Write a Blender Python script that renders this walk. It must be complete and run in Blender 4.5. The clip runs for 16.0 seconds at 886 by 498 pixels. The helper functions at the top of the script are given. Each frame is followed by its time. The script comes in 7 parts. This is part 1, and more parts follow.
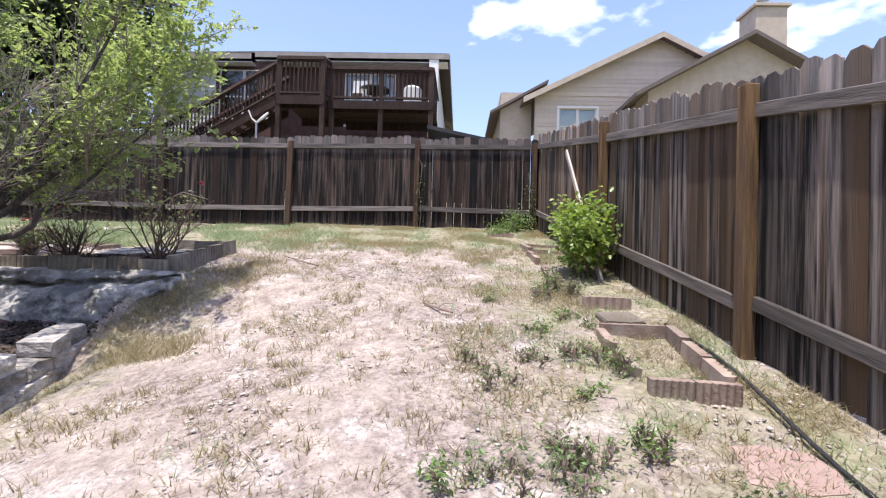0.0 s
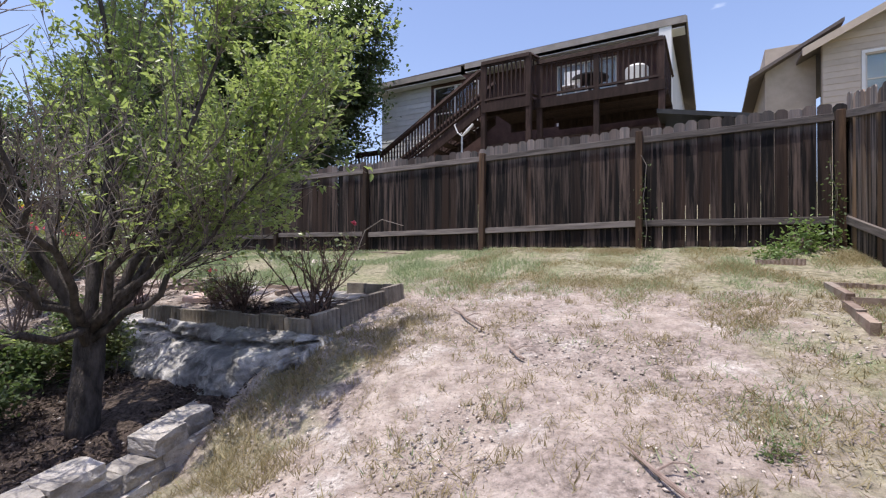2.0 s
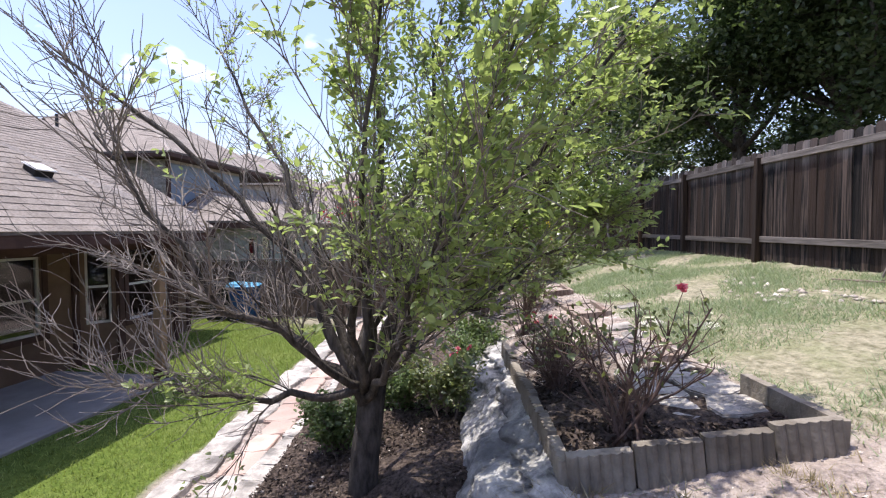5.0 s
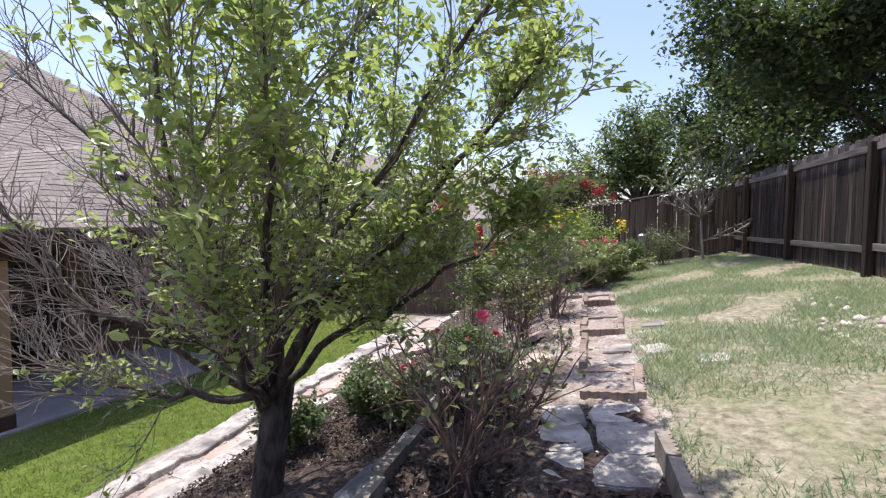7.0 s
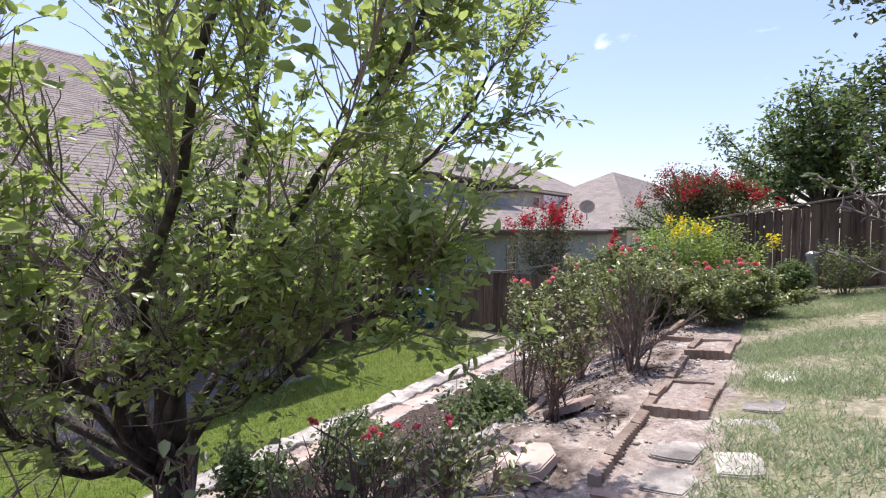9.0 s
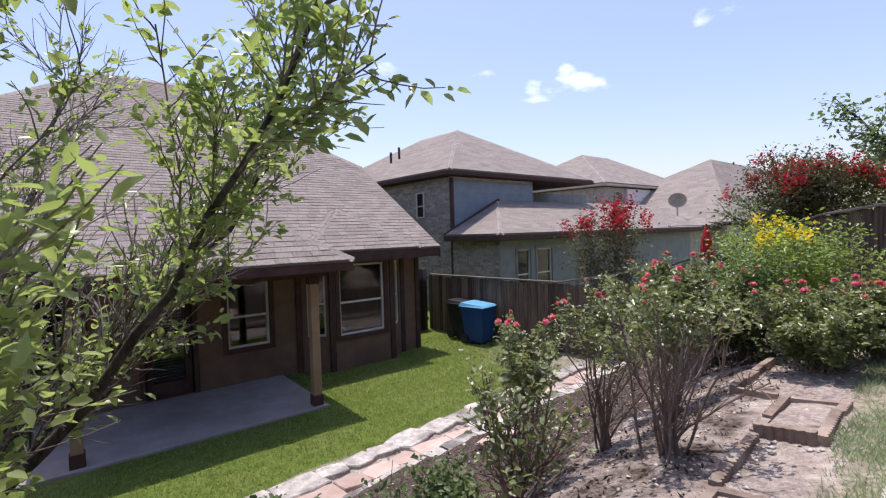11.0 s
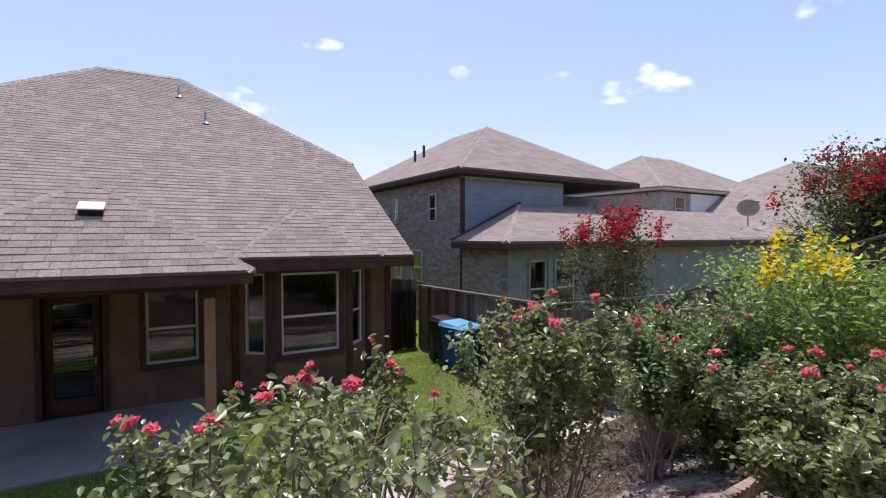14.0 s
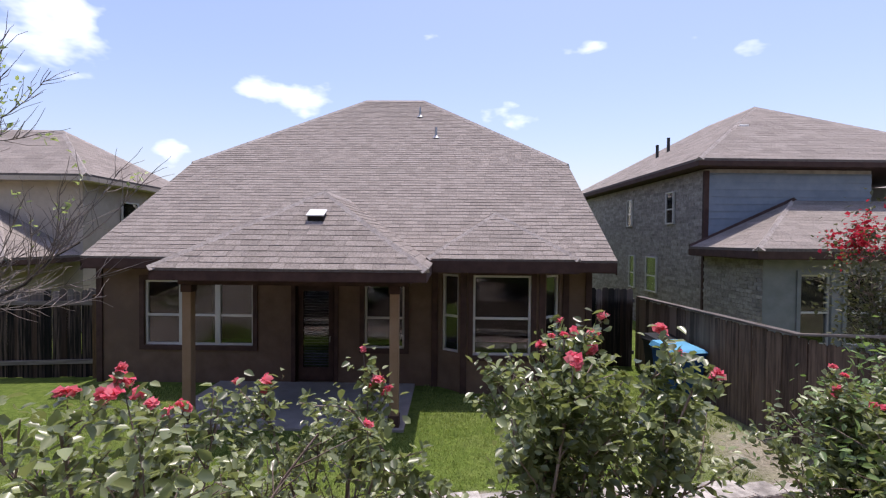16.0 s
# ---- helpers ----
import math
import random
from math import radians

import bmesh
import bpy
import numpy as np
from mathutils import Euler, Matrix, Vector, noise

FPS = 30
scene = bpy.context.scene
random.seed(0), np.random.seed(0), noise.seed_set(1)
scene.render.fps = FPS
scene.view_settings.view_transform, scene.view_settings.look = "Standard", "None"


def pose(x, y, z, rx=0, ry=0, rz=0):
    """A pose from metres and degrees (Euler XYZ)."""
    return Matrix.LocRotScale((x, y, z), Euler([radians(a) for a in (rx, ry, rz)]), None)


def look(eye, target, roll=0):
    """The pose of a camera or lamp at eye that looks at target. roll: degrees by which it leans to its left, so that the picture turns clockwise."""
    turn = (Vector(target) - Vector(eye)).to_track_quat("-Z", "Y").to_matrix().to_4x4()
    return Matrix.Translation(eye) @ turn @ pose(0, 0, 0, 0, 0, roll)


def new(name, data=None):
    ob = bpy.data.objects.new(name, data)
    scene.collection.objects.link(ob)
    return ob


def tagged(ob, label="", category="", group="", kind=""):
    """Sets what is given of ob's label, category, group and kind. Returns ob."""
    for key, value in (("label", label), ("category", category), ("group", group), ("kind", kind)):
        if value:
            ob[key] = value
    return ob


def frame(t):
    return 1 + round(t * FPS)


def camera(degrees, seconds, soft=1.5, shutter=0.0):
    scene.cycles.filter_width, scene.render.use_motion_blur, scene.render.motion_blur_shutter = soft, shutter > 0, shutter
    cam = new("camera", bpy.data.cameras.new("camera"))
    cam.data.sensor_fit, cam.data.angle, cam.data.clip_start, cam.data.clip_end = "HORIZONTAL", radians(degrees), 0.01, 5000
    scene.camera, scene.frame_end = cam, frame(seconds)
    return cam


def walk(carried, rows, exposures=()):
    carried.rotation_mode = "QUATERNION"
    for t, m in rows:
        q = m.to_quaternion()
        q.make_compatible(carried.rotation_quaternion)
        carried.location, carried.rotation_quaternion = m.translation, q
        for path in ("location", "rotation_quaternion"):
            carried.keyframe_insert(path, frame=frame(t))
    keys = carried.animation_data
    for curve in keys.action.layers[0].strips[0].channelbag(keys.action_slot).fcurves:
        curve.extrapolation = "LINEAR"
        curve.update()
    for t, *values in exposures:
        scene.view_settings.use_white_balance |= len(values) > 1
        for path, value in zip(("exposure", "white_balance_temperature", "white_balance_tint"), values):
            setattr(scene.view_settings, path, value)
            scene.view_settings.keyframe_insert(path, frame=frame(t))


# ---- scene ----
cam = camera(86.6, 16.0, soft=1.2)
PATH = [
    (0, (-0.501, -0.276, 1.738), (-0.571, 1.722, 1.775), 1.6),
    (0.5, (-0.538, 0.259, 1.84), (-0.986, 2.208, 1.876), 1.6),
    (1, (-0.538, 0.635, 1.962), (-1.358, 2.459, 1.992), 1.1),
    (1.5, (-0.541, 1.042, 2.099), (-1.503, 2.795, 2.134), 0.9),
    (2, (-0.475, 1.447, 2.208), (-1.464, 3.186, 2.23), 0.2),
    (2.5, (-0.381, 1.949, 2.376), (-1.037, 3.838, 2.395), -0.4),
    (3, (-0.439, 2.405, 2.479), (-0.942, 4.34, 2.536), 0.8),
    (3.5, (-0.602, 2.785, 2.587), (-1.741, 4.428, 2.604), 1.4),
    (4, (-0.873, 3.12, 2.659), (-2.581, 4.158, 2.718), 1.2),
    (4.5, (-1.06, 3.464, 2.752), (-3.026, 3.832, 2.741), 0.8),
    (7, (-1.739, 5.316, 2.842), (-3.649, 4.73, 2.74), 0.4),
    (7.5, (-2.174, 5.519, 2.862), (-4.042, 4.808, 2.791), 2.0),
    (8, (-2.528, 5.756, 2.915), (-4.32, 4.871, 2.842), 1.3),
    (8.5, (-2.871, 5.896, 2.964), (-4.516, 4.76, 2.897), 1.5),
    (9, (-3.252, 6.037, 2.996), (-4.881, 4.88, 2.921), 0.2),
    (9.5, (-3.762, 6.098, 2.99), (-5.386, 4.931, 2.946), -0.0),
    (10, (-4.093, 6.21, 3.071), (-5.633, 4.934, 3.032), -0.4),
    (12.5, (-6.233, 6.009, 3.215), (-7.525, 4.484, 3.149), -1.3),
    (13, (-6.7, 6.103, 3.202), (-7.966, 4.555, 3.166), -0.2),
    (13.5, (-7.099, 6.038, 3.207), (-8.333, 4.465, 3.151), -0.1),
    (14, (-7.517, 6.168, 3.242), (-8.682, 4.543, 3.185), -0.0),
    (14.5, (-7.868, 6.117, 3.273), (-9.031, 4.49, 3.243), 0.3),
    (15, (-8.28, 6.107, 3.253), (-9.406, 4.454, 3.22), -0.4),
    (15.5, (-8.525, 6.185, 3.23), (-9.292, 4.338, 3.186), 0.5),
    (16, (-8.779, 6.2, 3.224), (-8.952, 4.208, 3.182), 0.5),
]
walk(cam, [(t, look(e, g, r)) for t, e, g, r in PATH], exposures=[(t, s, 6500, g) for t, s, g in ((0, 0.93, 12), (1, 0.66, 12), (2, 0.47, 12), (3, 0.44, 11), (4.5, 0.84, 12), (7, 0.72, 12), (8.5, 0.72, 13), (10, 0.57, 14), (12.5, 0.38, 16), (16, 0.38, 16))])

# ---- light ----
SUN_TO = Vector((-0.40, -0.92, 4.3)).normalized()
world = bpy.data.worlds.new("sky")
scene.world = world
world.use_nodes = True
wt = world.node_tree
wt.nodes.clear()
w_out = wt.nodes.new("ShaderNodeOutputWorld")
w_bg = wt.nodes.new("ShaderNodeBackground")
w_sky = wt.nodes.new("ShaderNodeTexSky")
w_sky.sky_type = "NISHITA"
w_sky.sun_disc = False
w_sky.sun_elevation = math.asin(SUN_TO.z)
w_sky.sun_rotation = math.atan2(SUN_TO.x, SUN_TO.y)
w_sky.air_density = 1.3
w_sky.dust_density = 1.6
w_sky.ozone_density = 5.0
w_bg.inputs[1].default_value = 0.15
# small fair-weather clouds over the sky
w_tc = wt.nodes.new("ShaderNodeTexCoord")
w_map = wt.nodes.new("ShaderNodeMapping")
w_map.inputs["Scale"].default_value = (1.0, 1.0, 2.0)
w_map.inputs["Location"].default_value = (0.37, 0.9, 0.1)
w_n = wt.nodes.new("ShaderNodeTexNoise")
w_n.inputs["Scale"].default_value = 4.2
w_n.inputs["Detail"].default_value = 5
w_n.inputs["Roughness"].default_value = 0.48
w_r = wt.nodes.new("ShaderNodeValToRGB")
w_r.color_ramp.elements[0].position = 0.615
w_r.color_ramp.elements[1].position = 0.73
w_mix = wt.nodes.new("ShaderNodeMix")
w_mix.data_type = "RGBA"
w_mix.inputs["B"].default_value = (9.0, 9.3, 9.8, 1)
wt.links.new(w_tc.outputs["Generated"], w_map.inputs[0])
wt.links.new(w_map.outputs[0], w_n.inputs[0])
wt.links.new(w_n.outputs[0], w_r.inputs[0])
wt.links.new(w_r.outputs[0], w_mix.inputs["Factor"])
w_tone = wt.nodes.new("ShaderNodeMix")
w_tone.data_type = "RGBA"
w_tone.blend_type = "MULTIPLY"
w_tone.inputs["Factor"].default_value = 1.0
w_tone.inputs["B"].default_value = (1.13, 0.98, 1.03, 1)
wt.links.new(w_sky.outputs[0], w_tone.inputs["A"])
wt.links.new(w_tone.outputs["Result"], w_mix.inputs["A"])
wt.links.new(w_mix.outputs["Result"], w_bg.inputs[0])
wt.links.new(w_bg.outputs[0], w_out.inputs[0])

sun_data = bpy.data.lights.new("sun", "SUN")
sun_data.energy = 3.4
sun_data.angle = radians(0.53)
sun_data.color = (1.0, 0.95, 0.88)
sun = new("sun", sun_data)
sun.matrix_world = look(SUN_TO * 60, (0, 0, 0))


# ---- materials ----
def mat(name, a, b, rough=0.85, scale=6.0, bump=0.3, bscale=40.0, stretch=(1, 1, 1), blotch=None, bsize=0.8, rnd=0.12, island=False, space="Object", metal=0.0, spec=0.3, dist=0.01, top_tone=None, lo=0.34, hi=0.66):
    """A solid surface: two tones by noise, large blotches, fine relief, and a shift of tone from piece to piece; above
    a given height a paler tone can be added.
    """
    m = bpy.data.materials.new(name)
    m.use_nodes = True
    nt = m.node_tree
    bs = nt.nodes["Principled BSDF"]
    bs.inputs["Roughness"].default_value = rough
    bs.inputs["Metallic"].default_value = metal
    bs.inputs["Specular IOR Level"].default_value = spec
    if space == "World":
        src = nt.nodes.new("ShaderNodeNewGeometry").outputs["Position"]
    else:
        src = nt.nodes.new("ShaderNodeTexCoord").outputs["Object"]
    info = nt.nodes.new("ShaderNodeObjectInfo")
    rand = info.outputs["Random"]
    if island:
        rand = nt.nodes.new("ShaderNodeNewGeometry").outputs["Random Per Island"]
    mp = nt.nodes.new("ShaderNodeMapping")
    mp.inputs["Scale"].default_value = stretch
    nt.links.new(src, mp.inputs["Vector"])
    if space == "Object":
        off = nt.nodes.new("ShaderNodeVectorMath")
        off.operation = "SCALE"
        off.inputs[0].default_value = (7, 13, 5)
        nt.links.new(info.outputs["Random"], off.inputs["Scale"])
        nt.links.new(off.outputs[0], mp.inputs["Location"])
    n1 = nt.nodes.new("ShaderNodeTexNoise")
    n1.inputs["Scale"].default_value = scale
    n1.inputs["Detail"].default_value = 9
    n1.inputs["Roughness"].default_value = 0.62
    nt.links.new(mp.outputs[0], n1.inputs["Vector"])
    ramp = nt.nodes.new("ShaderNodeValToRGB")
    ramp.color_ramp.elements[0].position, ramp.color_ramp.elements[0].color = lo, (*a, 1)
    ramp.color_ramp.elements[1].position, ramp.color_ramp.elements[1].color = hi, (*b, 1)
    nt.links.new(n1.outputs[0], ramp.inputs[0])
    col = ramp.outputs[0]
    if blotch:
        n2 = nt.nodes.new("ShaderNodeTexNoise")
        n2.inputs["Scale"].default_value = bsize
        n2.inputs["Detail"].default_value = 6
        nt.links.new(mp.outputs[0], n2.inputs["Vector"])
        r2 = nt.nodes.new("ShaderNodeValToRGB")
        r2.color_ramp.elements[0].position, r2.color_ramp.elements[1].position = 0.5, 0.68
        nt.links.new(n2.outputs[0], r2.inputs[0])
        mx = nt.nodes.new("ShaderNodeMix")
        mx.data_type = "RGBA"
        mx.inputs["B"].default_value = (*blotch, 1)
        nt.links.new(r2.outputs[0], mx.inputs["Factor"])
        nt.links.new(col, mx.inputs["A"])
        col = mx.outputs["Result"]
    # Adds a paler tone above a set height, its edge ragged by noise.
    if top_tone:
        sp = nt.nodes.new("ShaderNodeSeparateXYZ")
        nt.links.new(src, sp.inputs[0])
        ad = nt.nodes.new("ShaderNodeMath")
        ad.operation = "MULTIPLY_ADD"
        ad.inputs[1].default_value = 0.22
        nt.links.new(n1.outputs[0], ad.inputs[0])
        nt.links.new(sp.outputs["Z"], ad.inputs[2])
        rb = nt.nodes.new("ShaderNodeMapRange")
        rb.inputs["From Min"].default_value, rb.inputs["From Max"].default_value = top_tone[0] + 0.06, top_tone[0] + 0.20
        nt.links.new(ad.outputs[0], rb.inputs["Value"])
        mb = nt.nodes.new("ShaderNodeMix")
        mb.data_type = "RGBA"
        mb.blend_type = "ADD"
        mb.inputs["B"].default_value = (*top_tone[1], 1)
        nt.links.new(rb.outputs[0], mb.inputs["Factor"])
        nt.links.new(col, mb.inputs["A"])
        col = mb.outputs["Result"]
    if rnd:
        mr = nt.nodes.new("ShaderNodeMapRange")
        mr.inputs["To Min"].default_value, mr.inputs["To Max"].default_value = 1 - rnd * 2, 1 + rnd * 2
        nt.links.new(rand, mr.inputs["Value"])
        hs = nt.nodes.new("ShaderNodeHueSaturation")
        nt.links.new(mr.outputs[0], hs.inputs["Value"])
        nt.links.new(col, hs.inputs["Color"])
        col = hs.outputs[0]
    nt.links.new(col, bs.inputs["Base Color"])
    if bump:
        n3 = nt.nodes.new("ShaderNodeTexNoise")
        n3.inputs["Scale"].default_value = bscale
        n3.inputs["Detail"].default_value = 5
        nt.links.new(mp.outputs[0], n3.inputs["Vector"])
        bp = nt.nodes.new("ShaderNodeBump")
        bp.inputs["Strength"].default_value = bump
        bp.inputs["Distance"].default_value = dist
        nt.links.new(n3.outputs[0], bp.inputs["Height"])
        nt.links.new(bp.outputs[0], bs.inputs["Normal"])
    return m


def leaf_mat(name, a, b, through_tone, rough=0.5, gloss=0.4, thru=0.42):
    """Foliage: reflects and lets some light through, each leaf of its own tone."""
    m = bpy.data.materials.new(name)
    m.use_nodes = True
    nt = m.node_tree
    bs = nt.nodes["Principled BSDF"]
    bs.inputs["Roughness"].default_value = rough
    bs.inputs["Specular IOR Level"].default_value = gloss
    g = nt.nodes.new("ShaderNodeNewGeometry")
    ramp = nt.nodes.new("ShaderNodeValToRGB")
    ramp.color_ramp.elements[0].color, ramp.color_ramp.elements[1].color = (*a, 1), (*b, 1)
    nt.links.new(g.outputs["Random Per Island"], ramp.inputs[0])
    nt.links.new(ramp.outputs[0], bs.inputs["Base Color"])
    tr = nt.nodes.new("ShaderNodeBsdfTranslucent")
    tr.inputs[0].default_value = (*through_tone, 1)
    mix = nt.nodes.new("ShaderNodeMixShader")
    mix.inputs[0].default_value = thru
    nt.links.new(bs.outputs[0], mix.inputs[1])
    nt.links.new(tr.outputs[0], mix.inputs[2])
    nt.links.new(mix.outputs[0], nt.nodes["Material Output"].inputs[0])
    return m


def glass_mat(name):
    m = bpy.data.materials.new(name)
    m.use_nodes = True
    bs = m.node_tree.nodes["Principled BSDF"]
    bs.inputs["Base Color"].default_value = (0.75, 0.8, 0.8, 1)
    bs.inputs["Roughness"].default_value = 0.02
    bs.inputs["Transmission Weight"].default_value = 1.0
    bs.inputs["IOR"].default_value = 1.5
    return m


M_FENCE = mat("weathered fence wood", (0.004, 0.003, 0.0026), (0.078, 0.055, 0.044), lo=0.44, hi=0.62, scale=3.4, stretch=(6, 6, 0.28), bump=0.8, bscale=22, blotch=(0.072, 0.040, 0.026), bsize=0.45, rnd=0.40, top_tone=(1.50, (0.085, 0.078, 0.074)))
M_FENCE_SIDE = mat("grey brown weathered fence wood", (0.010, 0.008, 0.0065), (0.235, 0.19, 0.16), lo=0.42, hi=0.66, scale=3.2, stretch=(6, 6, 0.24), bump=0.8, bscale=22, blotch=(0.19, 0.115, 0.062), bsize=0.5, rnd=0.30, top_tone=(1.52, (0.10, 0.093, 0.088)))
M_FENCE_TAN = mat("brown fence wood", (0.05, 0.034, 0.025), (0.175, 0.122, 0.088), scale=3.0, stretch=(9, 9, 0.5), bump=0.5, bscale=22, blotch=(0.20, 0.145, 0.105), bsize=0.5, rnd=0.16)
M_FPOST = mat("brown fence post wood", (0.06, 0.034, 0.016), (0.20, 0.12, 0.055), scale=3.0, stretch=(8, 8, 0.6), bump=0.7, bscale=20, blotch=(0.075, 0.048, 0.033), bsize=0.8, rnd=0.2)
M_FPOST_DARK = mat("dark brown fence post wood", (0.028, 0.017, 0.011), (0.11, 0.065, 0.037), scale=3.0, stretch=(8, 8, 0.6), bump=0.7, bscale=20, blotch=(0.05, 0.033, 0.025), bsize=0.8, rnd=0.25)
M_FRAIL = mat("grey rail wood", (0.08, 0.068, 0.06), (0.22, 0.19, 0.17), scale=3.0, stretch=(0.6, 8, 8), bump=0.6, bscale=20, rnd=0.2)
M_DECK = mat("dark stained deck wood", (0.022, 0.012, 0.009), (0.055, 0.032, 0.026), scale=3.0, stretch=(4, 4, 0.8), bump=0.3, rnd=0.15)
M_STUCCO = mat("brown stucco", (0.15, 0.095, 0.065), (0.20, 0.13, 0.09), scale=3.0, bump=0.4, bscale=90, rnd=0.0, space="World", blotch=(0.13, 0.085, 0.06), bsize=0.9)
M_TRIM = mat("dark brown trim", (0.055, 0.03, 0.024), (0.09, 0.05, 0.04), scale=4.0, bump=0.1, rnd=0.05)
M_POST = mat("tan porch post paint", (0.26, 0.17, 0.10), (0.33, 0.22, 0.14), scale=3.0, bump=0.15, rnd=0.05)
M_SHINGLE = mat("brown grey shingle", (0.21, 0.178, 0.155), (0.345, 0.305, 0.272), scale=30.0, bump=0.7, bscale=160, rnd=0.07, island=True, rough=0.95, spec=0.15)
M_SHINGLE_S = mat("single roof shingle", (0.21, 0.178, 0.155), (0.345, 0.305, 0.272), scale=30.0, bump=0.7, bscale=160, rnd=0.07, rough=0.95, spec=0.15)
M_CAP = mat("pale ridge shingle", (0.30, 0.262, 0.232), (0.45, 0.40, 0.365), scale=30.0, bump=0.6, bscale=160, rnd=0.06, island=True, rough=0.95, spec=0.15)
M_FELT = mat("roof deck", (0.12, 0.10, 0.09), (0.18, 0.155, 0.14), scale=20, bump=0.4, rnd=0.0, rough=0.95, spec=0.1)
M_WHITE = mat("white vinyl", (0.72, 0.71, 0.68), (0.80, 0.79, 0.76), scale=2, bump=0.05, rough=0.45, rnd=0.03)
M_SASH = mat("dull putty window frame", (0.54, 0.515, 0.475), (0.65, 0.62, 0.575), scale=2, bump=0.05, rough=0.5, rnd=0.04)
M_GLASS = glass_mat("window glass")
# Near-black: unlit rooms' shade put into colour; also vent and parasol pole.
M_DARK = mat("room shade and dark parts", (0.02, 0.018, 0.016), (0.035, 0.03, 0.028), scale=2, bump=0, rnd=0)
M_BLIND = mat("grey blind slats", (0.24, 0.235, 0.22), (0.30, 0.295, 0.28), scale=3, bump=0, rnd=0.05)
M_CONC = mat("patio concrete", (0.26, 0.235, 0.225), (0.34, 0.31, 0.295), scale=3, bump=0.3, bscale=120, blotch=(0.23, 0.21, 0.20), bsize=0.8, rnd=0)
M_LIME = mat("pale limestone", (0.30, 0.275, 0.25), (0.60, 0.555, 0.50), scale=7, bump=1.0, bscale=24, blotch=(0.19, 0.175, 0.16), bsize=3.2, rnd=0.12, dist=0.03)
M_FLAG = mat("pinkish flagstone", (0.42, 0.30, 0.25), (0.57, 0.44, 0.38), scale=4, bump=0.5, bscale=40, blotch=(0.38, 0.31, 0.265), bsize=2.0, rnd=0.12)
M_ROSEFLAG = mat("dusty rose flagstone", (0.27, 0.185, 0.16), (0.37, 0.27, 0.24), scale=4, bump=0.5, bscale=40, blotch=(0.24, 0.19, 0.165), bsize=2.0, rnd=0.1)
M_EDGE = mat("red-brown concrete edging", (0.20, 0.14, 0.11), (0.34, 0.27, 0.22), scale=9, bump=0.6, bscale=70, blotch=(0.36, 0.31, 0.26), bsize=3.0, rnd=0.12)
M_GREYEDGE = mat("weathered grey edging", (0.14, 0.118, 0.095), (0.31, 0.275, 0.225), scale=5, bump=0.7, bscale=50, blotch=(0.11, 0.092, 0.075), bsize=2.5, rnd=0.14)
M_BRICK = mat("grey brown brick", (0.26, 0.23, 0.20), (0.42, 0.38, 0.33), scale=4, bump=0.5, bscale=40, blotch=(0.42, 0.38, 0.34), bsize=5.0, rnd=0.0, space="World")
M_BLUESIDE = mat("blue grey siding", (0.20, 0.24, 0.29), (0.25, 0.29, 0.34), scale=3, bump=0.1, rnd=0.03, space="World")
M_GREYWALL = mat("grey stucco", (0.20, 0.205, 0.205), (0.26, 0.265, 0.265), scale=3, bump=0.3, bscale=90, rnd=0, space="World")
M_TANSIDE = mat("tan lap siding", (0.50, 0.42, 0.34), (0.56, 0.48, 0.40), scale=3, bump=0.1, rnd=0.04, space="World")
M_PALESIDE = mat("pale grey lap siding", (0.56, 0.56, 0.55), (0.64, 0.64, 0.63), scale=3, bump=0.1, rnd=0.04, space="World")
M_BARK = mat("dark tree bark", (0.03, 0.025, 0.021), (0.13, 0.11, 0.096), scale=6, stretch=(3, 3, 1), bump=0.9, bscale=30, rnd=0, dist=0.02)
M_TWIG = mat("grey twig bark", (0.14, 0.115, 0.10), (0.30, 0.26, 0.23), scale=8, bump=0.4, bscale=60, rnd=0)
M_CANE = mat("brown rose cane", (0.16, 0.11, 0.09), (0.34, 0.27, 0.23), scale=9, bump=0.3, bscale=60, rnd=0.1)
M_DEADCANE = mat("dead reddish rose cane", (0.07, 0.042, 0.034), (0.21, 0.145, 0.12), scale=9, bump=0.3, bscale=60, rnd=0.1)
M_LEAF = leaf_mat("bright tree leaf", (0.065, 0.105, 0.03), (0.40, 0.46, 0.20), (0.48, 0.60, 0.17), rough=0.34, gloss=0.55, thru=0.46)
M_ROSELEAF = leaf_mat("rose leaf", (0.042, 0.06, 0.026), (0.32, 0.365, 0.175), (0.37, 0.43, 0.12), rough=0.32, gloss=0.6, thru=0.31)
M_LIMELEAF = leaf_mat("yellow green leaf", (0.09, 0.17, 0.03), (0.34, 0.43, 0.13), (0.38, 0.52, 0.08), rough=0.34, gloss=0.5, thru=0.36)
M_FERNLEAF = leaf_mat("soft green leaf", (0.055, 0.105, 0.034), (0.24, 0.34, 0.125), (0.28, 0.42, 0.10), rough=0.38, thru=0.34)
M_DARKLEAF = leaf_mat("dark oak leaf", (0.03, 0.05, 0.022), (0.11, 0.145, 0.07), (0.10, 0.15, 0.04), rough=0.38, gloss=0.6)
M_CREPELEAF = leaf_mat("crepe myrtle leaf", (0.045, 0.05, 0.026), (0.13, 0.13, 0.065), (0.12, 0.13, 0.045))
M_GREYLEAF = leaf_mat("mid green leaf", (0.075, 0.12, 0.05), (0.19, 0.24, 0.11), (0.18, 0.26, 0.07))
M_PETAL = leaf_mat("coral red petal", (0.72, 0.075, 0.15), (0.90, 0.36, 0.40), (0.88, 0.22, 0.27), rough=0.6, gloss=0.2)
M_CREPE = leaf_mat("crimson crepe petal", (0.38, 0.012, 0.03), (0.62, 0.05, 0.09), (0.5, 0.03, 0.05), rough=0.7, gloss=0.2)
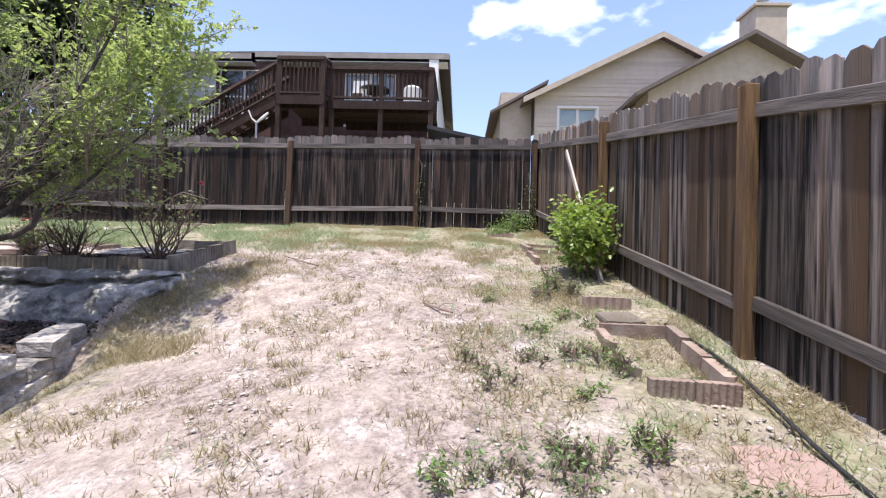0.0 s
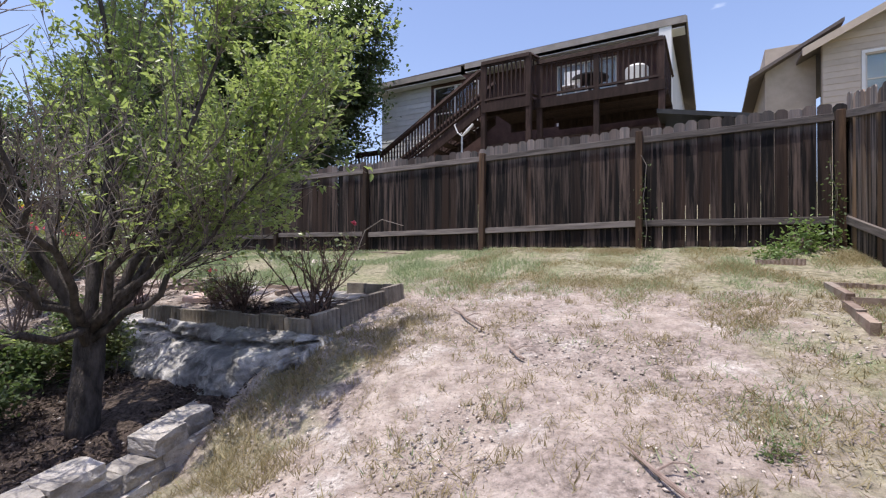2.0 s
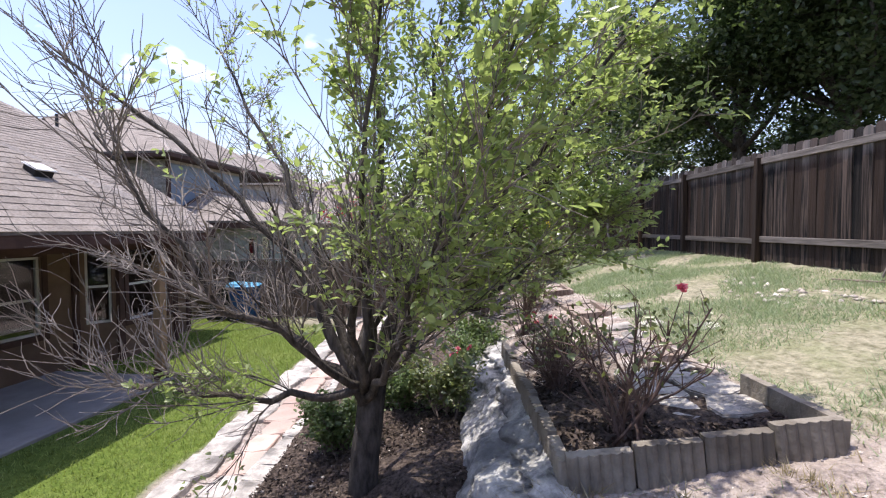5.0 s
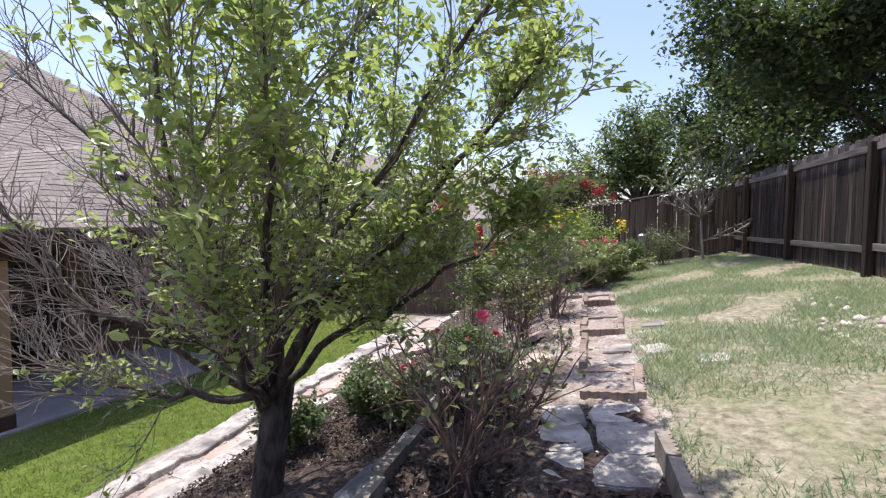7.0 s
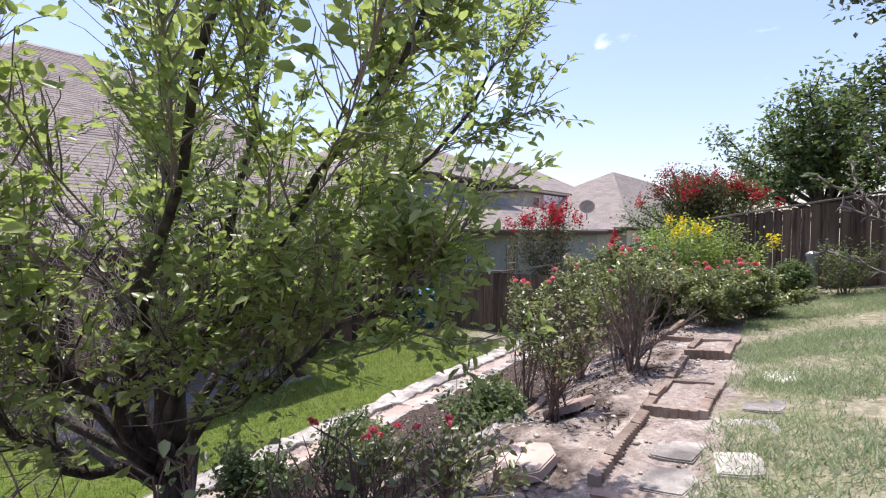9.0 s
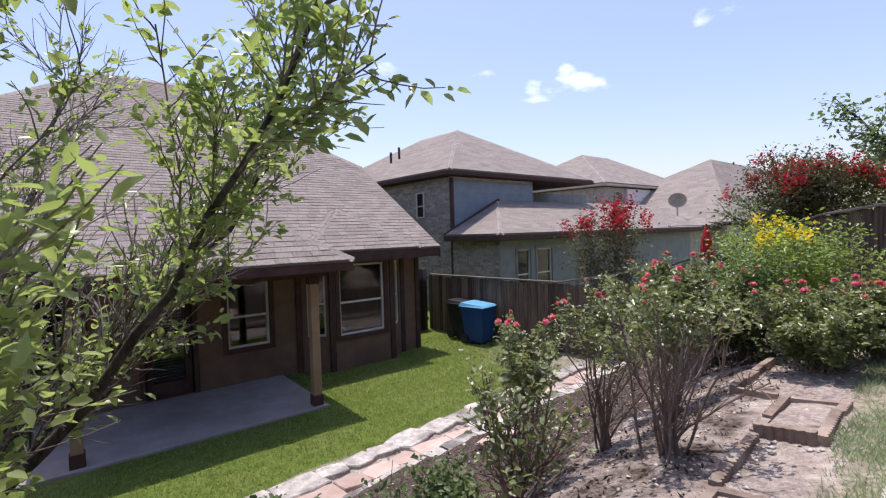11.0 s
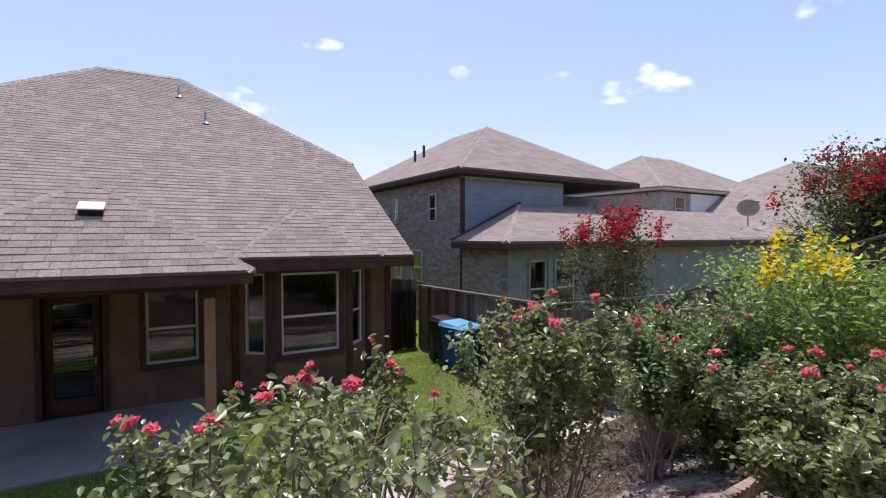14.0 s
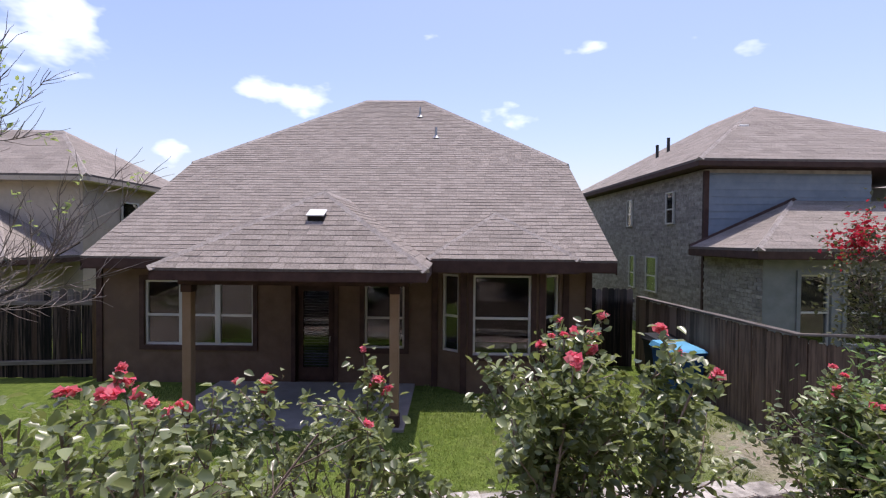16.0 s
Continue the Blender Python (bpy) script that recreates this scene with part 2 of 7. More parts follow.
M_YELLOW = leaf_mat("yellow petal", (0.75, 0.58, 0.02), (0.9, 0.78, 0.08), (0.8, 0.65, 0.03), rough=0.6, gloss=0.2)
M_GRASS = leaf_mat("lawn blade", (0.15, 0.20, 0.05), (0.34, 0.38, 0.13), (0.30, 0.38, 0.08), rough=0.6, gloss=0.2)
M_TERRGRASS = leaf_mat("terrace grass blade", (0.18, 0.245, 0.125), (0.44, 0.49, 0.32), (0.32, 0.41, 0.19), rough=0.7, gloss=0.2)
M_STRAW = leaf_mat("dry straw blade", (0.25, 0.20, 0.115), (0.50, 0.44, 0.28), (0.32, 0.27, 0.13), rough=0.8, gloss=0.1)
M_MULCH = mat("mulch chip", (0.025, 0.018, 0.015), (0.115, 0.085, 0.07), scale=12, bump=0.4, rnd=0.25, island=True)
M_PEBBLE = mat("pale pebble", (0.36, 0.305, 0.265), (0.62, 0.55, 0.49), scale=12, bump=0.4, rnd=0.22, island=True)
M_BIN_BLUE = mat("blue bin plastic", (0.008, 0.05, 0.16), (0.012, 0.07, 0.21), scale=3, bump=0.1, rough=0.45, rnd=0, spec=0.5)
M_LID_BLUE = mat("sun-bleached blue lid", (0.10, 0.34, 0.55), (0.16, 0.44, 0.66), scale=3, bump=0.1, rough=0.4, rnd=0, spec=0.5)
M_BIN_BLACK = mat("black bin plastic", (0.012, 0.014, 0.016), (0.03, 0.032, 0.035), scale=3, bump=0.1, rough=0.5, rnd=0)
M_METAL = mat("galvanised metal", (0.32, 0.32, 0.32), (0.46, 0.46, 0.46), scale=6, bump=0.1, rough=0.45, metal=0.7, rnd=0.05)
M_BLACKPIPE = mat("black pipe", (0.02, 0.02, 0.02), (0.04, 0.04, 0.04), scale=6, bump=0.1, rough=0.5, rnd=0)
M_BOARD = mat("bare grey board", (0.36, 0.31, 0.27), (0.55, 0.49, 0.43), scale=4, stretch=(6, 6, 0.6), bump=0.4, rnd=0)
M_RED = mat("red parasol cloth", (0.30, 0.012, 0.018), (0.40, 0.025, 0.03), scale=5, bump=0.1, rnd=0)
M_TANSTUCCO = mat("beige stucco", (0.42, 0.35, 0.28), (0.50, 0.42, 0.34), scale=3, bump=0.3, bscale=90, rnd=0, space="World")


def ground_mat():
    """Soil of several kinds, laid out by where each kind lies."""
    m = bpy.data.materials.new("yard ground")
    m.use_nodes = True
    nt = m.node_tree
    bs = nt.nodes["Principled BSDF"]
    bs.inputs["Roughness"].default_value = 0.95
    bs.inputs["Specular IOR Level"].default_value = 0.1
    pos = nt.nodes.new("ShaderNodeNewGeometry").outputs["Position"]

    def noise_tone(scale, a, b, lo=0.35, hi=0.65, detail=9):
        n = nt.nodes.new("ShaderNodeTexNoise")
        n.inputs["Scale"].default_value = scale
        n.inputs["Detail"].default_value = detail
        n.inputs["Roughness"].default_value = 0.65
        nt.links.new(pos, n.inputs["Vector"])
        r = nt.nodes.new("ShaderNodeValToRGB")
        r.color_ramp.elements[0].position, r.color_ramp.elements[0].color = lo, (*a, 1)
        r.color_ramp.elements[1].position, r.color_ramp.elements[1].color = hi, (*b, 1)
        nt.links.new(n.outputs[0], r.inputs[0])
        return r.outputs[0]

    def blend(fac, a, b):
        mx = nt.nodes.new("ShaderNodeMix")
        mx.data_type = "RGBA"
        nt.links.new(fac, mx.inputs["Factor"])
        nt.links.new(a, mx.inputs["A"])
        nt.links.new(b, mx.inputs["B"])
        return mx.outputs["Result"]

    sand = noise_tone(7.0, (0.27, 0.218, 0.185), (0.54, 0.465, 0.405))
    sand = blend(noise_tone(1.1, (0, 0, 0), (1, 1, 1), 0.40, 0.60), sand, noise_tone(22.0, (0.13, 0.105, 0.092), (0.46, 0.385, 0.345)))
    sand = blend(noise_tone(2.3, (0, 0, 0), (0.85, 0.85, 0.85), 0.54, 0.66), sand, noise_tone(34.0, (0.30, 0.262, 0.235), (0.70, 0.645, 0.59)))
    sand = blend(noise_tone(38.0, (0, 0, 0), (0.75, 0.75, 0.75), 0.57, 0.68, 4), sand, noise_tone(60.0, (0.09, 0.072, 0.06), (0.22, 0.18, 0.155)))
    dry = noise_tone(14.0, (0.16, 0.15, 0.095), (0.43, 0.39, 0.285))
    dry = blend(noise_tone(1.7, (0, 0, 0), (0.7, 0.7, 0.7), 0.45, 0.62), dry, noise_tone(30.0, (0.14, 0.15, 0.08), (0.30, 0.31, 0.17)))
    lawn = noise_tone(9.0, (0.075, 0.115, 0.02), (0.14, 0.19, 0.04))
    lawn = blend(noise_tone(0.9, (0, 0, 0), (0.5, 0.5, 0.5), 0.5, 0.68), lawn, noise_tone(12.0, (0.12, 0.15, 0.04), (0.22, 0.24, 0.09)))
    mulch = noise_tone(26.0, (0.025, 0.019, 0.0155), (0.15, 0.116, 0.096))
    attr = nt.nodes.new("ShaderNodeAttribute")
    attr.attribute_name = "zone"
    sep = nt.nodes.new("ShaderNodeSeparateColor")
    nt.links.new(attr.outputs["Color"], sep.inputs[0])
    edge = noise_tone(3.0, (0, 0, 0), (1, 1, 1), 0.3, 0.7)

    def ragged(ch):
        ad = nt.nodes.new("ShaderNodeMath")
        ad.operation = "MULTIPLY_ADD"
        ad.inputs[1].default_value = 0.7
        nt.links.new(edge, ad.inputs[0])
        nt.links.new(ch, ad.inputs[2])
        mr = nt.nodes.new("ShaderNodeMapRange")
        mr.inputs["From Min"].default_value, mr.inputs["From Max"].default_value = 0.65, 1.05
        nt.links.new(ad.outputs[0], mr.inputs["Value"])
        return mr.outputs[0]

    col = blend(ragged(sep.outputs["Red"]), sand, dry)
    col = blend(ragged(sep.outputs["Blue"]), col, mulch)
    col = blend(sep.outputs["Green"], col, lawn)
    nt.links.new(col, bs.inputs["Base Color"])
    n = nt.nodes.new("ShaderNodeTexNoise")
    n.inputs["Scale"].default_value = 24
    n.inputs["Detail"].default_value = 8
    nt.links.new(pos, n.inputs["Vector"])
    bp = nt.nodes.new("ShaderNodeBump")
    bp.inputs["Strength"].default_value = 1.0
    bp.inputs["Distance"].default_value = 0.045
    nt.links.new(n.outputs[0], bp.inputs["Height"])
    nt.links.new(bp.outputs[0], bs.inputs["Normal"])
    return m


M_GROUND = ground_mat()


# ---- building blocks ----
class Geo:
    """Vertices and faces of one mesh."""

    def __init__(self):
        self.v, self.f = [], []

    def add(self, verts, faces, m=None):
        k = len(self.v)
        self.v += [tuple(m @ Vector(p)) for p in verts] if m is not None else [tuple(p) for p in verts]
        self.f += [tuple(k + i for i in f) for f in faces]
        return self

    def convex(self, verts, faces, m=None):
        c = sum((Vector(p) for p in verts), Vector()) / len(verts)
        out = []
        for f in faces:
            a, b, d = (Vector(verts[i]) for i in f[:3])
            nrm = (b - a).cross(d - a)
            out.append(f if nrm.dot(a - c) > 0 else f[::-1])
        return self.add(verts, out, m)

    def box(self, x0, x1, y0, y1, z0, z1, m=None, c=0.0):
        if c <= 0:
            vs = [(x, y, z) for x in (x0, x1) for y in (y0, y1) for z in (z0, z1)]
            return self.convex(vs, [(0, 1, 3, 2), (4, 5, 7, 6), (0, 1, 5, 4), (2, 3, 7, 6), (0, 2, 6, 4), (1, 3, 7, 5)], m)
        vs, ix = [], {}
        for i, x in enumerate((x0, x1)):
            for j, y in enumerate((y0, y1)):
                for k, z in enumerate((z0, z1)):
                    xi, yi, zi = x + (c if i == 0 else -c), y + (c if j == 0 else -c), z + (c if k == 0 else -c)
                    for ax, p in enumerate(((x, yi, zi), (xi, y, zi), (xi, yi, z))):
                        ix[i, j, k, ax] = len(vs)
                        vs.append(p)
        fs = []
        for s in (0, 1):
            fs.append(tuple(ix[s, j, k, 0] for j, k in ((0, 0), (1, 0), (1, 1), (0, 1))))
            fs.append(tuple(ix[i, s, k, 1] for i, k in ((0, 0), (1, 0), (1, 1), (0, 1))))
            fs.append(tuple(ix[i, j, s, 2] for i, j in ((0, 0), (1, 0), (1, 1), (0, 1))))
            for q in (0, 1):
                fs.append((ix[s, q, 0, 0], ix[s, q, 1, 0], ix[s, q, 1, 1], ix[s, q, 0, 1]))
                fs.append((ix[s, 0, q, 0], ix[s, 1, q, 0], ix[s, 1, q, 2], ix[s, 0, q, 2]))
                fs.append((ix[0, s, q, 1], ix[1, s, q, 1], ix[1, s, q, 2], ix[0, s, q, 2]))
                for r in (0, 1):
                    fs.append((ix[s, q, r, 0], ix[s, q, r, 1], ix[s, q, r, 2]))
        return self.convex(vs, fs, m)

    def prism(self, poly, depth, m=None):
        """A convex outline in x and z, pushed back along y by depth."""
        n = len(poly)
        vs = [(x, 0, z) for x, z in poly] + [(x, depth, z) for x, z in poly]
        return self.convex(vs, [tuple(range(n)), tuple(range(n, 2 * n))] + [(i, (i + 1) % n, n + (i + 1) % n, n + i) for i in range(n)], m)

    def slab(self, pts, thick):
        """A convex flat outline in space, given thickness downwards."""
        n = len(pts)
        vs = [tuple(p) for p in pts] + [(p[0], p[1], p[2] - thick) for p in pts]
        return self.convex(vs, [tuple(range(n)), tuple(range(n, 2 * n))] + [(i, (i + 1) % n, n + (i + 1) % n, n + i) for i in range(n)])

    def tube(self, pts, radii, n=6):
        k = len(self.v)
        ref = Vector((0.31, 0.77, 0.55))
        for i, p in enumerate(pts):
            p = Vector(p)
            d = (Vector(pts[min(i + 1, len(pts) - 1)]) - Vector(pts[max(i - 1, 0)])).normalized()
            a = d.cross(ref)
            a = a.normalized() if a.length > 1e-4 else Vector((1, 0, 0))
            b = d.cross(a)
            for j in range(n):
                t = 2 * math.pi * j / n
                self.v.append(tuple(p + (a * math.cos(t) + b * math.sin(t)) * radii[i]))
        for i in range(len(pts) - 1):
            for j in range(n):
                self.f.append((k + i * n + j, k + i * n + (j + 1) % n, k + (i + 1) * n + (j + 1) % n, k + (i + 1) * n + j))
        self.f.append(tuple(k + j for j in range(n))[::-1])
        self.f.append(tuple(k + (len(pts) - 1) * n + j for j in range(n)))
        return self

    def mesh(self, name):
        me = bpy.data.meshes.new(name)
        me.from_pydata(self.v, [], self.f)
        me.update()
        return me


def thing(name, label, category, at=(0, 0, 0), rz=0.0, group="", kind=""):
    ob = new(name)
    ob.empty_display_size = 0.1
    ob.matrix_world = pose(*at, 0, 0, rz)
    return tagged(ob, label, category, group, kind)


def part(name, geo, material, parent=None, label="", m=None, smooth=False):
    """One mesh object under a thing or a part; geo is a Geo or a ready mesh."""
    me = geo.mesh(name) if isinstance(geo, Geo) else geo
    if material and not me.materials:
        me.materials.append(material)
    if smooth:
        me.polygons.foreach_set("use_smooth", [True] * len(me.polygons))
    ob = new(name, me)
    if parent:
        ob.parent = parent
    if m is not None:
        ob.matrix_basis = m
    return tagged(ob, label)


def single(name, geo, material, label, category, m=None, kind="", group="", smooth=False):
    ob = part(name, geo, material, None, label, m, smooth)
    return tagged(ob, label, category, group, kind)


def quick_mesh(name, verts, faces):
    """A mesh from arrays of points and of faces with equal corner counts."""
    me = bpy.data.meshes.new(name)
    nf, k = faces.shape
    me.vertices.add(len(verts))
    me.vertices.foreach_set("co", np.asarray(verts, dtype=np.float32).ravel())
    me.loops.add(nf * k)
    me.loops.foreach_set("vertex_index", faces.astype(np.int32).ravel())
    me.polygons.add(nf)
    me.polygons.foreach_set("loop_start", np.arange(0, nf * k, k, dtype=np.int32))
    me.update(calc_edges=True)
    return me


def leaf_mesh(name, centres, size, rng, aspect=0.5, droop=0.0, facing=None, oval=False):
    """Folded, pointed leaves at the given centres, turned every way."""
    n = len(centres)
    c = np.asarray(centres, dtype=float).reshape(-1, 3)
    d = rng.normal(size=(n, 3))
    d[:, 2] = d[:, 2] * 0.6 - droop
    if facing is not None:
        d += facing
    d /= np.linalg.norm(d, axis=1)[:, None] + 1e-9
    s = np.cross(d, rng.normal(size=(n, 3)) * 0.55 + np.array([0.0, 0.0, 1.0]))
    s /= np.linalg.norm(s, axis=1)[:, None] + 1e-9
    up = np.cross(s, d)
    ln = size * rng.uniform(0.6, 1.25, size=(n, 1))
    w = ln * aspect * 0.5
    a = c - d * ln * 0.5
    e = c + d * ln * 0.5
    l = c + s * w + up * w * 0.35 - d * ln * 0.06
    r = c - s * w + up * w * 0.35 - d * ln * 0.06
    if oval:
        fold = up * w * 0.3
        l1, l2 = c + s * w * 0.92 + fold - d * ln * 0.22, c + s * w * 0.80 + fold + d * ln * 0.14
        r1, r2 = c - s * w * 0.92 + fold - d * ln * 0.22, c - s * w * 0.80 + fold + d * ln * 0.14
        e = e - up * w * 0.25
        v = np.stack([a, l1, l2, e, r2, r1], axis=1).reshape(-1, 3)
        i = np.arange(n) * 6
        return quick_mesh(name, v, np.concatenate([np.stack([i, i + 1, i + 2, i + 3], 1), np.stack([i, i + 3, i + 4, i + 5], 1)]))
    v = np.stack([a, l, e, r], axis=1).reshape(-1, 3)
    i = np.arange(n) * 4
    f = np.concatenate([np.stack([i, i + 1, i + 2], 1), np.stack([i, i + 2, i + 3], 1)])
    return quick_mesh(name, v, f)


def blade_mesh(name, bases, height, width, rng, lean=0.5):
    n = len(bases)
    b = np.asarray(bases, dtype=float)
    a = rng.uniform(0, 2 * math.pi, n)
    side = np.stack([np.cos(a), np.sin(a), np.zeros(n)], 1)
    h = height * rng.uniform(0.45, 1.3, n)
    le = rng.normal(size=(n, 2)) * lean
    tip = b + np.stack([le[:, 0] * h, le[:, 1] * h, h], 1)
    w = (width * rng.uniform(0.6, 1.3, n))[:, None]
    v = np.stack([b - side * w, b + side * w, tip], 1).reshape(-1, 3)
    return quick_mesh(name, v, np.arange(3 * n).reshape(-1, 3))


def sstep(a, b, x):
    t = min(1.0, max(0.0, (x - a) / (b - a)))
    return t * t * (3 - 2 * t)


def lerp_table(table, x):
    if x <= table[0][0]:
        return table[0][1]
    for (x0, y0), (x1, y1) in zip(table, table[1:]):
        if x <= x1:
            return y0 + (y1 - y0) * (x - x0) / (x1 - x0)
    return table[-1][1]


LAWN = 0.30
SLOPE_BED = [(1.0, LAWN), (1.75, 0.36), (2.05, 0.42), (2.2, 0.62), (4.0, 1.20), (4.9, 1.64), (5.25, 1.69), (8.6, 2.25), (9.5, 2.5), (17, 4.1), (30, 5.6), (60, 6.5)]
ROCK_BED = [(1.0, LAWN), (1.75, 0.36), (2.05, 0.42), (2.2, 0.66), (3.75, 1.02), (4.2, 1.06), (4.42, 1.58), (5.6, 1.74), (8.6, 2.25), (9.5, 2.5), (17, 4.1), (30, 5.6), (60, 6.5)]


def ground_z(x, y):
    """Height of the ground, before clods and dents."""
    west = lerp_table(SLOPE_BED, y)
    rock = lerp_table(ROCK_BED, y)
    k = sstep(-7.0, -6.2, x)
    bed = west * (1 - k) + rock * k
    east = 0.62 + 0.195 * y if y < 8.6 else lerp_table(SLOPE_BED, y) + 0.047
    east = max(LAWN, east - 0.185 * max(0.0, -1.2 - x) * (1 - sstep(3.2, 4.5, y)) * sstep(-2.5, 1.5, y))
    east -= 0.10 * sstep(-3.0, -3.35, x) * sstep(0.8, 1.6, y) * (1 - sstep(3.1, 3.6, y))
    k = sstep(-3.80, -3.62, x)
    z = bed * (1 - k) + east * k
    if y < -3.0:
        z = LAWN
    return z


def zone(x, y):
    """How much dry grass, green lawn and mulch the ground carries."""
    lawn = (1 - sstep(0.86, 1.0, y + 0.05 * math.sin(x * 3.1))) * (1 - sstep(-2.9, -2.0, x - 0.2 * math.sin(y * 2)))
    if y < -1.2:
        lawn = 1.0
    lawn *= 1 - 0.75 * math.exp(-((x + 13.7) / 0.9) ** 2 - ((y - 0.3) / 1.3) ** 2)
    grass = 0.0
    grass = max(grass, sstep(5.55, 6.0, y) * (1 - sstep(-4.2, -2.6, x)) * 0.85)
    grass = max(grass, sstep(5.5, 7.0, y) * 0.8)
    grass = max(grass, sstep(-1.1, 0.3, x) * 0.55 * sstep(0.5, 2.5, y + 0.8 * x))
    grass = max(grass, (1 - sstep(-3.0, -2.3, x)) * sstep(-3.75, -3.4, x) * (1 - sstep(4.2, 5.0, y)) * 0.55)
    if y > 8.8:
        grass = 0.9
    mulch = (1 - sstep(-3.85, -3.6, x)) * sstep(2.05, 2.25, y) * (1 - sstep(3.9, 4.1, y))
    mulch = max(mulch, (1 - sstep(-6.3, -5.9, x)) * sstep(2.1, 2.4, y) * (1 - sstep(4.6, 5.3, y)) * 0.45)
    mulch = max(mulch, (1 - sstep(-3.45, -3.4, x)) * sstep(-5.0, -4.7, x) * sstep(4.4, 4.42, y) * (1 - sstep(5.66, 5.7, y)))
    mulch = max(mulch, (1 - sstep(-4.75, -4.6, x)) * sstep(-10.5, -9.8, x) * sstep(4.2, 4.5, y) * (1 - sstep(5.15, 5.3, y)) * 0.5)
    if x < -15.2 or x > 2.6:
        grass, mulch = 0.9, 0
    return grass, lawn, mulch


def axis_steps(stops):
    out = [stops[0][0]]
    for (a, step), (b, _) in zip(stops, stops[1:]):
        n = max(1, round((b - a) / step))
        out += [a + (b - a) * (i + 1) / n for i in range(n)]
    return out


def build_ground():
    xs = axis_steps([(-900, 120), (-180, 20), (-60, 4), (-16, 0.2), (-11, 0.075), (2.2, 0.5), (6, 4), (60, 20), (180, 120), (900, 1)])
    ys = axis_steps([(-900, 120), (-180, 20), (-60, 4), (-6, 0.3), (0.6, 0.075), (8.9, 0.5), (14, 3), (60, 20), (180, 120), (900, 1)])
    verts, cols = [], []
    for y in ys:
        for x in xs:
            z = ground_z(x, y)
            g, l, mu = zone(x, y)
            if -15 < x < 2.5 and -3 < y < 9:
                rough = 0.02 + 0.02 * mu
                if l > 0.5:
                    rough = 0.008
                z += rough * noise.noise((x * 1.6, y * 1.6, 0)) * 1.6 + rough * 0.8 * noise.noise((x * 6, y * 6, 3)) + (0.5 * rough * noise.noise((x * 14, y * 14, 5)) if l < 0.5 else 0)
            verts.append((x, y, z))
            cols += [g, l, mu, 1.0]
    nx = len(xs)
    i = np.arange((len(ys) - 1) * (nx - 1))
    r, c = i // (nx - 1), i % (nx - 1)
    a = r * nx + c
    me = quick_mesh("ground", np.array(verts), np.stack([a, a + 1, a + nx + 1, a + nx], 1))
    at = me.color_attributes.new("zone", "FLOAT_COLOR", "POINT")
    at.data.foreach_set("color", cols)
    return single("ground", me, M_GROUND, "sloping backyard ground of pale sand, dry grass, mulch and lawn", "ground", kind="structure", smooth=True)


build_ground()


# ---- fences ----
def picket_mesh(h, w, seed):
    rng = random.Random(seed)
    c = 0.022 + 0.02 * rng.random()
    d = 0.02 + 0.03 * rng.random()
    return Geo().prism([(-w / 2, 0), (w / 2, 0), (w / 2, h - d), (w / 2 - c, h), (-w / 2 + c, h - 0.006 * rng.random()), (-w / 2, h - d * 0.8)], 0.017).mesh("picket")


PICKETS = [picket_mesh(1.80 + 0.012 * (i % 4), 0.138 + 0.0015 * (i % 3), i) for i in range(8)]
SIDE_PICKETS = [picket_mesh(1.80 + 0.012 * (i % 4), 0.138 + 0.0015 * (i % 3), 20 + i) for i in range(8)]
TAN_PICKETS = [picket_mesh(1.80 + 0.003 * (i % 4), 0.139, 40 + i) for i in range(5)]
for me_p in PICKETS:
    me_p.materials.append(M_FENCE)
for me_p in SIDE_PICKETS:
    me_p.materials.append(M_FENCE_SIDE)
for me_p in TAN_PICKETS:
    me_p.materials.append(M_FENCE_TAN)


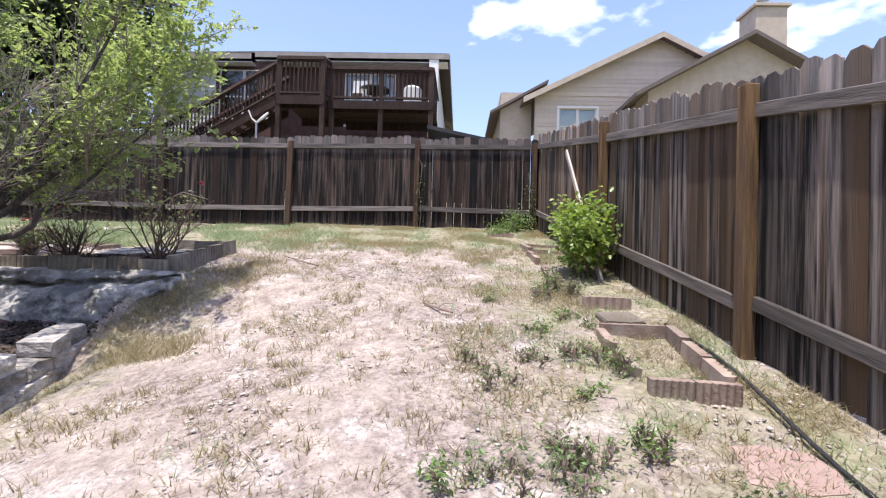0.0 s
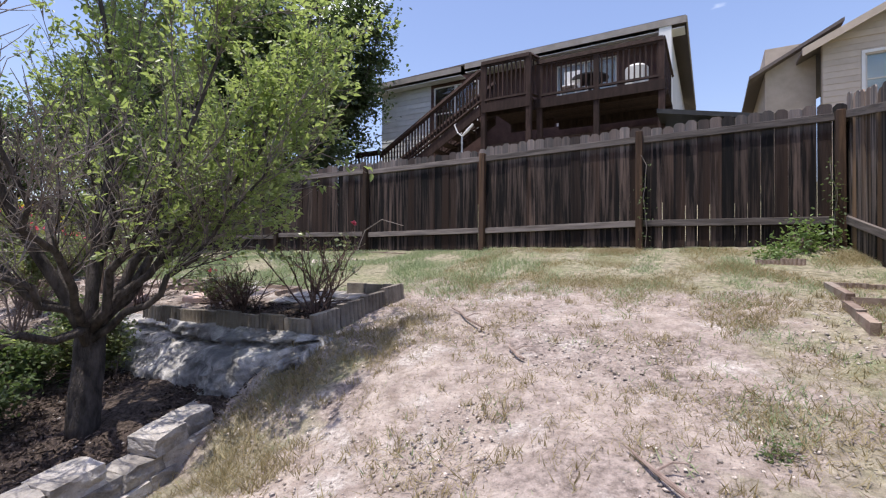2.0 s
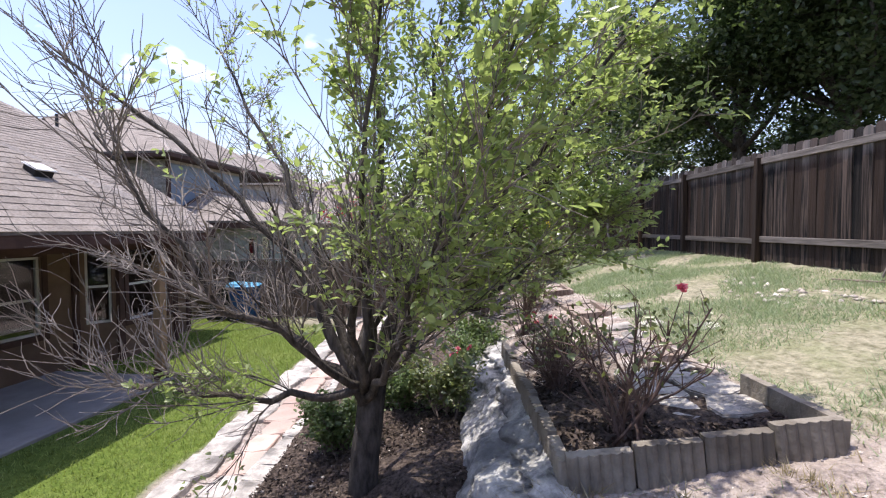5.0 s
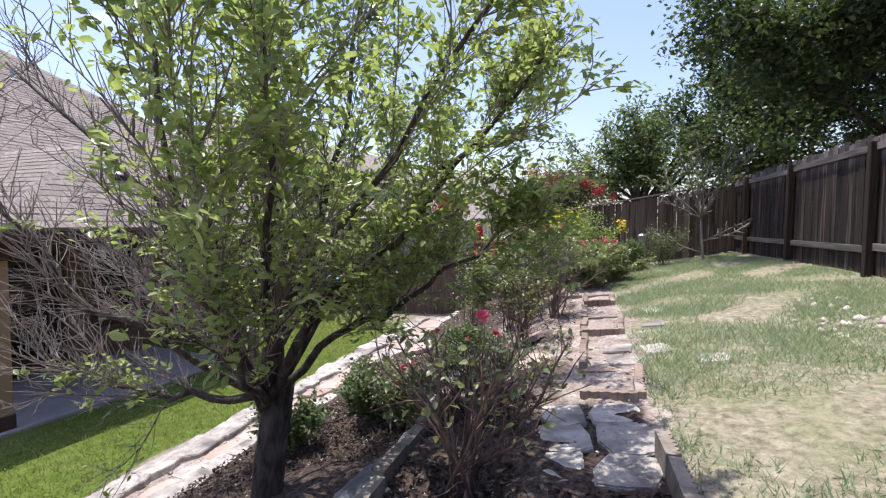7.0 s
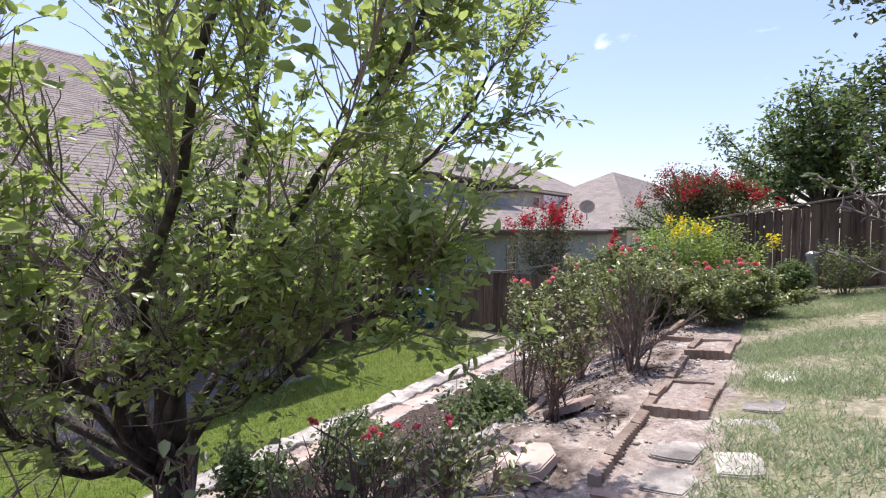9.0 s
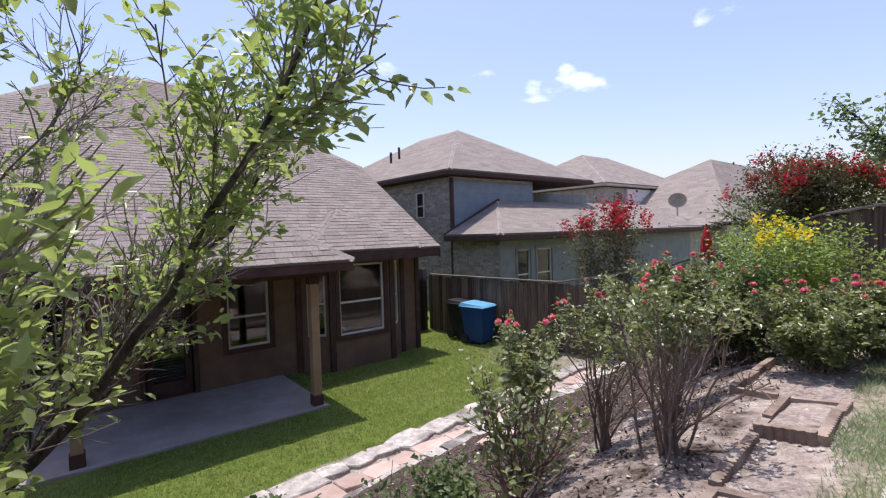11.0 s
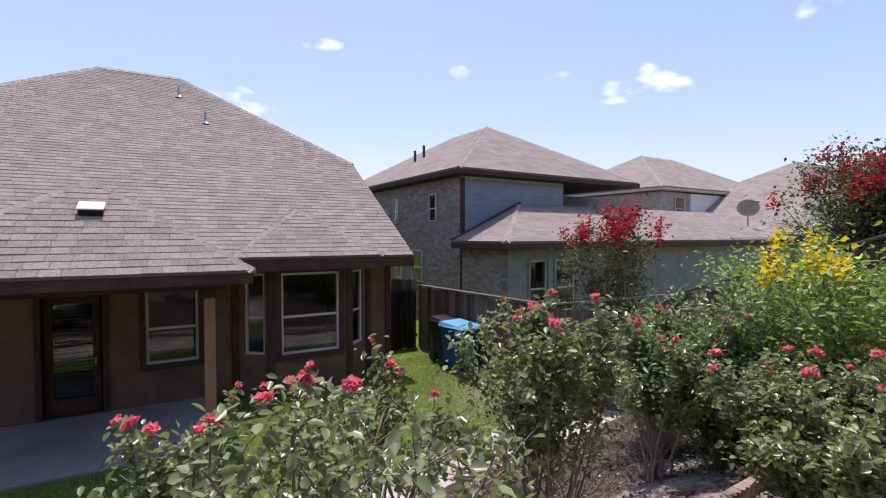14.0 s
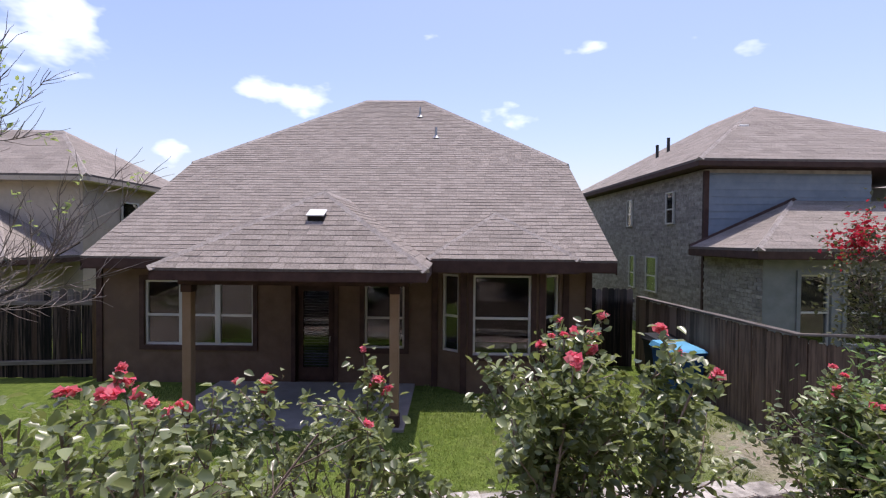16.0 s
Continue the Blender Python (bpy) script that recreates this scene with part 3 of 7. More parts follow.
def fence(name, a, b, posts, label, seed, inner=1, height=1.8, base=None, rails=True, boards=None, cap=False, rail=None, post_m=None):
    """A board fence from a to b; posts are distances along it; inner says on which side rails and posts stand."""
    rng = random.Random(seed)
    base = base or ground_z
    a, b = Vector(a), Vector(b)
    d = (b - a)
    ln = d.length
    d.normalize()
    ang = math.degrees(math.atan2(d.y, d.x))
    top = thing(name, label, "fence", (a.x, a.y, 0), ang, kind="structure")

    def gz(s):
        p = a + d * s
        return base(p.x, p.y)

    s = 0.075
    side = False
    while s < ln - 0.05:
        k = rng.choice(boards or PICKETS)
        lift = gz(s) + rng.uniform(-0.02, 0.015)
        side = not side
        m = pose(s, -0.0085 - 0.004 * side, lift, rng.gauss(0, 0.25), rng.gauss(0, 0.14), 0) @ Matrix.Diagonal((1, 1, height / 1.8, 1))
        part("picket", k, None, top, "", m)
        s += 0.1395 + (0.005 if rng.random() < 0.22 else 0.0) + rng.uniform(0, 0.002)
    for s in posts:
        g = Geo().box(-0.046, 0.046, -0.046, 0.046, -0.3, height - 0.06 + rng.uniform(-0.03, 0.02), c=0.006)
        part("post", g, post_m or M_FPOST, top, "brown weathered square post", pose(s, inner * 0.062, gz(s), rng.gauss(0, 0.3), rng.gauss(0, 0.3), 0))
    marks = sorted(set([0.0, *posts, ln]))
    for s0, s1 in zip(marks, marks[1:]):
        if s1 - s0 < 0.2 or not rails:
            continue
        if cap:
            z0, z1 = gz(s0) + height + 0.022, gz(s1) + height + 0.022
            run = math.hypot(s1 - s0, z1 - z0)
            part("cap_rail", Geo().box(0.004, run - 0.004, -0.06, 0.07, 0, 0.036, c=0.006), M_FRAIL, top, "sunlit grey cap board", pose(s0, 0, z0, 0, -math.degrees(math.atan2(z1 - z0, s1 - s0)), 0))
        for hgt in (0.33, rail or height - 0.25):
            z0, z1 = gz(s0) + hgt + rng.uniform(-0.02, 0.02), gz(s1) + hgt + rng.uniform(-0.02, 0.02)
            run = s1 - s0 - 0.1
            g = Geo().box(0, math.hypot(run, z1 - z0), -0.019, 0.019, -0.045, 0.045, c=0.004)
            part("rail", g, M_FRAIL, top, "grey weathered rail", pose(s0 + 0.05, inner * 0.031, z0, 0, -math.degrees(math.atan2(z1 - z0, run)), 0))
    return top


def right_x(y):
    return 0.95 + 0.075 * (8.6 - y)


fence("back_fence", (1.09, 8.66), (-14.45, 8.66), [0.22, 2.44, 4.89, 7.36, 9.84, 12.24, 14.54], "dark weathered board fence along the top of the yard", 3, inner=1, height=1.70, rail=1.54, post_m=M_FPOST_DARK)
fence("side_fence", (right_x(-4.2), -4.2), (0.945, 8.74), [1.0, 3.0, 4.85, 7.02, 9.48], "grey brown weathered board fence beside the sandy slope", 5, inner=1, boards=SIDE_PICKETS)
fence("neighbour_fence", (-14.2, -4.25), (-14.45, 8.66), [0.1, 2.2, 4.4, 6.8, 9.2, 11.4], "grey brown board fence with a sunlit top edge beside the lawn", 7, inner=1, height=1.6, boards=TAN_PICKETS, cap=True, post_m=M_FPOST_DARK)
fence("gate_fence", (-12.7, -4.4), (-14.22, -4.25), [0.1], "dark board fence closing the gap beside the house", 8, inner=1)
fence("gate_fence", (-2.6, -4.1), (1.9, -4.1), [0.1, 2.4], "dark board fence beside the house under bare twigs", 9, inner=1)


# ---- houses ----
def shingle_rows(pts, course, tab, rng, tile=None, thick=0.0135):
    """Rows of overlapping shingles on a flat roof outline; pts begin with the two ends of the eave, counter-clockwise from above."""
    p0, p1 = Vector(pts[0]), Vector(pts[1])
    e1 = (p1 - p0).normalized()
    nrm = e1.cross(Vector(pts[2]) - p0).normalized()
    if nrm.z < 0:
        nrm = -nrm
    e2 = nrm.cross(e1)
    if e2.z < 0:
        e2 = -e2
    flat = [((Vector(p) - p0).dot(e1), (Vector(p) - p0).dot(e2)) for p in pts]
    top = max(t for _, t in flat)

    def span(t):
        xs = []
        for (s0, t0), (s1, t1) in zip(flat, flat[1:] + flat[:1]):
            if t0 != t1 and min(t0, t1) - 1e-9 <= t <= max(t0, t1) + 1e-9:
                xs.append(s0 + (s1 - s0) * (t - t0) / (t1 - t0))
        if abs(flat[0][1] - t) < 1e-6:
            xs += [flat[0][0], flat[1][0]]
        return (min(xs), max(xs)) if xs else (0, 0)

    g = Geo()
    out = []
    t = 0.0
    row = 0
    while t < top - 0.02:
        t1 = min(t + course * 1.12, top - 0.001)
        l0, r0 = span(t + 1e-4)
        l1, r1 = span(t1)
        s = l0 - tab * (0.5 * (row % 2)) - 0.1 * rng.random()
        while s < r0:
            w = tab * rng.uniform(0.75, 1.25)
            a0, b0 = max(s, l0), min(s + w - 0.006, r0)
            a1, b1 = min(max(s, l1), r1), max(min(s + w - 0.006, r1), l1)
            s += w
            if b0 - a0 < 0.01:
                continue
            th = thick * rng.uniform(0.75, 1.25)
            q = [p0 + e1 * a0 + e2 * t, p0 + e1 * b0 + e2 * t, p0 + e1 * b1 + e2 * t1, p0 + e1 * a1 + e2 * t1]
            lo, hi = nrm * 0.003, nrm * th
            vs = [q[0] + lo, q[1] + lo, q[2] + lo, q[3] + lo, q[0] + hi, q[1] + hi, q[2] + lo * 1.4, q[3] + lo * 1.4]
            fs = [(4, 5, 6, 7), (0, 1, 5, 4), (1, 2, 6, 5), (3, 0, 4, 7)]
            if tile is None:
                g.add(vs, fs)
            else:
                one = Geo()
                one.add(vs, fs)
                out.append(one)
        t += course
        row += 1
    return g if tile is None else out


def caps(p, q, rng, wide=0.12):
    """Overlapping cap shingles along a hip or ridge."""
    p, q = Vector(p), Vector(q)
    d = (q - p)
    n = max(1, round(d.length / 0.22))
    d.normalize()
    side = d.cross(Vector((0, 0, 1))).normalized()
    up = side.cross(d)
    g = Geo()
    for i in range(n):
        a = p + d * (i * (q - p).length / n)
        b = a + d * ((q - p).length / n * 1.15)
        h = 0.042
        e = 0.46 * wide
        vs = [a + side * wide - up * e, a + up * h, a - side * wide - up * e, b + side * wide - up * (e + 0.006), b + up * (h - 0.008), b - side * wide - up * (e + 0.006)]
        g.add(vs, [(0, 1, 4, 3), (1, 2, 5, 4), (0, 2, 1)])
    return g


def wall_geo(x0, x1, z0, z1, y, thick, holes=()):
    """An upright wall in x and z, in one piece, with openings cut through it; y is its outer face."""
    xs = sorted({x0, x1, *(h[0] for h in holes), *(h[1] for h in holes)})
    zs = sorted({z0, z1, *(h[2] for h in holes), *(h[3] for h in holes)})
    g = Geo()
    ids = {}

    def at(i, k, back):
        if (i, k, back) not in ids:
            ids[i, k, back] = len(g.v)
            g.v.append((xs[i], y - thick if back else y, zs[k]))
        return ids[i, k, back]

    def solid(i, k):
        if not (0 <= i < len(xs) - 1 and 0 <= k < len(zs) - 1):
            return False
        cx, cz = (xs[i] + xs[i + 1]) / 2, (zs[k] + zs[k + 1]) / 2
        return not any(h[0] < cx < h[1] and h[2] < cz < h[3] for h in holes)

    for i in range(len(xs) - 1):
        for k in range(len(zs) - 1):
            if not solid(i, k):
                continue
            g.f.append((at(i, k, 0), at(i, k + 1, 0), at(i + 1, k + 1, 0), at(i + 1, k, 0)))
            g.f.append((at(i, k, 1), at(i + 1, k, 1), at(i + 1, k + 1, 1), at(i, k + 1, 1)))
            for di, dk, p, q in ((-1, 0, (i, k), (i, k + 1)), (1, 0, (i + 1, k + 1), (i + 1, k)), (0, -1, (i + 1, k), (i, k)), (0, 1, (i, k + 1), (i + 1, k + 1))):
                if not solid(i + di, k + dk):
                    g.f.append((at(*p, 0), at(*p, 1), at(*q, 1), at(*q, 0)))
    return g


def window(parent, x0, x1, z0, z1, y, m=None, cols=1, sash=True, trim=None, blind=0.0, frame_w=0.045, sash_m=None, back=None):
    """A window set in an opening of a wall whose outer face is at y: frame, meeting rail, pane and trim."""
    sash_m = sash_m or M_SASH
    g = Geo()
    f = frame_w
    yb, yf = y - 0.10, y - 0.035
    g.box(x0, x0 + f, yb, yf, z0, z1, c=0.004).box(x1 - f, x1, yb, yf, z0, z1, c=0.004)
    g.box(x0 + f, x1 - f, yb, yf, z0, z0 + f, c=0.004).box(x0 + f, x1 - f, yb, yf, z1 - f, z1, c=0.004)
    w = part("window", g, sash_m, parent, "white framed sash window with dark glass", m)
    step = (x1 - x0) / cols
    for i in range(1, cols):
        part("mullion", Geo().box(x0 + i * step - f * 1.2, x0 + i * step + f * 1.2, yb - 0.004, yf + 0.004, z0 + f, z1 - f, c=0.004), sash_m, w)
    zm = z0 + (z1 - z0) * 0.46
    for i in range(cols):
        a, b = x0 + i * step + f, x0 + (i + 1) * step - f
        if sash:
            part("meeting_rail", Geo().box(a, b, yb + 0.012, yf - 0.006, zm - 0.022, zm + 0.022, c=0.003), sash_m, w)
        pane = part("pane", Geo().box(a - 0.004, b + 0.004, yb + 0.028, yb + 0.034, z0 + f * 0.5, z1 - f * 0.5), M_GLASS, w, "dark reflecting glass")
        pane.visible_shadow = False
        # Sheet behind the glass; near-black ones carry an unlit room's shade as colour.
        if back:
            part("interior", Geo().box(a, b, yb + 0.010, yb + 0.016, z0 + f, z1 - f), back, w, "near-black sheet with unlit room shade in its colour" if back is M_DARK else "pale closed blind")
        if blind:
            for k in range(int((z1 - z0 - 0.1) / 0.05)):
                part("blind_slat", Geo().box(a, b, yb - 0.06, yb - 0.03, z1 - 0.08 - k * 0.05, z1 - 0.076 - k * 0.05, pose(0, 0, 0)), M_BLIND, w)
    if trim:
        t = Geo()
        o = 0.09
        t.box(x0 - o, x0, y + 0.002, y + 0.03, z0 - o, z1 + o).box(x1, x1 + o, y + 0.002, y + 0.03, z0 - o, z1 + o)
        t.box(x0, x1, y + 0.002, y + 0.034, z0 - o, z0).box(x0, x1, y + 0.002, y + 0.034, z1, z1 + o)
        part("window_trim", t, trim, w)
    return w


def turned(p, q, y=0.0):
    """The pose that lays local x along p to q, with outward local y on the left-hand side seen from above when walking back."""
    d = Vector(q) - Vector(p)
    return Matrix.Translation((p[0], p[1], 0)) @ pose(0, 0, 0, 0, 0, math.degrees(math.atan2(d.y, d.x)))


def main_house():
    rng = random.Random(11)
    h = thing("house", "brown stucco house with a broad shingled hip roof and patio", "house", (-10.68, -2.53, 0), -6)
    wl, wz = -0.42, 2.72
    holes = [(4.93, 7.13, 1.05, 2.36), (3.30, 4.08, 0.34, 2.32), (1.90, 2.70, 1.03, 2.35)]
    part("front_wall", wall_geo(1.27, 8.05, 0.1, wz, wl, 0.2, holes), M_STUCCO, h, "brown stucco wall in porch shade")
    part("front_wall", wall_geo(-1.75, -1.24, 0.1, wz, wl, 0.2), M_STUCCO, h)
    for u in (-1.75, 7.85):
        side = [(wl - 0.2, 0.1), (wl - 0.2, 2.7), (-3.74, 4.75), (-13.6, 4.75), (-13.6, 0.1)]
        vs = [(u, a, b) for a, b in side] + [(u + 0.2, a, b) for a, b in side]
        part("side_wall", Geo().convex(vs, [(0, 1, 2, 3, 4), (5, 6, 7, 8, 9)] + [(i, (i + 1) % 5, 5 + (i + 1) % 5, 5 + i) for i in range(5)]), M_STUCCO, h)
    part("rear_wall", Geo().box(-1.55, 7.85, -13.8, -13.6, 0.1, 4.75), M_STUCCO, h)
    # Room surfaces are near-black, the unlit interior's shade put into them.
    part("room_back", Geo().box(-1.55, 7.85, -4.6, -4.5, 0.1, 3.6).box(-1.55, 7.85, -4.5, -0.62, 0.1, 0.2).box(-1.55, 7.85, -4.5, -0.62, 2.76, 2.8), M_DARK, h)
    # bay
    c = wall_geo(-0.73, 0.73, 0.1, wz, 0.0, 0.16, [(-0.54, 0.56, 1.02, 2.55)])
    part("bay_wall", c, M_STUCCO, h, "brown stucco bay wall")
    window(h, -0.54, 0.56, 1.02, 2.55, 0.0, trim=M_TRIM)
    for p, q in (((1.27, wl), (0.73, 0.0)), ((-0.73, 0.0), (-1.25, wl))):
        ln = math.hypot(p[0] - q[0], p[1] - q[1])
        d = math.degrees(math.atan2(p[1] - q[1], p[0] - q[0]))
        m = pose(q[0], q[1], 0, 0, 0, d)
        part("bay_wall", wall_geo(0, ln, 0.1, wz, 0.0, 0.14, [(0.14, ln - 0.14, 1.04, 2.55)]), M_STUCCO, h, "", m)
        window(h, 0.14, ln - 0.14, 1.04, 2.55, 0.0, m=m)
    for u, v in ((0.74, 0.01), (-0.74, 0.01), (1.30, wl + 0.02), (-1.28, wl + 0.02), (-1.73, wl + 0.01), (8.03, wl + 0.01)):
        part("corner_trim", Geo().box(u - 0.06, u + 0.06, v - 0.05, v + 0.03, 0.12, wz, c=0.006), M_TRIM, h)
    window(h, 4.93, 7.13, 1.05, 2.36, wl, cols=3, trim=M_TRIM)
    window(h, 1.90, 2.70, 1.03, 2.35, wl, trim=M_TRIM)
    # door
    leaf = Geo().box(3.33, 3.43, wl - 0.11, wl - 0.06, 0.36, 2.30).box(3.95, 4.05, wl - 0.11, wl - 0.06, 0.36, 2.30)
    leaf.box(3.43, 3.95, wl - 0.11, wl - 0.06, 0.36, 0.62).box(3.43, 3.95, wl - 0.11, wl - 0.06, 2.16, 2.30)
    dr = part("door", leaf, M_TRIM, h, "dark brown glazed patio door")
    p = part("pane", Geo().box(3.43, 3.95, wl - 0.09, wl - 0.084, 0.62, 2.16), M_GLASS, dr)
    p.visible_shadow = False
    for k in range(26):
        part("blind_slat", Geo().box(3.45, 3.93, wl - 0.135, wl - 0.112, 0.66 + k * 0.056, 0.666 + k * 0.056), M_BLIND, dr)
    part("handle", Geo().tube([(3.39, wl - 0.05, 1.25), (3.39, wl - 0.01, 1.25), (3.39, wl - 0.005, 1.15)], [0.012, 0.012, 0.01]), M_METAL, dr)
    part("door_frame", Geo().box(3.22, 3.30, wl - 0.12, wl + 0.03, 0.34, 2.40).box(4.08, 4.16, wl - 0.12, wl + 0.03, 0.34, 2.40).box(3.30, 4.08, wl - 0.12, wl + 0.03, 2.32, 2.40), M_TRIM, h)
    # main roof
    L, R, E, K, T = 8.0, -2.1, 0.12, -3.74, -8.85
    ez, kz, tz = 2.84, 5.22, 8.38
    A, B = (R, E, ez), (L, E, ez)
    Kr, Kl, Tr, Tl = (R, K, kz), (L, K, kz), (2.05, T, tz), (4.2, T, tz)
    front = [A, B, Kl, Tl, Tr, Kr]
    back = [(p[0], 2 * T - p[1], p[2]) for p in front]
    roof = Geo()
    roof.slab(front, 0.03)
    roof.slab(back[::-1], 0.03)
    roof.slab([Kr, Tr, back[5]], 0.10).slab([Kl, back[2], Tl], 0.10)
    part("roof", roof, M_FELT, h, "brown grey asphalt shingle roof")
    tagged(part("shingles", shingle_rows(front, 0.145, 0.24, rng), M_SHINGLE, h, "weathered brown grey shingles"), kind="stuff")
    tagged(part("shingles", shingle_rows([Kr, back[5], Tr], 0.2, 0.4, rng), M_SHINGLE, h), kind="stuff")
    for p, q in ((Kr, Tr), (Kl, Tl), (Tr, Tl)):
        tagged(part("ridge_cap", caps(p, q, rng), M_CAP, h), kind="stuff")
    part("fascia", Geo().box(R, 1.3, E - 0.03, E, ez - 0.21, ez - 0.034), M_TRIM, h, "dark brown eave board")
    part("fascia", Geo().box(5.32, L, E - 0.03, E, ez - 0.21, ez - 0.034), M_TRIM, h, "dark brown eave board")
    part("soffit", Geo().box(R, L, wl, E - 0.03, ez - 0.23, ez - 0.21), M_TRIM, h)
    for u in (R, L - 0.03):
        m = Geo()
        sl = [(u, E, ez - 0.10), (u, K, kz - 0.10), (u, K, kz - 0.30), (u, E, ez - 0.26)]
        vs = sl + [(a + 0.03, b, c2) for a, b, c2 in sl]
        m.convex(vs, [(0, 1, 2, 3), (4, 5, 6, 7), (0, 1, 5, 4), (1, 2, 6, 5), (2, 3, 7, 6), (3, 0, 4, 7)])
        part("rake_board", m, M_TRIM, h)
    # raised roof over the bay
    ba, bl, br = (0.06, -1.02, 3.76), (1.42, 0.42, 2.865), (-1.32, 0.42, 2.865)
    bb, c1, c2 = (0.06, -1.42, 3.80), (1.42, 0.12, 2.86), (-1.32, 0.12, 2.86)
    g = Geo()
    g.slab([br, bl, ba], 0.03)
    g.add([bl, c1, bb, ba], [(0, 1, 2, 3)]).add([br, ba, bb, c2], [(0, 1, 2, 3)])
    part("bay_roof", g, M_FELT, h)
    for poly in ([br, bl, ba], [bl, c1, bb, ba], [c2, br, ba, bb]):
        tagged(part("shingles", shingle_rows(poly, 0.145, 0.24, rng), M_SHINGLE, h), kind="stuff")
    part("fascia", Geo().box(-1.32, 1.42, 0.39, 0.42, ez - 0.22, ez - 0.008), M_TRIM, h)
    part("soffit", Geo().box(-1.32, 1.42, E, 0.388, ez - 0.22, ez - 0.20), M_TRIM, h)
    for q in (bl, br):
        tagged(part("ridge_cap", caps(q, ba, rng, 0.07), M_CAP, h), kind="stuff")
    # patio roof
    U0, U1, V1 = 1.32, 5.34, 2.22
    ap, rb = (3.30, 0.36, 4.05), (3.30, -1.86, 4.06)
    f0, f1 = (U0, V1, ez - 0.07), (U1, V1, ez - 0.07)
    s0, s1 = (U0, E, ez - 0.06), (U1, E, ez - 0.06)
    g = Geo().slab([f0, f1, ap], 0.03)
    g.slab([f1, s1, rb, ap], 0.03).slab([f0, ap, rb, s0], 0.03)
    part("patio_roof", g, M_FELT, h)
    for one in shingle_rows([f0, f1, ap], 0.145, 0.24, rng, tile=True):
        part("shingle", one, M_SHINGLE_S, h)
    for poly in ([f1, s1, rb, ap], [s0, f0, ap, rb]):
        tagged(part("shingles", shingle_rows(poly, 0.145, 0.24, rng), M_SHINGLE, h), kind="stuff")
    for q, r in ((f0, ap), (f1, ap), (ap, rb)):
        tagged(part("ridge_cap", caps(q, r, rng, 0.075), M_CAP, h), kind="stuff")
    bz0, bz1 = 2.50, ez - 0.104
    part("patio_fascia", Geo().box(U0 + 0.01, U1 - 0.01, V1 - 0.04, V1 - 0.01, bz0 + 0.1, bz1), M_TRIM, h, "dark brown eave board")
    part("patio_fascia", Geo().box(U0 + 0.01, U0 + 0.04, E, V1 - 0.04, bz0 + 0.1, bz1), M_TRIM, h)
    part("patio_fascia", Geo().box(U1 - 0.04, U1 - 0.01, E, V1 - 0.04, bz0 + 0.1, bz1), M_TRIM, h)
    bz1 -= 0.05
    part("patio_beam", Geo().box(U0 + 0.3, U1 - 0.2, V1 - 0.6, V1 - 0.40, bz0, bz1), M_TRIM, h, "dark brown beam under the patio eave")
    part("patio_beam", Geo().box(U0 + 0.3, U0 + 0.5, wl, V1 - 0.602, bz0, bz1), M_TRIM, h)
    part("patio_beam", Geo().box(U1 - 0.4, U1 - 0.2, wl, V1 - 0.602, bz0, bz1), M_TRIM, h)
    part("patio_soffit", Geo().box(U0 + 0.06, U1 - 0.06, wl, V1 - 0.05, bz1 - 0.03, bz1 - 0.002), M_TRIM, h)
    for u in (1.84, 5.03):
        p = part("patio_post", Geo().box(u - 0.07, u + 0.07, 1.64, 1.78, LAWN, bz0, c=0.008), M_POST, h, "tan painted square post")
        part("post_base", Geo().box(u - 0.085, u + 0.085, 1.625, 1.795, LAWN + 0.04, LAWN + 0.22, c=0.006), M_TRIM, p)
        part("post_cap", Geo().box(u - 0.085, u + 0.085, 1.625, 1.795, bz0 - 0.12, bz0 - 0.002, c=0.006), M_TRIM, p)
    # vents
    v = part("roof_vent", Geo().box(-0.15, 0.15, -0.12, 0.12, -0.08, 0.13, c=0.01), M_DARK, h, "box vent with white lid", pose(3.22, 1.06, 3.53, -26) @ Matrix.Scale(0.88, 4))
    part("vent_lid", Geo().box(-0.17, 0.17, -0.15, 0.14, 0.131, 0.155, c=0.008), M_WHITE, v)
    for u, vv, z in ((2.09, -7.23, 7.38), (1.48, -5.5, 6.31)):
        part("vent_pipe", Geo().tube([(u, vv, z - 0.1), (u, vv, z + 0.32)], [0.035, 0.035], 10), M_METAL, h, "grey vent pipe")
        part("pipe_flashing", Geo().tube([(u, vv, z - 0.02), (u, vv, z + 0.07)], [0.12, 0.045], 10), M_METAL, h)
    return h


HOUSE = main_house()
hm = pose(-10.68, -2.53, 0, 0, 0, -6)
single("patio_slab", Geo().box(1.68, 5.6, -0.42, 1.86, LAWN - 0.15, LAWN + 0.045, c=0.012), M_CONC, "grey concrete patio slab under the porch roof", "patio", hm, kind="structure")


def lap(parent, x0, x1, z0, z1, y, material, m=None, board=0.19, holes=()):
    """Overlapping lap boards as one part each."""
    z = z0
    while z < z1 - 0.02:
        h = min(board, z1 - z)
        spans = [(x0, x1)]
        for a, b, lo, hi in holes:
            if lo < z + h * 0.6 and hi > z + h * 0.4:
                spans = [s for p, q in spans for s in ((p, min(q, a)), (max(p, b), q)) if s[1] - s[0] > 0.02]
        for a, b in spans:
            vs = [(a, y, z), (b, y, z), (b, y, z + h), (a, y, z + h), (a, y + 0.022, z), (b, y + 0.022, z), (b, y + 0.006, z + h), (a, y + 0.006, z + h)]
            part("siding_board", Geo().convex(vs, [(0, 1, 2, 3), (4, 5, 6, 7), (0, 1, 5, 4), (2, 3, 7, 6), (1, 2, 6, 5), (0, 3, 7, 4)]), material, parent, "", m)
        z += board


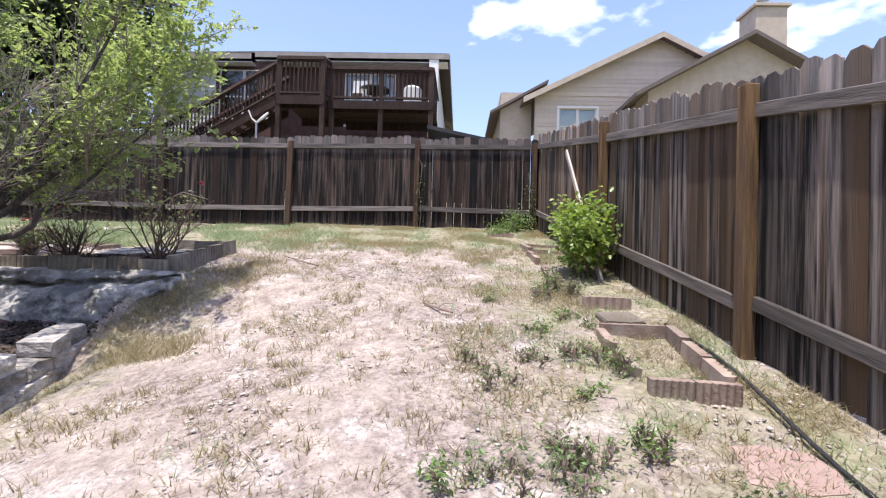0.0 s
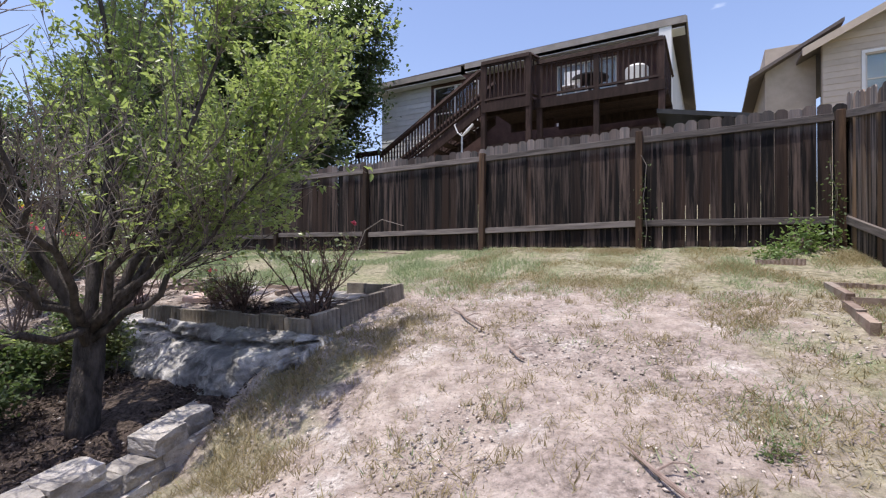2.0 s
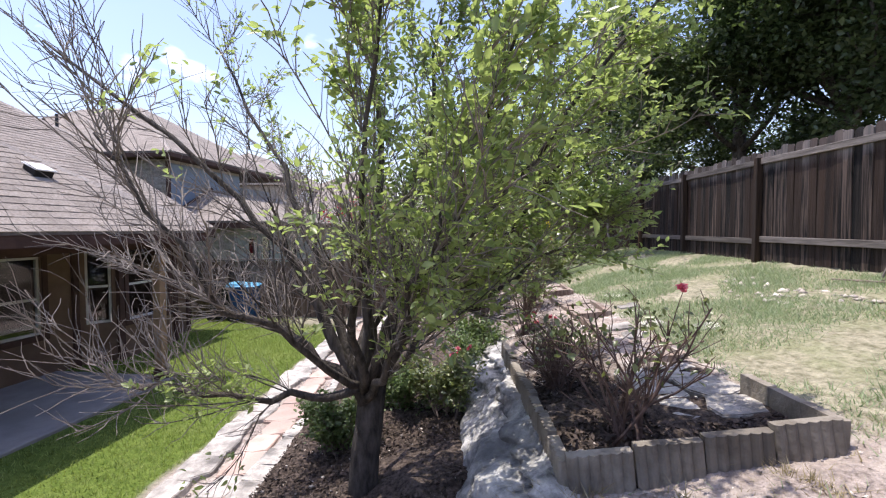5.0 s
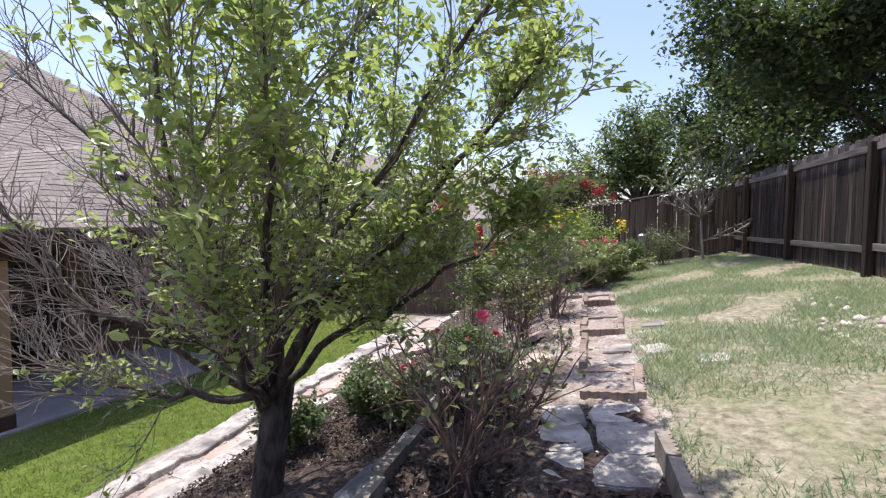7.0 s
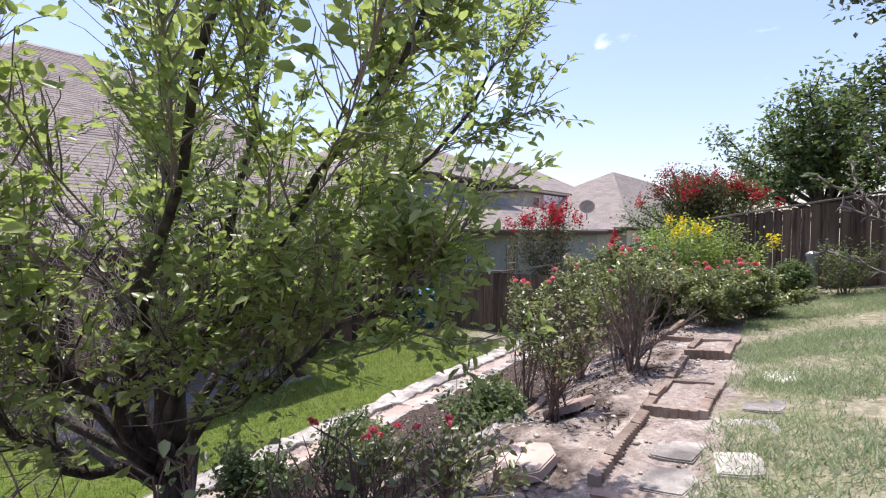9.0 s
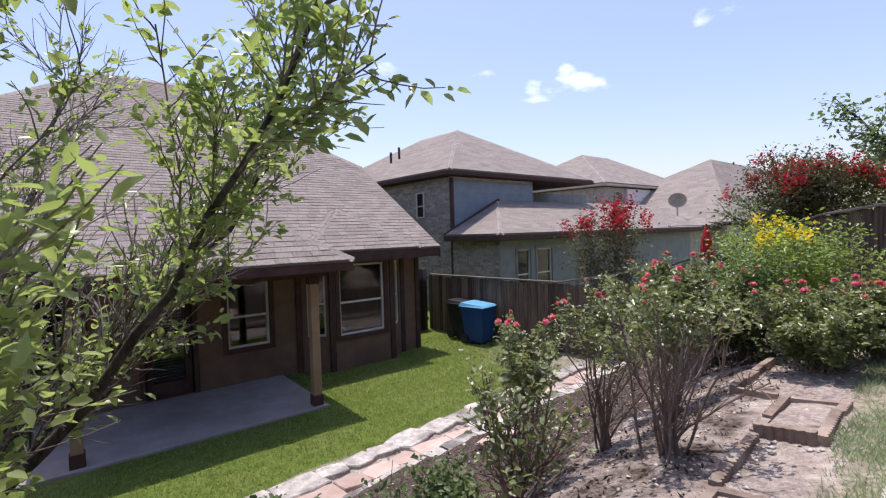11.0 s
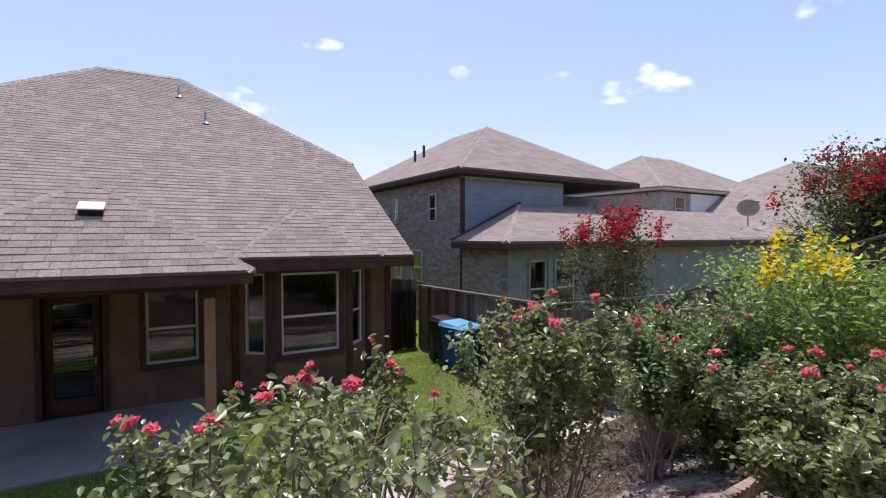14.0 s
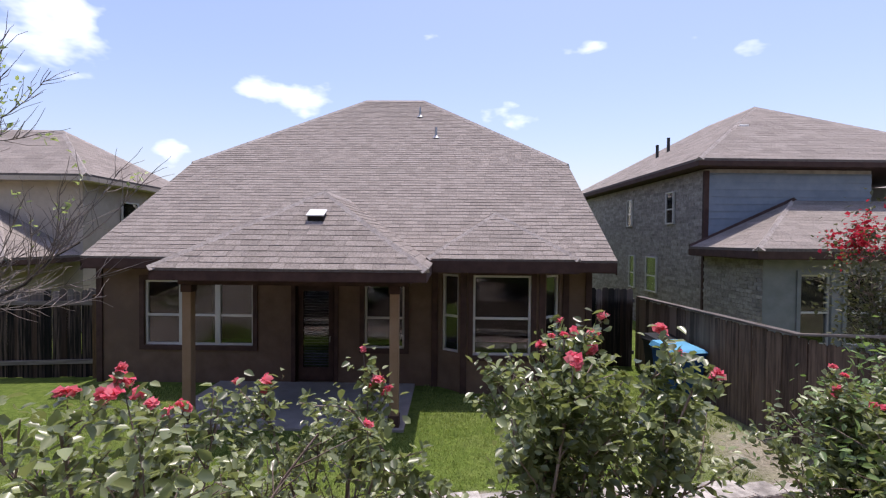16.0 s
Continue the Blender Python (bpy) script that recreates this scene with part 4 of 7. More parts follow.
def hip_roof(parent, x0, x1, y0, y1, z, ridge_z, over, rng, course=0.22, along="x", faces="nesw", trim=None):
    """A hip roof over a rectangle, with shingle rows on the faces asked for."""
    X0, X1, Y0, Y1 = x0 - over, x1 + over, y0 - over, y1 + over
    if along == "x":
        k = (Y1 - Y0) / 2
        r0, r1 = (X0 + k, (Y0 + Y1) / 2, ridge_z), (X1 - k, (Y0 + Y1) / 2, ridge_z)
        polys = {"s": [(X1, Y0, z), (X0, Y0, z), r0, r1], "n": [(X0, Y1, z), (X1, Y1, z), r1, r0], "e": [(X1, Y1, z), (X1, Y0, z), r1], "w": [(X0, Y0, z), (X0, Y1, z), r0]}
    else:
        k = (X1 - X0) / 2
        r0, r1 = ((X0 + X1) / 2, Y0 + k, ridge_z), ((X0 + X1) / 2, Y1 - k, ridge_z)
        polys = {"s": [(X1, Y0, z), (X0, Y0, z), r0], "n": [(X0, Y1, z), (X1, Y1, z), r1], "e": [(X1, Y1, z), (X1, Y0, z), r0, r1], "w": [(X0, Y0, z), (X0, Y1, z), r1, r0]}
    g = Geo()
    for p in polys.values():
        g.slab(p, 0.06)
    rf = part("roof", g, M_FELT, parent, "brown grey shingle hip roof")
    for f in faces:
        tagged(part("shingles", shingle_rows(polys[f], course, 0.5, rng, thick=0.007), M_SHINGLE, rf), kind="stuff")
    for a, b in ((r0, r1), ((X0, Y0, z), r0), ((X0, Y1, z), r0 if along == "x" else r1), ((X1, Y0, z), r1 if along == "x" else r0), ((X1, Y1, z), r1)):
        if (Vector(b) - Vector(a)).length > 0.3:
            tagged(part("ridge_cap", caps(a, b, rng), M_CAP, rf), kind="stuff")
    fa = Geo()
    fa.box(X0, X1, Y0, Y0 + 0.03, z - 0.19, z - 0.06).box(X0, X1, Y1 - 0.03, Y1, z - 0.19, z - 0.06)
    fa.box(X0, X0 + 0.03, Y0 + 0.03, Y1 - 0.03, z - 0.19, z - 0.06).box(X1 - 0.03, X1, Y0 + 0.03, Y1 - 0.03, z - 0.19, z - 0.06)
    part("fascia", fa, trim or M_TRIM, rf)
    part("soffit", Geo().box(X0 + 0.03, X1 - 0.03, Y0 + 0.03, Y1 - 0.03, z - 0.19, z - 0.17), trim or M_TRIM, rf)
    return rf


def brick_face(parent, ln, z0, z1, m, limit, holes=()):
    """Courses of brick standing proud of a mortar wall, as one part."""
    g = Geo()
    rng = random.Random(5)
    z, row = z0, 0
    while z < z1 - 0.05:
        x = -0.12 * (row % 2)
        while x < ln:
            a, b = max(0, x), min(ln, x + 0.29)
            if b - a > 0.05 and not any(h[0] < (a + b) / 2 < h[1] and h[2] < z + 0.05 < h[3] for h in holes):
                d = 0.008 + 0.012 * rng.random()
                vs = [(a, 0, z), (b, 0, z), (b, 0, z + 0.085), (a, 0, z + 0.085), (a, d, z), (b, d, z), (b, d, z + 0.085), (a, d, z + 0.085)]
                g.add(vs, [(7, 6, 5, 4), (4, 5, 1, 0), (6, 7, 3, 2), (5, 6, 2, 1), (7, 4, 0, 3)])
            x += 0.3
        z += 0.096
        row += 1
    me = g.mesh("brickwork")
    ob = part("brickwork", me, M_BRICKS, parent, "grey brown brick courses", m)
    ob["kind"] = "stuff"


M_BRICKS = mat("loose toned brick", (0.24, 0.21, 0.185), (0.42, 0.38, 0.34), scale=12, bump=0.5, bscale=60, rnd=0.12, island=True)


def grey_house():
    """Two-storey neighbour with a brick side, blue upper siding and a low front hip roof."""
    rng = random.Random(21)
    h = thing("neighbour_house", "two-storey brick and blue siding house with brown hip roofs", "house", (-17.0, -6.0, 0), -4)
    part("upper_wall", Geo().box(-4.6, 0, -11, 0, 0.2, 5.2), M_BRICK, h, "grey brown brick two-storey wall")
    # east face runs along -y; a pose that turns x to -y and outward to +x
    me = pose(0.002, 0, 0, 0, 0, -90)
    holes = [(1.55, 2.05, 3.75, 4.75), (4.6, 5.05, 3.75, 4.75), (2.6, 3.4, 1.5, 2.7), (4.3, 4.8, 1.5, 2.7)]
    brick_face(h, 11, 0.3, 5.1, me, 0, holes)
    for a, b, lo, hi in holes:
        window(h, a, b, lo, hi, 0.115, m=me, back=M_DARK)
    lap(h, -4.6, -0.1, 3.05, 5.1, 0.002, M_BLUESIDE, board=0.2)
    part("corner_board", Geo().box(-0.1, 0.03, -0.06, 0.035, 0.3, 5.15), M_TRIM, h)
    hip_roof(h, -8.2, 0, -11, 0, 5.42, 8.05, 0.42, rng, faces="ne", along="y")
    part("upper_wing", Geo().box(-12, -4.6, -9, -2.2, 0.2, 5.0), M_GREYWALL, h)
    # low front part
    part("front_wall", wall_geo(-14.5, 0.0, 0.2, 2.9, 2.35, 0.2, [(-1.55, -0.85, 0.9, 2.5), (-2.75, -1.9, 0.9, 2.5), (-5.2, -4.4, 1.0, 2.4)]), M_GREYWALL, h, "grey stucco front wall")
    part("low_wall", Geo().box(-0.2, 0.0, 0.0, 2.15, 0.2, 2.9), M_BRICK, h)
    brick_face(h, 2.33, 0.3, 2.85, pose(0.002, 2.34, 0, 0, 0, -90), 0)
    # Near-black sheet: the shade inside the room is its colour.
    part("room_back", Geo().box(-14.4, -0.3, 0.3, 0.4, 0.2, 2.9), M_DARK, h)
    for a, b in ((-1.55, -0.85), (-2.75, -1.9), (-5.2, -4.4)):
        window(h, a, b, 0.9 if a > -4 else 1.0, 2.5 if a > -4 else 2.4, 2.35, trim=M_GREYWALL)
    X1, Y1, z = 0.42, 2.78, 3.08
    A, B, C = (X1, 0.02, z), (X1, Y1, z), (-2.4, 0.02, 4.36)
    W0, W1 = (-15, Y1, z), (-15, 0.02, 4.36)
    g = Geo().slab([B, W0, W1, C], 0.06).slab([A, B, C], 0.06)
    rf = part("low_roof", g, M_FELT, h, "brown grey low hip roof")
    for poly in ([W0, B, C, W1], [B, A, C]):
        tagged(part("shingles", shingle_rows(poly, 0.18, 0.4, rng, thick=0.007), M_SHINGLE, rf), kind="stuff")
    tagged(part("ridge_cap", caps(B, C, rng), M_CAP, rf), kind="stuff")
    part("flashing", caps((X1, 0.06, z + 0.02), (-2.4, 0.06, 4.4), rng, 0.08), M_TRIM, rf)
    part("fascia", Geo().box(-15, X1, Y1 - 0.03, Y1, z - 0.22, z - 0.06).box(X1 - 0.03, X1, 0, Y1 - 0.03, z - 0.22, z - 0.06), M_TRIM, rf)
    part("soffit", Geo().box(-15, X1 - 0.03, 0.0, Y1 - 0.03, z - 0.24, z - 0.22), M_TRIM, rf)
    for x, y, z0, hh in ((-1.6, -6.2, 6.5, 0.6), (-1.95, -6.0, 6.75, 0.6), (-2.9, -3.6, 6.9, 0.25), (-3.2, -1.6, 6.3, 0.25)):
        part("vent_pipe", Geo().tube([(x, y, z0 - 0.3), (x, y, z0 + hh)], [0.06, 0.06], 8), M_BLACKPIPE if hh > 0.5 else M_METAL, h)
    part("roof_vent", Geo().box(-2.6, -2.3, -2.4, -2.1, 6.75, 6.95, c=0.02), M_WHITE, h)
    return h


grey_house()


def far_houses():
    rng = random.Random(31)
    h = thing("far_house", "brick and pale stucco house with a brown hip roof", "house", (-33.0, -8.3, 0), -4, group="houses along the row")
    part("wall", Geo().box(-7.0, 0, -9, 0, 0.0, 5.75), M_BRICK, h, "brick upper wall")
    part("gable_wall", Geo().box(-7.0, -2.6, 0.002, 0.2, 3.0, 5.7), M_PALESIDE, h, "pale upper wall")
    window(h, -2.2, -1.3, 4.2, 5.5, 0.115, back=M_DARK)
    hip_roof(h, -12.5, 0, -9, 0, 6.0, 8.75, 0.45, rng, faces="ne", course=0.3, trim=M_TANSTUCCO)
    part("low_wall", Geo().box(-10, 4, -1, 5.6, 0, 2.9), M_BRICK, h)
    hip_roof(h, -10, 4, -6, 5.6, 3.15, 4.7, 0.5, rng, faces="ne", course=0.3)
    h2 = thing("far_house", "beige stucco house with a tall brown roof and dish", "house", (-34.6, -1.8, 0), -4, group="houses along the row")
    part("wall", Geo().box(-16, 0, -12, 0.0, 0, 3.1), M_TANSTUCCO, h2, "beige stucco wall")
    A, B, C, D = (0.5, 0.4, 3.3), (0.5, -12.4, 3.3), (-8.0, -3.8, 7.9), (-20.0, -3.8, 7.9)
    g = Geo().slab([A, C, B], 0.08).slab([(-22, 0.4, 3.3), D, C, A], 0.08).slab([B, C, D, (-22, -12.4, 3.3)], 0.08)
    rf = part("roof", g, M_FELT, h2, "brown grey hip roof")
    tagged(part("shingles", shingle_rows([A, B, C], 0.3, 0.6, rng, thick=0.007), M_SHINGLE, rf), kind="stuff")
    tagged(part("shingles", shingle_rows([(-22, 0.4, 3.3), A, C, D], 0.3, 0.6, rng, thick=0.007), M_SHINGLE, rf), kind="stuff")
    for x in (-1.6, -3.4, -5.6):
        window(h2, x, x + 0.8, 1.2, 2.6, 0.115, back=M_DARK)
    dish = Geo()
    rings = [(0.0, 0.0), (0.2, 0.02), (0.38, 0.07), (0.5, 0.13)]
    for k, (r, d) in enumerate(rings[:-1]):
        for j in range(14):
            a0, a1 = 2 * math.pi * j / 14, 2 * math.pi * (j + 1) / 14
            r1, d1 = rings[k + 1]
            dish.add([(r * math.cos(a0), d, r * math.sin(a0)), (r1 * math.cos(a0), d1, r1 * math.sin(a0)), (r1 * math.cos(a1), d1, r1 * math.sin(a1)), (r * math.cos(a1), d, r * math.sin(a1))], [(0, 1, 2, 3)])
    dt = thing("satellite_dish", "grey satellite dish on a roof", "satellite dish", (-33.7, -4.1, 4.05))
    part("reflector", dish, M_METAL, dt, "grey dish", pose(0, 0, 0.65, -35, 0, -70), smooth=True)
    part("mast", Geo().tube([(0, 0, -0.35), (0.05, 0, 0.3), (0, 0, 0.62)], [0.04, 0.04, 0.04], 8), M_METAL, dt)
    pr = thing("parasol", "closed dark red parasol on the neighbour's patio", "parasol", (-24.5, 0.2, ground_z(-24.5, 0.2)))
    part("pole", Geo().tube([(0, 0, 0), (0, 0, 2.9)], [0.03, 0.03], 8), M_DARK, pr)
    part("canopy", Geo().tube([(0, 0, 1.3), (0, 0, 1.5), (0, 0, 2.3), (0, 0, 2.85)], [0.22, 0.26, 0.18, 0.04], 8), M_RED, pr)


far_houses()


def east_house():
    rng = random.Random(41)
    h = thing("neighbour_house", "two-storey beige house with brown roofs beside the yard", "house", (0.9, -9.0, 0), -4)
    part("wall", Geo().box(0, 12, -5.2, 0, 0.2, 4.9), M_TANSTUCCO, h, "beige stucco upper wall")
    hip_roof(h, 0, 14, -5.2, 0, 5.05, 6.95, 0.45, rng, faces="nw", trim=M_TANSTUCCO)
    window(h, 0.0, 0.9, 3.3, 4.4, 0.115, back=M_DARK, m=pose(-0.002, -2.6, 0, 0, 0, 90))
    part("low_wall", Geo().box(0.6, 9, 0, 2.2, 0.2, 2.4), M_TANSTUCCO, h)
    hip_roof(h, 0.4, 12, -4, 2.2, 2.65, 4.6, 0.4, rng, faces="nw")


east_house()


M_EAVE = mat("dull beige eave paint", (0.26, 0.235, 0.21), (0.34, 0.31, 0.28), scale=3, bump=0.1, rnd=0.0)


def deck_house():
    """House above the back fence with a raised dark deck and stair."""
    rng = random.Random(51)
    h = thing("uphill_house", "pale sided house above the fence with a raised dark deck", "house", (0, 0, 0))
    gz = 3.7
    # Dark brown front: shade by the deck is put into the colour.
    part("wall", wall_geo(-7.4, -1.45, gz, 8.75, 0, 0.2, [(-4.9, -3.0, 6.45, 8.45)]), M_TRIM, h, "front wall with shade put into its dark brown", pose(0, 16.8, 0, 0, 0, 180) @ Matrix.Diagonal((-1, 1, 1, 1)))
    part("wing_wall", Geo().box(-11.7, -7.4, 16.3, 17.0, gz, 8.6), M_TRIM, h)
    part("body", Geo().box(-11.7, -1.45, 17.1, 25, gz, 8.7), M_PALESIDE, h)
    m = pose(0, 16.298, 0, 0, 0, 180)
    lap(h, 9.45, 11.7, 5.6, 8.5, 0.0, M_PALESIDE, m)
    window(h, 7.5, 9.3, 6.5, 8.3, 0.08, m=m, cols=2)
    part("corner_trim", Geo().box(-1.75, -1.42, 16.2, 16.62, 4.2, 8.75), M_WHITE, h, "white corner post")
    window(h, 3.0, 4.9, 6.45, 8.45, 0.0, m=pose(0, 16.8, 0, 0, 0, 180), cols=2)
    g = Geo()
    A, B, C, D = (-1.05, 16.2, 8.95), (-8.0, 16.2, 8.95), (-6.5, 21, 11.0), (-4.5, 21, 11.0)
    g.slab([B, A, D, C], 0.06).slab([A, (-1.05, 26, 8.95), D], 0.06).slab([(-1.05, 26, 8.95), (-12.2, 26, 8.95), C, D], 0.06)
    g.slab([(-12.2, 15.9, 8.75), B, C], 0.06).slab([(-12.2, 26, 8.95), (-12.2, 15.9, 8.75), C], 0.06)
    rf = part("roof", g, M_FELT, h, "brown shingle roof with pale fascia")
    tagged(part("shingles", shingle_rows([B, A, D, C], 0.2, 0.5, rng, thick=0.007), M_SHINGLE, rf), kind="stuff")
    fa = Geo().box(-8.0, -1.05, 16.17, 16.198, 8.74, 8.93).box(-1.048, -1.02, 16.2, 26, 8.74, 8.93).box(-12.2, -8.0, 15.87, 15.898, 8.55, 8.73)
    part("fascia", fa, M_EAVE, rf, "dull beige eave board")
    # Added dark sheet puts the gloom below the deck into colour.
    part("lower_wall", Geo().box(-7.4, -1.45, 16.7, 16.79, gz, 6.1), M_DECK, h, "dark sheet with the shade under the deck in its colour")
    part("soffit", Geo().box(-8.0, -1.09, 16.24, 16.8, 8.64, 8.66).box(-12.2, -8.0, 15.9, 16.4, 8.44, 8.46), M_PALESIDE, rf)
    # deck
    d = thing("deck", "raised dark stained timber deck with railings and stair", "deck", (0, 0, 0))
    fl = 6.42
    k = 0
    for x0, x1, y0, y1 in ((-6.05, -4.62, 13.4, 16.2), (-4.60, -1.40, 13.75, 16.6)):
        y = y0
        while y < y1 - 0.05:
            part("deck_board", Geo().box(x0, x1, y, y + 0.135, fl - 0.035, fl), M_DECK, d)
            y += 0.14
        part("rim_joist", Geo().box(x0, x1, y0 - 0.03, y0 - 0.002, fl - 0.26, fl - 0.01), M_DECK, d)
        part("joist_frame", Geo().box(x0, x1, y0 + 0.3, y0 + 0.4, fl - 0.28, fl - 0.04), M_DECK, d)
        part("joist_frame", Geo().box(x0, x1, y1 - 0.6, y1 - 0.5, fl - 0.28, fl - 0.04), M_DECK, d)

    def railing(p, q, z0, z1, hgt):
        p, q = Vector((*p, z0)), Vector((*q, z1))
        ln = (q - p).length
        dirn = (q - p).normalized()
        n = max(2, int(ln / 0.125))
        for i in range(n + 1):
            a = p + dirn * (ln * i / n)
            part("baluster", Geo().box(a.x - 0.018, a.x + 0.018, a.y - 0.018, a.y + 0.018, a.z + 0.08, a.z + hgt - 0.05), M_DECK, d)
        for hh in (0.09, hgt - 0.06):
            part("handrail", Geo().tube([p + Vector((0, 0, hh)), q + Vector((0, 0, hh))], [0.04, 0.04], 4), M_DECK, d)
        part("cap_rail", Geo().tube([p + Vector((0, 0, hgt)), q + Vector((0, 0, hgt))], [0.075, 0.075], 4), M_DECK, d)

    railing((-6.05, 13.42), (-4.65, 13.42), fl, fl, 1.12)
    railing((-4.65, 13.42), (-4.55, 13.78), fl, fl, 1.12)
    railing((-4.55, 13.78), (-1.44, 13.78), fl, fl, 0.98)
    railing((-1.44, 13.78), (-1.44, 16.5), fl, fl, 0.98)
    for x, y in ((-6.0, 13.46), (-4.68, 13.46), (-4.5, 13.82), (-3.0, 13.82), (-1.48, 13.82)):
        part("deck_post", Geo().box(x - 0.07, x + 0.07, y - 0.07, y + 0.07, ground_z(x, y) - 0.1, fl + (1.1 if y < 13.5 else 0.98), c=0.008), M_DECK, d)
    s0, s1 = (-6.1, fl), (-9.6, 4.4)
    for y in (13.44, 14.5):
        vs = [(s0[0], y, s0[1]), (s1[0], y, s1[1]), (s1[0], y, s1[1] - 0.3), (s0[0], y, s0[1] - 0.3)]
        vs += [(a, b + 0.05, c) for a, b, c in vs]
        part("stringer", Geo().convex(vs, [(0, 1, 2, 3), (4, 5, 6, 7), (0, 1, 5, 4), (1, 2, 6, 5), (2, 3, 7, 6), (3, 0, 4, 7)]), M_DECK, d)
        railing((s0[0], y), (s1[0], y), s0[1], s1[1], 0.95)
    for i in range(11):
        x = s0[0] + (s1[0] - s0[0]) * (i + 0.5) / 11
        z = s0[1] + (s1[1] - s0[1]) * (i + 0.5) / 11
        part("tread", Geo().box(x - 0.15, x + 0.15, 13.5, 14.5, z - 0.04, z), M_DECK, d)
    railing((-9.6, 13.44), (-10.6, 13.44), 4.5, 4.5, 0.95)
    # things on and by the deck
    b = Geo()
    b.tube([(0, 0, 0), (0, 0, 0.1), (0, 0, 0.55), (0, 0, 0.62)], [0.24, 0.28, 0.28, 0.2], 14)
    single("planter_tub", b, M_WHITE, "white round tub standing on the deck", "tub", pose(-2.1, 14.3, fl))
    ch = thing("patio_chair", "white plastic patio chair standing on the deck", "chair", (-3.85, 14.5, fl))
    part("seat", Geo().box(-0.22, 0.22, -0.22, 0.22, 0.4, 0.44, c=0.01), M_WHITE, ch)
    part("backrest", Geo().box(-0.22, 0.22, 0.2, 0.24, 0.44, 0.95, c=0.01), M_WHITE, ch)
    for sx in (-0.2, 0.2):
        for sy in (-0.2, 0.2):
            part("leg", Geo().box(sx - 0.02, sx + 0.02, sy - 0.02, sy + 0.02, 0, 0.4), M_WHITE, ch)
    t = thing("patio_table", "dark round table on the deck", "table", (-3.4, 14.9, fl))
    part("tabletop", Geo().tube([(0, 0, 0.7), (0, 0, 0.74)], [0.5, 0.5], 20), M_BLACKPIPE, t)
    part("pedestal", Geo().tube([(0, 0, 0), (0, 0, 0.03), (0, 0, 0.04), (0, 0, 0.7)], [0.22, 0.22, 0.05, 0.04], 10), M_BLACKPIPE, t)
    an = thing("antenna", "white V-shaped antenna on a post behind the fence", "antenna", (-6.4, 12.9, ground_z(-6.4, 12.9)))
    zt = 5.45 - ground_z(-6.4, 12.9)
    part("mast", Geo().tube([(0, 0, 0), (0, 0, zt)], [0.03, 0.03], 8), M_METAL, an)
    part("arm", Geo().tube([(0, 0, zt), (-0.14, 0, zt + 0.12), (-0.25, 0.02, zt + 0.36)], [0.02, 0.018, 0.018], 8), M_WHITE, an)
    part("arm", Geo().tube([(0, 0, zt), (0.16, 0, zt + 0.13), (0.33, 0.02, zt + 0.30)], [0.025, 0.045, 0.03], 8), M_WHITE, an)
    sh = thing("shed", "low dark-roofed shed behind the back fence", "shed", (0, 0, 0))
    part("wall", Geo().box(-1.2, 0.3, 13.0, 14.2, ground_z(0, 13.0) - 0.1, 4.9), M_DECK, sh)
    vs = [(-1.5, 12.8, 5.45), (0.6, 12.8, 5.03), (0.6, 14.4, 5.03), (-1.5, 14.4, 5.45)]
    part("roof", Geo().slab(vs, 0.1), M_BLACKPIPE, sh, "dark sloping roof")


deck_house()


M_PALEBLIND = mat("pale bluish blind", (0.50, 0.60, 0.68), (0.58, 0.68, 0.75), scale=2, bump=0, rnd=0)


